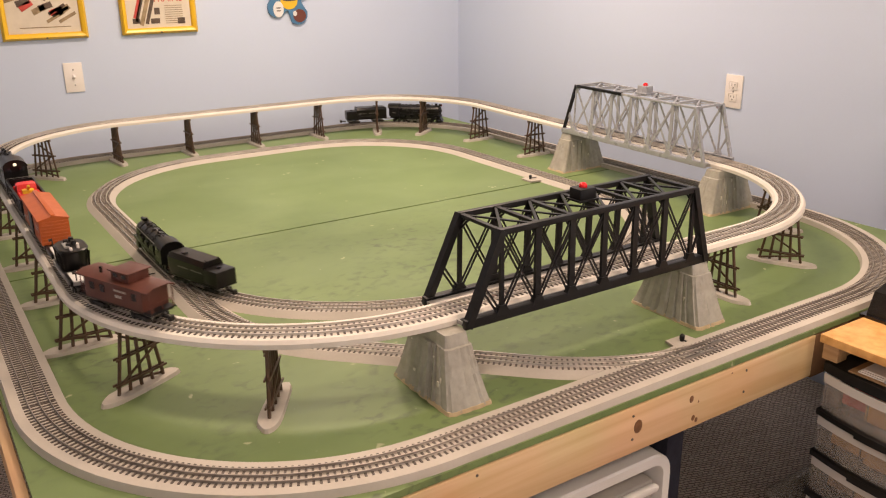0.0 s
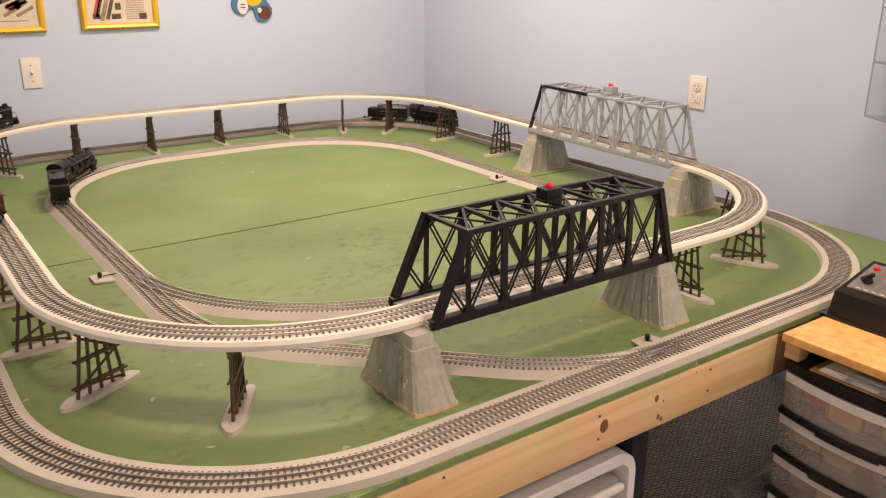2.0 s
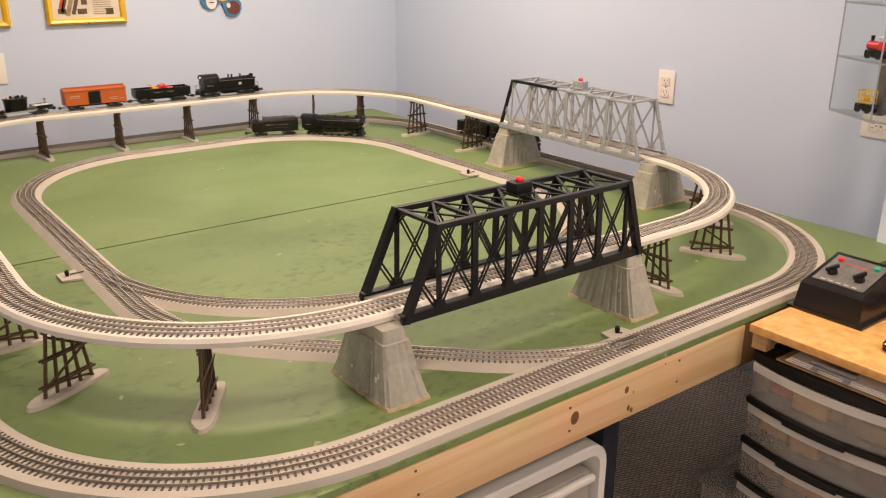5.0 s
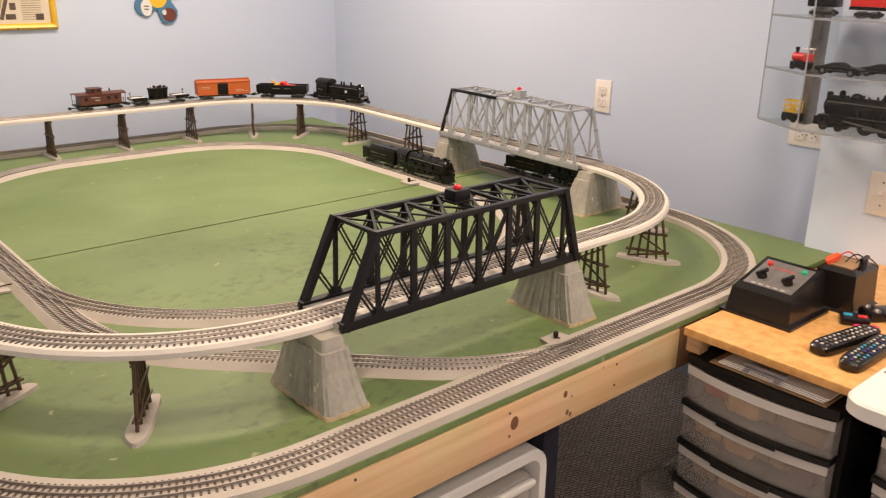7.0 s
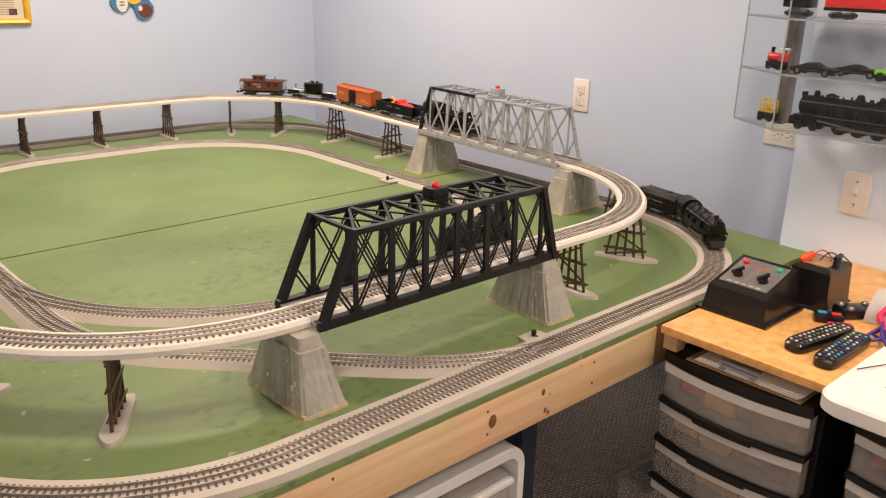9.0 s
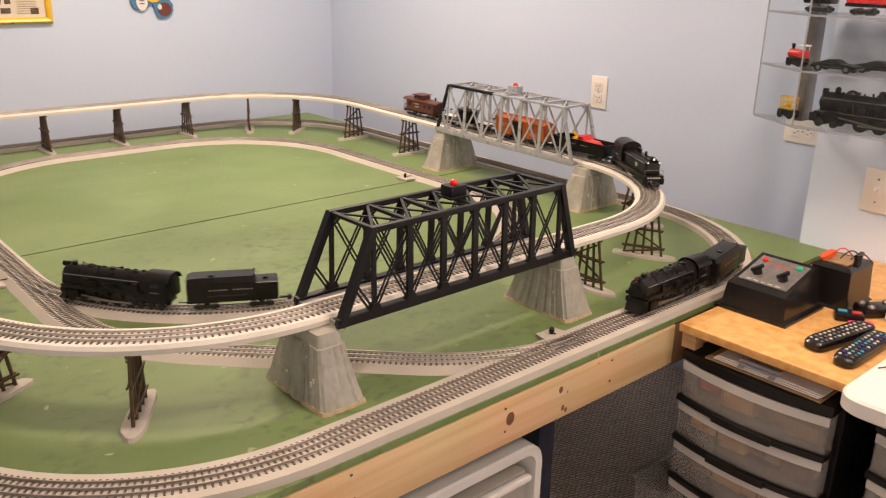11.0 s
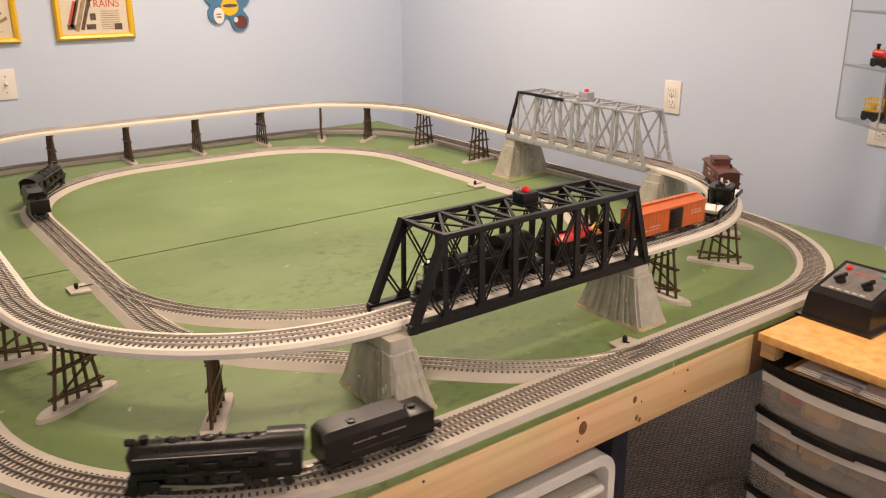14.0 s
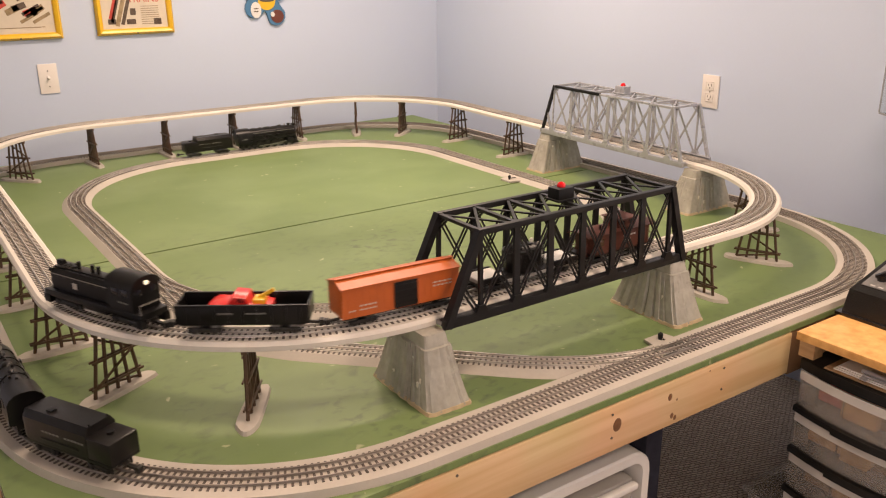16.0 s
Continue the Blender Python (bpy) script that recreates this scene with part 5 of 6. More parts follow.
def picture_frame(label, x0, x1, z0, z1, word):
    """A yellow frame with an aged printed sheet behind it. Local x runs along the wall, z is up, -y is out of the wall."""
    t = thing("picture_frame", label, "picture frame", pose(x0, Y_WALL, z0), group="framed posters")
    w, h, b = x1 - x0, z1 - z0, 0.024
    for a, c in (((0, 0), (w, 0)), ((w, 0), (w, h)), ((w, h), (0, h)), ((0, h), (0, 0))):
        bm = BM()
        d = Vector((c[0] - a[0], 0, c[1] - a[1])).normalized()
        n = Vector((-d.z, 0, d.x))
        rings = []
        for p, s in ((Vector((a[0], 0, a[1])), 1), (Vector((c[0], 0, c[1])), -1)):
            rings.append([p + Vector((0, 0, 0)), p + Vector((0, -0.014, 0)), p + (n + d * s) * (b * 0.35) + Vector((0, -0.022, 0)), p + (n + d * s) * (b * 0.8) + Vector((0, -0.018, 0)), p + (n + d * s) * b + Vector((0, -0.010, 0)), p + (n + d * s) * b])
        loft(bm, rings)
        part("moulding", bm, FRAME_YELLOW, t, smooth=50)
    bm = BM()
    box(bm, (w / 2, -0.005, h / 2), (w - 2 * b + 0.006, 0.006, h - 2 * b + 0.006))
    sheet = part("poster", bm, PAPER, t, "aged advertising sheet with old toy trains")
    bm = BM()
    ball(bm, (w / 2, -0.021, 0.006), 0.004, 1, 0.6, 0.8)
    part("screw", bm, SLOT, t)
    y = -0.0085

    def patch(name, x, z, dx, dz, material, turn=0.0):
        g = BM()
        box(g, (0, 0, 0), (dx, 0.0012, dz), 0.0004)
        g.transform(Matrix.Translation((x, y, z)) @ Matrix.Rotation(radians(turn), 4, "Y"))
        return part(name, g, material, sheet)

    rnd = random.Random(int(x0 * 100))
    if word:
        for x, z, dx, dz, c, a in ((0.085, 0.125, 0.013, 0.16, INK, 18), (0.108, 0.125, 0.016, 0.19, INK_TAN, 18), (0.13, 0.13, 0.014, 0.19, INK, 18), (0.070, 0.105, 0.016, 0.09, INK_RED, 18)):
            patch("drawing", x, z, dx, dz, c, a)
        for x, z, dx, dz in ((0.060, 0.052, 0.030, 0.020), (0.135, 0.05, 0.036, 0.020), (0.145, 0.088, 0.022, 0.026), (0.24, 0.048, 0.030, 0.024)):
            patch("drawing", x, z, dx, dz, INK)
        for i in range(9):
            patch("text_line", 0.212, 0.108 - i * 0.0085 + 0.0, 0.072, 0.0022, INK_TAN)
        cu = bpy.data.curves.new("word", "FONT")
        cu.body, cu.size, cu.extrude = word, 0.042, 0.0006
        tmp = bpy.data.objects.new("word", cu)
        scene.collection.objects.link(tmp)
        me = bpy.data.meshes.new_from_object(tmp.evaluated_get(bpy.context.evaluated_depsgraph_get()))
        bpy.data.objects.remove(tmp)
        me.transform(Matrix.Translation((0.128, y, 0.124)) @ Matrix.Rotation(radians(90), 4, "X") @ Matrix.Diagonal((0.88, 1, 1, 1)))
        me.materials.clear()
        me.materials.append(INK_RED)
        ob = new("printed_word", me)
        ob.parent = sheet
    else:
        for i in range(7):
            patch("drawing", 0.05 + 0.028 * i + rnd.uniform(-0.01, 0.01), 0.105 + rnd.uniform(-0.03, 0.05), 0.05, 0.022, (INK_TAN, INK, INK_RED)[i % 3], rnd.uniform(-35, -15))
        for i in range(5):
            patch("drawing", 0.16 + rnd.uniform(-0.03, 0.09), 0.075 + rnd.uniform(-0.02, 0.12), 0.07, 0.012, (INK, INK_TAN)[i % 2], -28)
        patch("text_line", 0.155, 0.045, 0.18, 0.003, INK_TAN)
    for i in range(8):
        patch("text_line", w / 2, h - 0.06 - i * 0.02, w * 0.6, 0.006, INK_TAN)
    return t


picture_frame("yellow-framed old train advertisement on the wall", 0.365, 0.668, 1.217, 1.63, "")
picture_frame("yellow-framed train poster with a red printed word", 0.797, 1.10, 1.217, 1.63, "TRAINS")


def wall_plaque():
    t = thing("wall_plaque", "blue cut-out wooden plaque with yellow and brown patches", "wall plaque", pose(1.51, Y_WALL, 1.21))
    bm = BM()
    # the outline runs round five overlapping discs: head, body, two arms, feet
    discs = ((0.0, 0.215, 0.080), (0.0, 0.140, 0.066), (-0.052, 0.090, 0.042), (0.046, 0.060, 0.046), (0.066, 0.150, 0.034), (-0.074, 0.160, 0.030))
    out = []
    for i in range(40):
        a = 2 * math.pi * i / 40
        dx, dz = math.cos(a), math.sin(a)
        reach = 0.03
        for x, z, r in discs:
            b = x * dx + (z - 0.135) * dz
            c = x * x + (z - 0.135) ** 2 - r * r
            if b * b - c > 0:
                reach = max(reach, b + math.sqrt(b * b - c))
        out.append((reach * dx, 0.135 + reach * dz))
    low = [bm.verts.new((x, 0, z)) for x, z in out]
    high = [bm.verts.new((x, -0.012, z)) for x, z in out]
    bm.faces.new(low)
    bm.faces.new(high[::-1])
    for i in range(40):
        bm.faces.new((low[i], low[(i + 1) % 40], high[(i + 1) % 40], high[i]))
    part("board", bm, BLUE, t)
    for nm, x, z, sx, sz, c, y in (("patch", 0.006, 0.118, 0.040, 0.038, YELLOW, -0.0135), ("patch", -0.046, 0.082, 0.024, 0.034, WHITE, -0.0140), ("patch", 0.052, 0.052, 0.030, 0.028, BROWN_SHOE, -0.0140), ("patch", 0.008, 0.122, 0.034, 0.007, SLOT, -0.0150), ("patch", 0.030, 0.062, 0.009, 0.011, WHITE, -0.0155), ("patch", -0.046, 0.088, 0.012, 0.0025, INK, -0.0150), ("patch", -0.046, 0.076, 0.012, 0.0025, INK, -0.0150)):
        bm = BM()
        rod(bm, (x, -0.011, z), (x, y, z), 1.0, 28)
        for v in bm.verts:
            v.co.x, v.co.z = x + (v.co.x - x) * sx, z + (v.co.z - z) * sz
        part(nm, bm, c, t)
    return t


wall_plaque()


def cover_plate(name, label, m, kind):
    """An electrical cover plate. Local y is out of the wall."""
    t = thing(name, label, "wall plate", m, group="wall plates")
    bm = BM()
    box(bm, (0, 0.003, 0), (0.070, 0.006, 0.114), 0.0022)
    plate = part("plate", bm, CREAM, t)
    if kind == "switch":
        bm = BM()
        box(bm, (0, 0.0065, 0), (0.010, 0.002, 0.024), 0.0005)
        part("slot", bm, CREAM, plate)
        bm = BM()
        bar(bm, (0, 0.006, 0.0), (0, 0.018, 0.006), 0.007, 0.009)
        part("toggle", bm, CREAM, plate)
        spots = (0.030, -0.030)
    else:
        for z in (0.020, -0.020):
            bm = BM()
            box(bm, (0, 0.0065, z), (0.032, 0.003, 0.027), 0.004)
            sock = part("socket", bm, CREAM, plate)
            for x, zz, h in ((-0.0063, 0.003, 0.008), (0.0063, 0.003, 0.007)):
                bm = BM()
                box(bm, (x, 0.0079, z + zz), (0.0022, 0.0012, h))
                part("slot", bm, SLOT, sock)
            bm = BM()
            rod(bm, (0, 0.0073, z - 0.007), (0, 0.0085, z - 0.007), 0.0024, 10)
            part("slot", bm, SLOT, sock)
        spots = (0.0,)
    for z in spots:
        bm = BM()
        ball(bm, (0, 0.006, z), 0.003, 1, 0.5, 1)
        part("screw", bm, STEEL, plate)
    return t


cover_plate("light_switch", "cream light switch plate with one toggle", pose(0.593, Y_WALL, 1.067, 0, 0, 180), "switch")
cover_plate("power_outlet", "cream double power outlet plate", pose(X_WALL, 1.837, 1.048, 0, 0, 90), "outlet")
cover_plate("light_switch", "cream light switch plate on the jutting wall", pose(2.215, 0.757, 0.948, 0, 0, 90), "switch")
cover_plate("power_outlet", "cream outlet plate low on the blue wall", pose(X_WALL, 1.072, 1.028, 0, 90, 90), "outlet")


# ---- acrylic display case with toys ----
CASE = [(2.12, 1.075), (2.03, 0.92), (2.075, 0.20), (2.20, 0.20), (2.20, 0.955)]
CASE_LEVELS = (1.111, 1.248, 1.381, 1.515)


def display_case():
    t = thing("display_case", "clear acrylic wall case with three shelves of toys", "display case", pose(2.20, 0.6, 1.10))
    o = Vector((2.20, 0.6, 1.10))
    for z in CASE_LEVELS:
        bm = BM()
        prism(bm, [(x - o.x, y - o.y) for x, y in CASE], z - o.z - 0.005, z - o.z)
        ob = part("shelf", bm, ACRYLIC, t)
        ob.visible_shadow = False
        bm = BM()
        for (x0, y0), (x1, y1) in list(zip(CASE, CASE[1:]))[:2]:
            bar(bm, Vector((x0, y0, z - 0.0025)) - o, Vector((x1, y1, z - 0.0025)) - o, 0.002, 0.0052)
        part("shelf_edge", bm, ACRYLIC_EDGE, t)
    for (x0, y0), (x1, y1) in zip(CASE[:2], CASE[1:3]):
        bm = BM()
        z0, z1 = CASE_LEVELS[0] - o.z, CASE_LEVELS[-1] - o.z
        d = (Vector((x1, y1, 0)) - Vector((x0, y0, 0))).normalized()
        n = Vector((-d.y, d.x, 0)) * 0.0015
        a, b = Vector((x0 - o.x, y0 - o.y, 0)), Vector((x1 - o.x, y1 - o.y, 0))
        prism(bm, [tuple((a + n).xy), tuple((b + n).xy), tuple((b - n).xy), tuple((a - n).xy)], z0, z1)
        ob = part("panel", bm, ACRYLIC, t)
        ob.visible_shadow = False
    for x, y in CASE[:2]:
        bm = BM()
        rod(bm, Vector((x, y, CASE_LEVELS[0])) - o, Vector((x, y, CASE_LEVELS[-1])) - o, 0.0022, 8)
        part("upright_edge", bm, ACRYLIC_EDGE, t)
    # added upright that stands in for a dark, shaded band behind the panels
    bm = BM()
    box(bm, Vector((2.168, 0.962, 1.31)) - o, (0.05, 0.022, 0.41), 0.002)
    part("end_post", bm, PANEL, t, "grey strip standing in for the shaded band at the case's end")
    return t


display_case()


def toy_wheels(t, xs, r, w, material):
    for x in xs:
        for s in (-1, 1):
            bm = BM()
            rod(bm, (x, s * (w - 0.004), r), (x, s * (w + 0.002), r), r, 16)
            part("wheel", bm, material, t)


def shelf_engine():
    t = thing("model_locomotive", "large black model steam engine on the case's lowest shelf", "model train", pose(2.105, 0.797, CASE_LEVELS[0], 0, 0, 92))
    bm = BM()
    rod(bm, (-0.23, 0, 0.060), (0.085, 0, 0.060), 0.025, 20)
    rod(bm, (0.085, 0, 0.060), (0.092, 0, 0.060), 0.022, 20, 0.014)
    boiler = part("boiler", bm, LOCO, t)
    for x, r in ((0.055, 0.008), (0.02, 0.011), (-0.05, 0.010), (-0.10, 0.008)):
        bm = BM()
        if r < 0.011:
            rod(bm, (x, 0, 0.078), (x, 0, 0.094), r, 14, r * 0.9)
        ball(bm, (x, 0, 0.085 if r > 0.010 else 0.094), r * (1.3 if r > 0.010 else 0.9), 1, 1, 0.7)
        part("dome", bm, LOCO, boiler)
    rnd = random.Random(11)
    for i in range(16):
        x = -0.19 + i * 0.0165
        bm = BM()
        box(bm, (x, rnd.uniform(-0.012, 0.012), 0.086), (rnd.uniform(0.003, 0.010), 0.006, rnd.uniform(0.003, 0.009)), 0.001)
        part("valve", bm, LOCO_TOP, boiler)
        bm = BM()
        rod(bm, (x, 0.0255, 0.070 + rnd.uniform(-0.006, 0.006)), (x + rnd.uniform(-0.012, 0.012), 0.031, 0.040), 0.0012, 6)
        part("pipe", bm, LOCO_TOP if i % 4 else DARKSTEEL, boiler)
    for x in (0.070, 0.030, -0.015, -0.060, -0.105, -0.150):
        bm = BM()
        rod(bm, (x, 0, 0.060), (x + 0.002, 0, 0.060), 0.0257, 24)
        part("boiler_band", bm, LOCO_TOP, boiler)
    bm = BM()
    box(bm, (0.085, 0, 0.086), (0.012, 0.014, 0.014), 0.003)
    part("headlight", bm, LOCO_TOP, boiler)
    bm = BM()
    box(bm, (-0.06, 0, 0.036), (0.31, 0.060, 0.006), 0.001)
    box(bm, (-0.05, 0, 0.024), (0.26, 0.022, 0.020), 0.002)
    box(bm, (0.098, 0, 0.022), (0.020, 0.050, 0.022), 0.004)
    part("frame", bm, LOCO, t)
    bm = BM()
    rod(bm, (-0.20, -0.028, 0.070), (0.080, -0.026, 0.070), 0.0012, 6)
    rod(bm, (-0.20, 0.028, 0.072), (0.080, 0.026, 0.072), 0.0012, 6)
    part("handrail", bm, STEEL, boiler)
    toy_wheels(t, (-0.155, -0.11, -0.065, -0.02), 0.019, 0.024, DARKSTEEL)
    toy_wheels(t, (0.045, 0.082), 0.011, 0.022, DARKSTEEL)
    for x in (-0.155, -0.11, -0.065, -0.02):
        bm = BM()
        sweep(bm, [(Vector((x, 0.0268, 0.019)), Vector((math.cos(a), 0, math.sin(a)))) for a in [2 * math.pi * i / 24 for i in range(24)]], [(0.0150, 0), (0.0178, 0), (0.0178, 0.0004), (0.0150, 0.0004)])
        for k in range(5):
            a = math.pi * k / 5
            bar(bm, (x - 0.015 * math.cos(a), 0.0265, 0.019 - 0.015 * math.sin(a)), (x + 0.015 * math.cos(a), 0.0265, 0.019 + 0.015 * math.sin(a)), 0.0012, 0.0016, (0, 1, 0))
        part("wheel_spokes", bm, DARKSTEEL, t)
    for s in (-1, 1):
        bm = BM()
        bar(bm, (-0.16, s * 0.029, 0.016), (-0.015, s * 0.029, 0.016), 0.002, 0.005)
        bar(bm, (-0.06, s * 0.031, 0.018), (0.040, s * 0.031, 0.030), 0.002, 0.004)
        part("side_rod", bm, STEEL, t)
        bm = BM()
        box(bm, (0.050, s * 0.027, 0.032), (0.034, 0.014, 0.020), 0.004)
        part("cylinder", bm, LOCO, t)
        for x, z, sx, sz in ((-0.02, 0.052, 0.022, 0.022), (-0.075, 0.050, 0.030, 0.014), (-0.125, 0.054, 0.018, 0.020)):
            bm = BM()
            box(bm, (x, s * 0.027, z), (sx, 0.012, sz), 0.003)
            part("pump", bm, LOCO, t)
        # thin bright bar drawn as the highlight along the running board
        bm = BM()
        bar(bm, (-0.22, s * 0.0305, 0.0395), (0.088, s * 0.0305, 0.0395), 0.0015, 0.0015)
        part("edge_highlight", bm, STEEL, t)
    bm = BM()
    box(bm, (-0.205, 0, 0.066), (0.060, 0.056, 0.056), 0.004)
    part("cab", bm, LOCO, t)
    return t


def model_car(name, label, m, body, length, wheels=STEEL):
    """A low fastback coupe: hull with tucked sills, glasshouse with glass, bumpers, lamps and tyred wheels."""
    t = thing(name, label, "model car", m, group="model cars")
    L, w = length, length * 0.19
    bm = BM()
    side = [(-0.50, 0.10), (-0.48, 0.075), (0.48, 0.075), (0.50, 0.11), (0.49, 0.155), (0.40, 0.175), (0.18, 0.188), (-0.30, 0.192), (-0.46, 0.180), (-0.50, 0.155)]
    loft(bm, [[(x * L * k, y, 0.12 * L + (z - 0.12) * L * q) for x, z in side] for y, k, q in ((-w, 0.95, 0.72), (-w * 0.9, 1, 1), (w * 0.9, 1, 1), (w, 0.95, 0.72))])
    part("body", bm, body, t, smooth=40)
    bm = BM()
    house = [(0.17, 0.183), (0.06, 0.258), (-0.02, 0.272), (-0.14, 0.268), (-0.36, 0.190)]
    loft(bm, [[(x * L, y * (1 if z < 0.2 else 0.74), z * L) for x, z in house] for y in (-w * 0.86, w * 0.86)])
    roof = part("roof", bm, body, t)
    for s in (-1, 1):
        bm = BM()
        loft(bm, [[(x * L, s * (y * w), z * L) for x, z, y in ((0.125, 0.196, 0.86), (0.055, 0.246, 0.69), (-0.13, 0.250, 0.68), (-0.24, 0.200, 0.84))], [(x * L, s * (y * w + 0.0008), z * L) for x, z, y in ((0.125, 0.196, 0.86), (0.055, 0.246, 0.69), (-0.13, 0.250, 0.68), (-0.24, 0.200, 0.84))]])
        part("side_window", bm, GLASS_DARK, roof)
        bm = BM()
        box(bm, (0, s * w * 0.99, 0.118 * L), (0.62 * L, 0.0014, 0.007 * L))
        part("trim_strip", bm, STEEL, t)
        bm = BM()
        box(bm, (s * 0.497 * L, 0, 0.10 * L), (0.012 * L, 1.7 * w, 0.025 * L), 0.0006)
        part("bumper", bm, STEEL, t)
        for x in (-0.31, 0.31):
            bm = BM()
            rod(bm, (x * L, s * (w - 0.005), 0.082 * L), (x * L, s * (w + 0.0008), 0.082 * L), 0.082 * L, 18)
            wheel = part("wheel", bm, BLACK, t)
            bm = BM()
            rod(bm, (x * L, s * w, 0.082 * L), (x * L, s * (w + 0.0016), 0.082 * L), 0.05 * L, 14, 0.044 * L)
            part("hub", bm, wheels, wheel)
    return t


def flatbed_truck():
    t = thing("model_truck", "small lime green model truck with an orange load", "model truck", pose(2.10, 0.665, CASE_LEVELS[1], 0, 0, 90))
    bm = BM()
    box(bm, (0, 0, 0.022), (0.11, 0.034, 0.012), 0.002)
    part("bed", bm, LIME, t)
    bm = BM()
    box(bm, (-0.010, 0, 0.038), (0.075, 0.030, 0.020), 0.004)
    part("load", bm, ORANGE, t)
    toy_wheels(t, (-0.04, 0.015, 0.040), 0.011, 0.017, BLACK)
    return t


def small_engine(label, m, body, cage):
    t = thing("toy_engine", label, "toy engine", m, group="small toy engines")
    bm = BM()
    box(bm, (0, 0, 0.018), (0.060, 0.026, 0.008), 0.001)
    part("frame", bm, LOCO, t)
    toy_wheels(t, (-0.018, 0.018), 0.010, 0.014, BLACK)
    if cage:
        for x in (-0.022, -0.011, 0.0, 0.011, 0.022):
            for s in (-1, 1):
                bm = BM()
                bar(bm, (x, s * 0.012, 0.022), (x, s * 0.012, 0.052), 0.0022, 0.0022)
                part("stake", bm, body, t)
        for z in (0.026, 0.039, 0.052):
            bm = BM()
            box(bm, (0, 0.012, z), (0.048, 0.002, 0.003))
            box(bm, (0, -0.012, z), (0.048, 0.002, 0.003))
            box(bm, (0.024, 0, z), (0.002, 0.026, 0.003))
            part("rail", bm, body, t)
        bm = BM()
        ball(bm, (0, 0, 0.032), 0.008)
        part("load", bm, YELLOW, t)
    else:
        bm = BM()
        rod(bm, (-0.012, 0, 0.034), (0.028, 0, 0.034), 0.012, 16)
        part("boiler", bm, body, t)
        bm = BM()
        box(bm, (-0.020, 0, 0.034), (0.018, 0.026, 0.020), 0.002)
        part("cab", bm, body, t)
        bm = BM()
        for x in (-0.027, -0.013):
            for y in (-0.011, 0.011):
                rod(bm, (x, y, 0.042), (x, y, 0.056), 0.0012, 6)
        box(bm, (-0.020, 0, 0.057), (0.022, 0.030, 0.004), 0.0015)
        part("canopy", bm, PAPER_WHITE, t, "pale canopy on thin posts")
        bm = BM()
        rod(bm, (0.020, 0, 0.044), (0.020, 0, 0.060), 0.004, 12, 0.006)
        part("stack", bm, LOCO, t)
    return t


def red_wagon():
    t = thing("model_freight_car", "bright red model freight car on the upper shelf", "model train", pose(2.11, 0.745, CASE_LEVELS[2], 0, 0, 91))
    bm = BM()
    box(bm, (0, 0, 0.058), (0.235, 0.050, 0.060), 0.002)
    part("body", bm, RED, t)
    print_bars(t, -0.05, 0.02, 0.060, 1, 6, 0.0255, PRINT, 0.006)
    bm = BM()
    box(bm, (0, 0, 0.024), (0.24, 0.044, 0.008), 0.001)
    part("frame", bm, LOCO, t)
    for x in (-0.08, 0.08):
        bogie(t, x, 0.032, 0.009)
    return t


def shelf_tanker():
    t = thing("model_tender", "black model tender standing at the upper shelf's end", "model train", pose(2.11, 0.935, CASE_LEVELS[2], 0, 0, 91))
    bm = BM()
    box(bm, (0, 0, 0.045), (0.07, 0.044, 0.044), 0.004)
    part("body", bm, LOCO, t)
    bogie(t, 0.0, 0.034, 0.009)
    return t


shelf_engine()
model_car("model_car", "black model coupe with silver wheels in the case", pose(2.075, 0.855, CASE_LEVELS[1], 0, 0, -92), LOCO, 0.112)
model_car("model_car", "dark model sedan parked behind the coupe", pose(2.135, 0.775, CASE_LEVELS[1], 0, 0, -88), LOCO, 0.110)
flatbed_truck()
resize(small_engine("small red toy engine on the middle shelf", pose(2.11, 0.972, CASE_LEVELS[1], 0, 0, 75), RED, False), (0.88, 0.88, 0.92))
resize(small_engine("small toy wagon with a yellow cage body", pose(2.13, 0.985, CASE_LEVELS[0], 0, 0, 75), YELLOW, True), (0.85, 0.9, 1.05))
red_wagon()
shelf_tanker()


# ---- side bench: board, controllers and clutter ----
BENCH_Z = 0.765


def side_bench():
    t = thing("side_bench", "rough chipboard bench top beside the train table", "bench", pose(1.46, 0.44, 0))
    bm = BM()
    box(bm, (0.375, 0.190, BENCH_Z - 0.009), (0.755, 0.383, 0.018), 0.002)
    part("top", bm, BOARD, t)
    bm = BM()
    box(bm, (0.026, 0.362, BENCH_Z - 0.038), (0.034, 0.034, 0.036), 0.002)
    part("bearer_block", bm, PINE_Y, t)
    bm = BM()
    box(bm, (0.40, 0.374, BENCH_Z - 0.055), (0.68, 0.018, 0.070), 0.002)
    part("bearer", bm, PINE, t)
    for x in (0.72,):
        bm = BM()
        box(bm, (x, 0.20, (BENCH_Z - 0.018 + FLOOR_Z) / 2), (0.04, 0.36, BENCH_Z - 0.018 - FLOOR_Z), 0.002)
        part("end_panel", bm, BOARD, t)
    return t


side_bench()


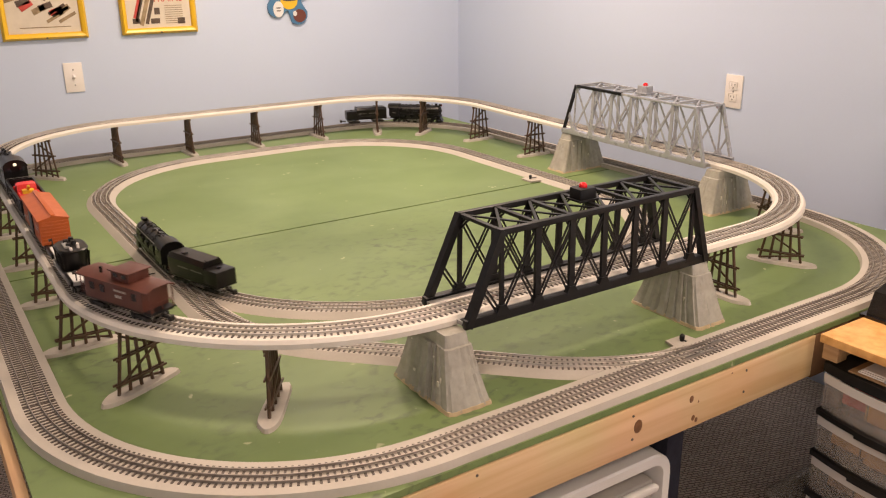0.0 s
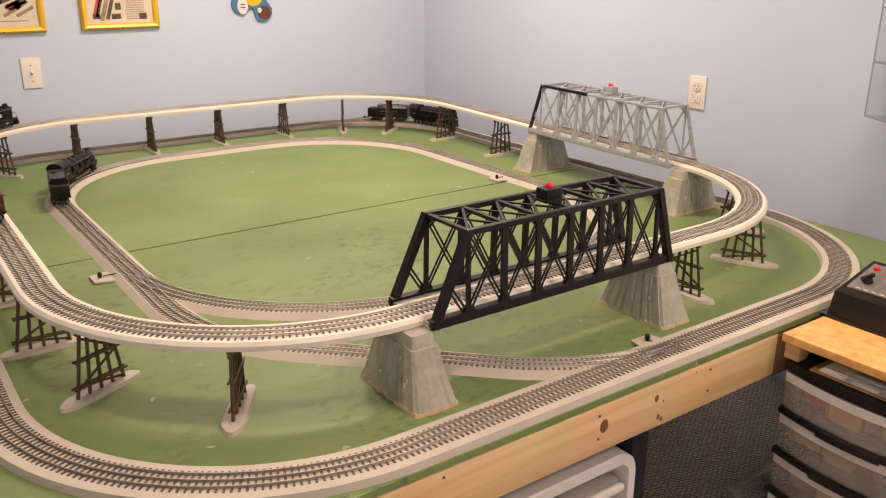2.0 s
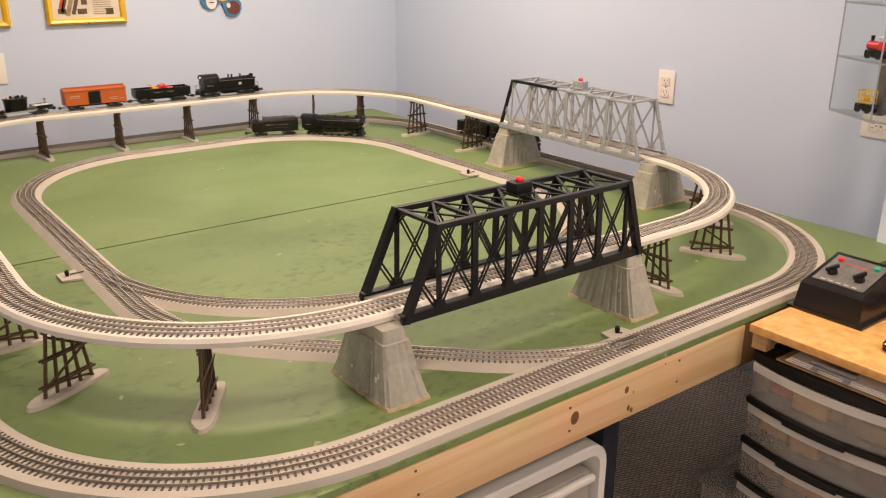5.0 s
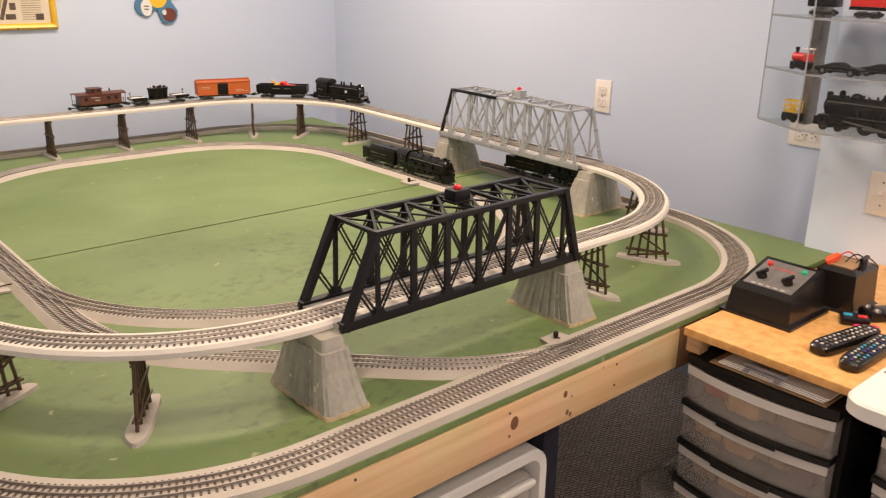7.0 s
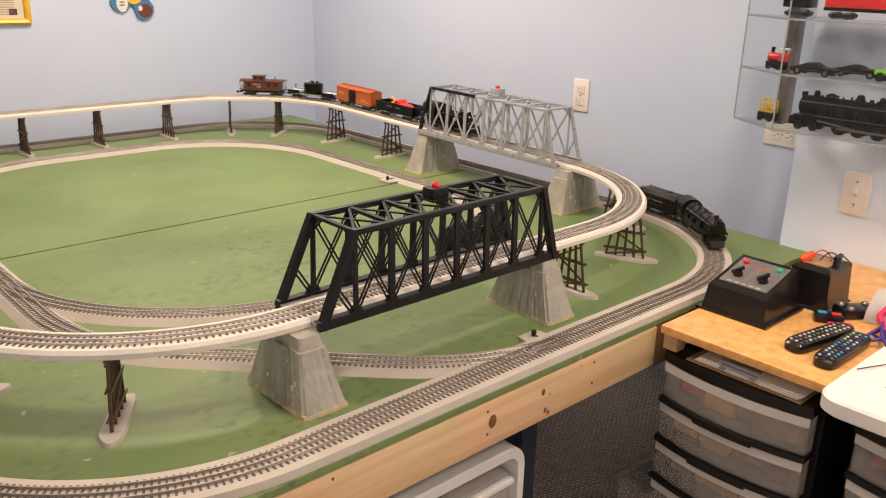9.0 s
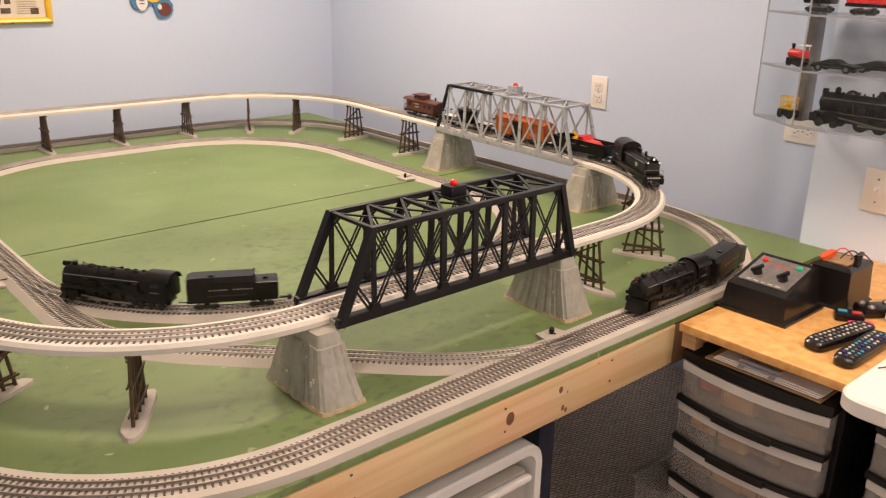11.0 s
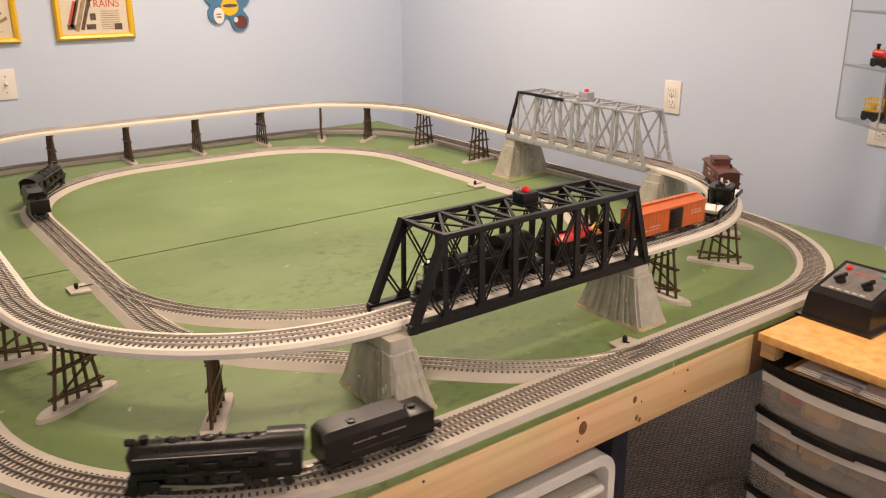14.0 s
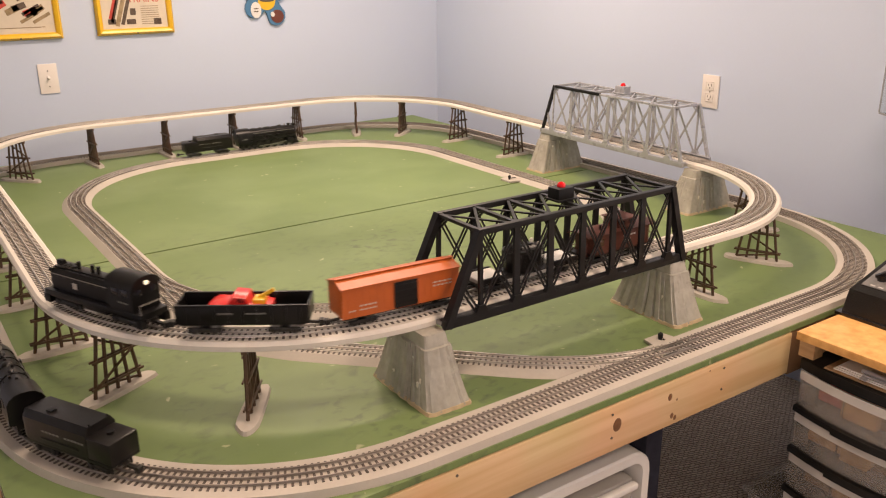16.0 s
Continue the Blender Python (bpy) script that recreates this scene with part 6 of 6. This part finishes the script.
def controller():
    t = thing("train_controller", "black sloped train controller with red and green buttons", "controller", pose(1.615, 0.672, BENCH_Z))
    bm = BM()
    prism(bm, [(-0.010, -0.010), (0.165, -0.010), (0.165, 0.158), (-0.010, 0.158)], 0, 0.006)
    part("base", bm, BAKELITE, t)
    lo, hi = 0.062, 0.098
    bm = BM()
    loft(bm, [[(0.0, y0, 0.006), (0.155, y0, 0.006), (0.150, y1, hi - 0.004), (0.144, y2, hi), (0.014, y2, lo), (0.008, y1, lo - 0.005)] for y0, y1, y2 in ((0.0, 0.005, 0.008), (0.148, 0.143, 0.140))])
    case = part("case", bm, BAKELITE, t, smooth=40)
    slope = math.atan2(hi - lo, 0.130)
    m = Matrix.Translation((0.014, 0.074, lo)) @ Matrix.Rotation(-slope, 4, "Y")
    bm = BM()
    box(bm, (0.068, 0, 0.001), (0.108, 0.112, 0.002), 0.0006, m)
    panel = part("panel", bm, PANEL, case, "grey control panel")
    for y in (0.030, -0.030):
        bm = BM()
        rod(bm, m @ Vector((0.050, y, 0.002)), m @ Vector((0.050, y, 0.014)), 0.011, 20, 0.009)
        bar(bm, m @ Vector((0.036, y + 0.006, 0.015)), m @ Vector((0.064, y - 0.006, 0.015)), 0.006, 0.008)
        part("knob", bm, BAKELITE, panel)
    for y, c, nm in ((0.040, RED, "red push button"), (-0.040, GREEN_BTN, "green push button")):
        bm = BM()
        rod(bm, m @ Vector((0.103, y, 0.002)), m @ Vector((0.103, y, 0.008)), 0.0068, 18, 0.006)
        part("button", bm, c, panel, nm)
    bm = BM()
    for i in range(6):
        box(bm, (0.094, 0.020 - i * 0.008, 0.0024), (0.004, 0.006, 0.0008), 0, m)
    part("lettering", bm, INK_RED, panel)
    bm = BM()
    for i in range(5):
        box(bm, (0.020, 0.034 - i * 0.017, 0.0024), (0.003, 0.010, 0.0008), 0, m)
    part("lettering", bm, PRINT, panel)
    return t


controller()


def transformer():
    t = thing("power_transformer", "black power transformer with wires on its pale top", "transformer", pose(1.80, 0.622, BENCH_Z))
    bm = BM()
    loft(bm, [[(x0, y0, z), (x1, y0, z), (x1, y1, z), (x0, y1, z)] for x0, x1, y0, y1, z in ((-0.006, 0.126, -0.006, 0.102, 0), (0.0, 0.12, 0.0, 0.096, 0.006), (0.004, 0.116, 0.004, 0.092, 0.088), (0.012, 0.108, 0.012, 0.084, 0.096))])
    case = part("case", bm, BAKELITE, t)
    bm = BM()
    box(bm, (0.055, 0.050, 0.098), (0.070, 0.058, 0.004), 0.001)
    part("top_plate", bm, CARD, case, "tan label plate")
    for a, b, c in (((0.020, 0.080, 0.100), (0.038, 0.066, 0.112), ORANGE_RED), ((0.030, 0.082, 0.102), (0.060, 0.072, 0.110), ORANGE_RED)):
        bm = BM()
        bar(bm, a, b, 0.014, 0.010)
        part("clip", bm, c, t, "orange red wire clip")
    bm = BM()
    rod(bm, (0.055, 0.014, 0.096), (0.055, 0.014, 0.116), 0.010, 16, 0.008)
    bar(bm, (0.040, 0.014, 0.117), (0.072, 0.014, 0.119), 0.008, 0.008)
    part("throttle", bm, BAKELITE, t)
    for k, c in enumerate((RED, BLACK, BLACK)):
        bm = BM()
        pts = [Vector((0.040 + 0.012 * k + (0.088 - 0.012 * k) * i / 9, 0.072 - 0.018 * k - 0.003 * i, 0.098 + (0.020 - 0.003 * k) * math.sin(math.pi * min(1, i / 7)))) for i in range(8)] + [Vector((0.130, 0.046 - 0.018 * k, 0.085 - 0.026 * i)) for i in range(4)]
        for p, q in zip(pts, pts[1:]):
            rod(bm, p, q, 0.0016, 6)
        part("wire", bm, c, t)
    return t


transformer()


def remote(label, m, keys):
    t = thing("remote_control", label, "remote control", m, group="remote controls")
    bm = BM()
    out = []
    for i in range(24):
        a = 2 * math.pi * i / 24
        out.append((0.098 * math.copysign(abs(math.cos(a)) ** 0.35, math.cos(a)), 0.0235 * math.copysign(abs(math.sin(a)) ** 0.5, math.sin(a))))
    loft(bm, [[(x * k, y * k, z) for x, y in out] for z, k in ((0, 0.94), (0.004, 1), (0.016, 1), (0.020, 0.95))])
    part("body", bm, BAKELITE, t)
    rnd = random.Random(len(label))
    for i in range(12):
        for j in (-1, 0, 1):
            bm = BM()
            box(bm, (-0.080 + i * 0.0142, j * 0.012, 0.0208), (0.006, 0.005, 0.0022), 0.0005)
            part("key", bm, keys[rnd.randrange(len(keys))], t)
    return t


remote("black remote control with pale keys on the bench", pose(1.640, 0.562, BENCH_Z, 0, 0, -10), [PRINT, PRINT, PANEL])
remote("black remote control with coloured keys on the bench", pose(1.615, 0.505, BENCH_Z, 0, 0, 0), [PURPLE, CYAN, PANEL, PRINT])


def key_fob(label, m, tops):
    t = thing("handheld_controller", label, "controller", m)
    bm = BM()
    box(bm, (0, 0, 0.009), (0.060, 0.042, 0.018), 0.006)
    part("body", bm, BAKELITE, t)
    for x, y, c in tops:
        bm = BM()
        box(bm, (x, y, 0.019), (0.018, 0.012, 0.003), 0.001)
        part("key", bm, c, t)
    return t


key_fob("small black handheld controller with blue and red keys", pose(1.765, 0.600, BENCH_Z, 0, 0, -60), [(-0.014, 0.0, CYAN), (0.014, -0.004, RED)])
bm = BM()
box(bm, (0, 0, 0.007), (0.050, 0.026, 0.013), 0.004)
box(bm, (0.010, 0, 0.0145), (0.020, 0.016, 0.003), 0.001)
single("red_eraser_block", bm, PINK, "small pinkish red plastic block on the bench", "plastic block", pose(1.735, 0.560, BENCH_Z, 0, 0, -55))


def gamepad():
    t = thing("wired_handset", "black wired handset with chrome studs on the bench", "handset", pose(1.845, 0.572, BENCH_Z, 0, 0, -35))
    bm = BM()
    box(bm, (0, 0, 0.011), (0.092, 0.052, 0.022), 0.008)
    part("body", bm, BAKELITE, t)
    for x, y in ((-0.032, 0.014), (-0.026, -0.014), (0.026, 0.014), (0.030, -0.013)):
        bm = BM()
        ball(bm, (x, y, 0.022), 0.008, 1, 1, 0.8)
        part("stud", bm, STEEL, t)
    return t


gamepad()

bm = BM()
va = []
for i in range(9):
    u = i / 8
    va.append([bm.verts.new((0.05 * v * v + 0.018 * math.sin(3.5 * u), 0.03 - 0.15 * u, 0.002 + 0.115 * v * (0.55 + 0.45 * u))) for v in [k / 5 for k in range(6)]])
for a, b in zip(va, va[1:]):
    for k in range(5):
        bm.faces.new((a[k], a[k + 1], b[k + 1], b[k]))
bmesh.ops.solidify(bm, geom=list(bm.faces), thickness=0.0015)
single("paper_sheet", bm, PAPER_WHITE, "curled white paper leaning on the bench", "paper", pose(1.815, 0.515, BENCH_Z + 0.001))


def toy_pistol():
    t = thing("plastic_toy", "hot pink plastic toy handle with a purple cord", "plastic toy", pose(1.765, 0.480, BENCH_Z + 0.004))
    bm = BM()
    for a, b in (((0, 0, 0.012), (0.05, 0.035, 0.020)), ((0.05, 0.035, 0.020), (0.09, 0.02, 0.05)), ((0.09, 0.02, 0.05), (0.05, -0.01, 0.045)), ((0.05, -0.01, 0.045), (0.0, 0.0, 0.012)), ((0.03, -0.03, 0.016), (0.13, -0.02, 0.022))):
        bar(bm, a, b, 0.010, 0.012)
    part("grip", bm, PINK, t)
    bm = BM()
    rnd = random.Random(9)
    p = Vector((-0.03, 0.0, 0.004))
    for i in range(22):
        q = Vector((-0.02 + 0.05 * math.sin(i * 0.9), -0.012 + 0.03 * math.cos(i * 0.7), 0.006 + 0.014 * abs(math.sin(i * 0.5))))
        rod(bm, p, q, 0.0035, 6)
        p = q
    part("cord", bm, PURPLE, t)
    return t


toy_pistol()


def white_desk():
    t = thing("desk", "white laminate desk with a rounded corner", "desk", pose(1.39, 0.46, 0))
    top, r = BENCH_Z + 0.012, 0.045
    bm = BM()
    out = [(0.80, 0.0), (r, 0.0)]
    for i in range(1, 9):
        a = math.pi / 2 + math.pi / 2 * i / 8
        out.append((r + r * math.cos(a), -r + r * math.sin(a)))
    out += [(0.0, -1.2), (0.80, -1.2)]
    out = out[::-1]
    ins = [(x + (0.004 if x < 0.4 else 0), y - (0.004 if y > -0.5 else 0)) for x, y in out]
    loft(bm, [[(x, y, z) for x, y in o] for o, z in ((ins, top - 0.034), (out, top - 0.030), (out, top - 0.005), (ins, top))])
    part("top", bm, LAMINATE, t)
    bm = BM()
    box(bm, (0.74, -0.62, (top - 0.034 + FLOOR_Z) / 2), (0.05, 1.0, top - 0.034 - FLOOR_Z), 0.003)
    part("panel_leg", bm, LAMINATE, t)
    return t


white_desk()
bm = BM()
for k in (-1, 1):
    pts = [Vector((0.020 * math.cos(a) + k * 0.026, 0.017 * math.sin(a), 0.003)) for a in [2 * math.pi * i / 20 for i in range(21)]]
    for p, q in zip(pts, pts[1:]):
        rod(bm, p, q, 0.0012, 5)
rod(bm, (-0.006, 0, 0.003), (0.006, 0, 0.003), 0.0012, 5)
rod(bm, (-0.046, 0, 0.003), (-0.040, 0.09, 0.003), 0.0012, 5)
rod(bm, (0.046, 0, 0.003), (0.036, 0.09, 0.003), 0.0012, 5)
single("eyeglasses", bm, DARKSTEEL, "thin wire-framed eyeglasses lying on the desk", "eyeglasses", pose(1.60, 0.37, BENCH_Z + 0.0125, 0, 0, 60))


def bowed(w, y0, y1, x, bow=0.022, n=12):
    """Points across a bowed front, x metres ahead of its face."""
    return [(-x - bow * (1 - ((2 * y - w) / w) ** 2), y) for y in [y0 + (y1 - y0) * i / n for i in range(n + 1)]]


def bow_strip(bm, w, y0, y1, x_out, x_in, z0, z1):
    front, back = bowed(w, y0, y1, x_out), bowed(w, y0, y1, x_in)
    prism(bm, (front + back[::-1])[::-1], z0, z1)


def drawer_tower(label, m, w, d, z_top, n, step):
    """A plastic drawer tower whose bowed drawers face -x. Local y runs along its front."""
    t = thing("drawer_tower", label, "drawer unit", m, group="drawer towers")
    bm = BM()
    prism(bm, (bowed(w, 0, w, 0.004) + [(d, w), (d, 0)])[::-1], z_top - 0.021, z_top)
    part("top_frame", bm, TOWER, t)
    for y in (0.010, w - 0.010):
        bm = BM()
        box(bm, (d / 2 + 0.03, y, (z_top - 0.030 + FLOOR_Z) / 2), (d - 0.07, 0.014, z_top - 0.030 - FLOOR_Z), 0.002)
        part("side_frame", bm, TOWER, t)
    bm = BM()
    box(bm, (d - 0.012, w / 2, (z_top - 0.030 + FLOOR_Z) / 2), (0.012, w - 0.034, z_top - 0.030 - FLOOR_Z))
    part("back_panel", bm, TOWER, t)
    rnd = random.Random(int(w * 1000) + n)
    for i in range(n):
        z1 = z_top - 0.025 - i * step
        z0 = z1 - step + 0.020
        bm = BM()
        y0, y1, th = 0.004, w - 0.004, 0.003
        outer = bowed(w, y0, y1, 0.0) + [(0.03, y1), (0.03, y1 - 0.016), (d - 0.03, y1 - 0.016), (d - 0.03, y0 + 0.016), (0.03, y0 + 0.016), (0.03, y0)]
        inner = bowed(w, y0 + th, y1 - th, -th) + [(0.03 - th, y1 - th), (0.03 - th, y1 - 0.016 - th), (d - 0.03 - th, y1 - 0.016 - th), (d - 0.03 - th, y0 + 0.016 + th), (0.03 - th, y0 + 0.016 + th), (0.03 - th, y0 + th)]
        loft(bm, [[(x, y, z) for x, y in o[::-1]] for o, z in ((outer, z0 - th), (outer, z1 - 0.002), (inner, z1 - 0.002), (inner, z0))])
        dr = part("drawer", bm, DRAWER, t, "cloudy see-through drawer")
        dr.visible_shadow = False
        bm = BM()
        bow_strip(bm, w, y0, y1, 0.004, 0.0004, z1 - 0.019, z1)
        part("rim", bm, DRAWER_RIM, dr).visible_shadow = False
        for k in (0.34, 0.66):
            bm = BM()
            (xa, ya), _ = bowed(w, w * k, w * k + 0.01, 0.0015)[0], 0
            box(bm, (xa, ya, (z0 + z1 - 0.020) / 2), (0.003, 0.003, z1 - 0.020 - z0), 0.001)
            part("moulded_crease", bm, DRAWER, dr)
        bm = BM()
        bow_strip(bm, w, 0.0, w, 0.009, -0.030, z0 - 0.0165, z0 - 0.0045)
        part("drawer_lip", bm, TOWER, t, "black drawer runner and lip")
        bm = BM()
        bow_strip(bm, w, w * 0.30, w * 0.70, 0.014, 0.0095, z0 - 0.019, z0 - 0.003)
        part("pull", bm, TOWER, t)
        for k in range(4):
            bm = BM()
            box(bm, (0.028 + 0.03 * rnd.random(), 0.06 + k * (w - 0.12) / 3, z0 + (z1 - z0) * 0.28), (0.05, 0.05 + 0.03 * rnd.random(), (z1 - z0) * rnd.uniform(0.3, 0.55)), 0.004)
            part("stored_box", bm, (CARD, BROWN, BOARD, SLOT, INK_RED)[rnd.randrange(5)], dr)
    return t


drawer_tower("black drawer tower with cloudy plastic drawers under the bench", pose(1.482, 0.486, 0), 0.330, 0.40, 0.700, 5, 0.098)
drawer_tower("black drawer tower with cloudy plastic drawers under the desk", pose(1.50, 0.085, 0), 0.330, 0.40, 0.700, 5, 0.098)


def clipboard():
    t = thing("clipboard", "brown clipboard with papers on the drawer tower", "clipboard", pose(1.470, 0.520, 0.7005, 0, 0, 0))
    bm = BM()
    box(bm, (0.11, 0.115, 0.003), (0.22, 0.25, 0.004), 0.001)
    part("board", bm, CARD, t)
    for k in range(3):
        bm = BM()
        box(bm, (0.112 + 0.003 * k, 0.112 - 0.004 * k, 0.006 + 0.0032 * k), (0.21, 0.225, 0.003), 0.0006)
        part("paper", bm, PAPER_WHITE, t)
    bm = BM()
    box(bm, (0.022, 0.125, 0.0175), (0.036, 0.075, 0.003), 0.001)
    rod(bm, (0.014, 0.080, 0.022), (0.014, 0.170, 0.022), 0.0045, 12)
    for y in (0.092, 0.158):
        bar(bm, (-0.006, y, 0.012), (0.024, y, 0.021), 0.012, 0.003)
    part("clip", bm, SILVER, t, "shiny metal clip")
    return t


clipboard()


def storage_bin(label, m, w, d, h):
    t = thing("storage_bin", label, "storage bin", m, group="storage bins")
    bm = BM()
    th = 0.004
    for c, s in (((w / 2, th / 2, h / 2), (w, th, h)), ((w / 2, d - th / 2, h / 2), (w, th, h)), ((th / 2, d / 2, h / 2), (th, d - 2 * th, h)), ((w - th / 2, d / 2, h / 2), (th, d - 2 * th, h)), ((w / 2, d / 2, th / 2 + 0.001), (w - 2 * th, d - 2 * th, th))):
        box(bm, c, s)
    part("tub", bm, DRAWER, t)
    bm = BM()
    box(bm, (w / 2, d / 2, h + 0.006), (w + 0.02, d + 0.02, 0.014), 0.005)
    part("lid", bm, DRAWER, t)
    return t


storage_bin("low cloudy plastic bin on the carpet", pose(1.526, 0.832, FLOOR_Z), 0.25, 0.098, 0.175)


def cart():
    """A white moulded cart under the table: rounded frame, grey trays."""
    t = thing("plastic_cart", "white plastic drawer cart under the train table", "storage cart", pose(0.50, 0.87, FLOOR_Z))
    w, d, h, r = 0.60, 0.34, 0.48, 0.05

    def ring(y, grow):
        pts = []
        for cx, cz, a0 in ((w - r, h - r, 0), (r, h - r, 90), (r, 0.06 + r, 180), (w - r, 0.06 + r, 270)):
            for i in range(7):
                a = radians(a0 + 15 * i)
                pts.append((cx + (r + grow) * math.cos(a), y, cz + (r + grow) * math.sin(a)))
        return pts

    bm = BM()
    loft(bm, [ring(0.0, -0.022), ring(0.0, -0.004), ring(0.004, 0.0), ring(d, 0.0), ring(d, -0.022)], False)
    loft(bm, [ring(0.0, -0.022), ring(d, -0.022)], False)
    part("shell", bm, BINWHITE, t, smooth=40)
    for k in range(2):
        bm = BM()
        z = 0.115 + k * 0.165
        box(bm, (w / 2, d / 2 + 0.006, z + 0.067), (w - 0.055, d - 0.02, 0.135), 0.010)
        tray = part("drawer", bm, BINGREY, t, "greyish cloudy drawer")
        bm = BM()
        box(bm, (w / 2, 0.008, z + 0.122), (w - 0.060, 0.016, 0.014), 0.005)
        part("pull", bm, BINWHITE, tray)
    for x in (0.06, w - 0.06):
        for y in (0.05, d - 0.05):
            bm = BM()
            rod(bm, (x - 0.01, y, 0.028), (x + 0.01, y, 0.028), 0.028, 16)
            box(bm, (x, y, 0.050), (0.014, 0.02, 0.03), 0.002)
            part("caster", bm, TOWER, t)
    return t


cart()

# ---- ties of their own ----
for parent, m in LOOSE_TIES[:900]:
    ob = new("tie", TIE_MESH)
    ob.parent = parent
    ob.matrix_world = m


# ---- motion ----
def glide(knots, t):
    """A smooth run through (seconds, metres)."""
    ts, us = [k[0] for k in knots], [k[1] for k in knots]
    n = len(ts)
    i = max(0, min(n - 2, sum(1 for s in ts if s <= t) - 1))

    def slope(j):
        a, b = max(0, j - 1), min(n - 1, j + 1)
        return (us[b] - us[a]) / (ts[b] - ts[a])

    h = ts[i + 1] - ts[i]
    f = (t - ts[i]) / h
    return (2 * f**3 - 3 * f**2 + 1) * us[i] + (f**3 - 2 * f**2 + f) * h * slope(i) + (3 * f**2 - 2 * f**3) * us[i + 1] + (f**3 - f**2) * h * slope(i + 1)


def ride(loop, z, u, half):
    """The pose of a car whose trucks stand half a wheelbase before and behind u."""
    a, _ = loop.at(u + half)
    b, _ = loop.at(u - half)
    m, d = (a + b) / 2, a - b
    if loop is UPPER:
        lift = (rise(a.y) + rise(b.y)) / 2
        return pose(m.x, m.y, z + lift, 0, -math.degrees(math.atan2(rise(a.y) - rise(b.y), d.length)), math.degrees(math.atan2(d.y, d.x)))
    return pose(m.x, m.y, z, 0, 0, math.degrees(math.atan2(d.y, d.x)))


HIGH_RAIL, LOW_RAIL = DECK_TOP + RAIL_BASE + RAIL_H, BED_TOP + RAIL_BASE + RAIL_H
# the front of each train along its loop
FRONT_HIGH = [(0, 0.985), (1.5, 1.545), (2.0, 1.725), (3.5, 2.24), (4.0, 2.42), (6.5, 3.415), (7.0, 3.61), (8.0, 3.985), (10.5, 5.03), (11.0, 5.222), (12.0, 5.549), (12.5, 5.735), (13.5, 6.143), (14.5, 6.551), (15.0, 6.751), (16.0, 7.143)]
FRONT_INNER = [(0, 0.205), (1.5, 0.92), (2.0, 1.14), (3.5, 1.785), (4.0, 1.985), (6.5, 3.03), (7.0, 3.255), (8.0, 3.679), (10.5, 4.887), (11.0, 5.120), (12.0, 5.507), (12.5, 5.717), (13.5, 6.184), (14.0, 6.424), (14.5, 6.649), (16.0, 7.264)]
FRONT_OUTER = [(0, 3.885), (1.5, 4.075), (3.5, 4.44), (6.5, 5.33), (8.0, 5.835), (10.5, 6.56), (11.0, 6.735), (12.5, 7.333), (13.5, 7.738), (14.0, 7.921), (14.5, 8.08), (15.0, 8.212), (16.0, 8.44)]


def motions():
    steps = [0.25 * i for i in range(65)]
    high = [(DIESEL, 0.134, 0.076, 0), (GONDOLA, 0.413, 0.066, 0), (TOW, 0.405, 0.066, 0.0280), (BOXCAR, 0.671, 0.074, 0), (FLAT, 0.949, 0.075, 0), (BIN, 0.952, 0.075, 0.022), (CABOOSE, 1.190, 0.064, 0)]
    for car, back, half, lift in high:
        walk(car, [(t, ride(UPPER, HIGH_RAIL + lift, glide(FRONT_HIGH, t) - back, half)) for t in steps])
    for engine, wagon, loop, front, back, gap in ((ENGINE_IN, TENDER_IN, INNER, FRONT_INNER, 0.134, 0.246), (ENGINE_OUT, TENDER_OUT, OUTER, FRONT_OUTER, 0.139, 0.237)):
        walk(engine, [(t, ride(loop, LOW_RAIL, glide(front, t) - back, 0.068)) for t in steps])
        walk(wagon, [(t, ride(loop, LOW_RAIL, glide(front, t) - back - gap, 0.056)) for t in steps])


motions()
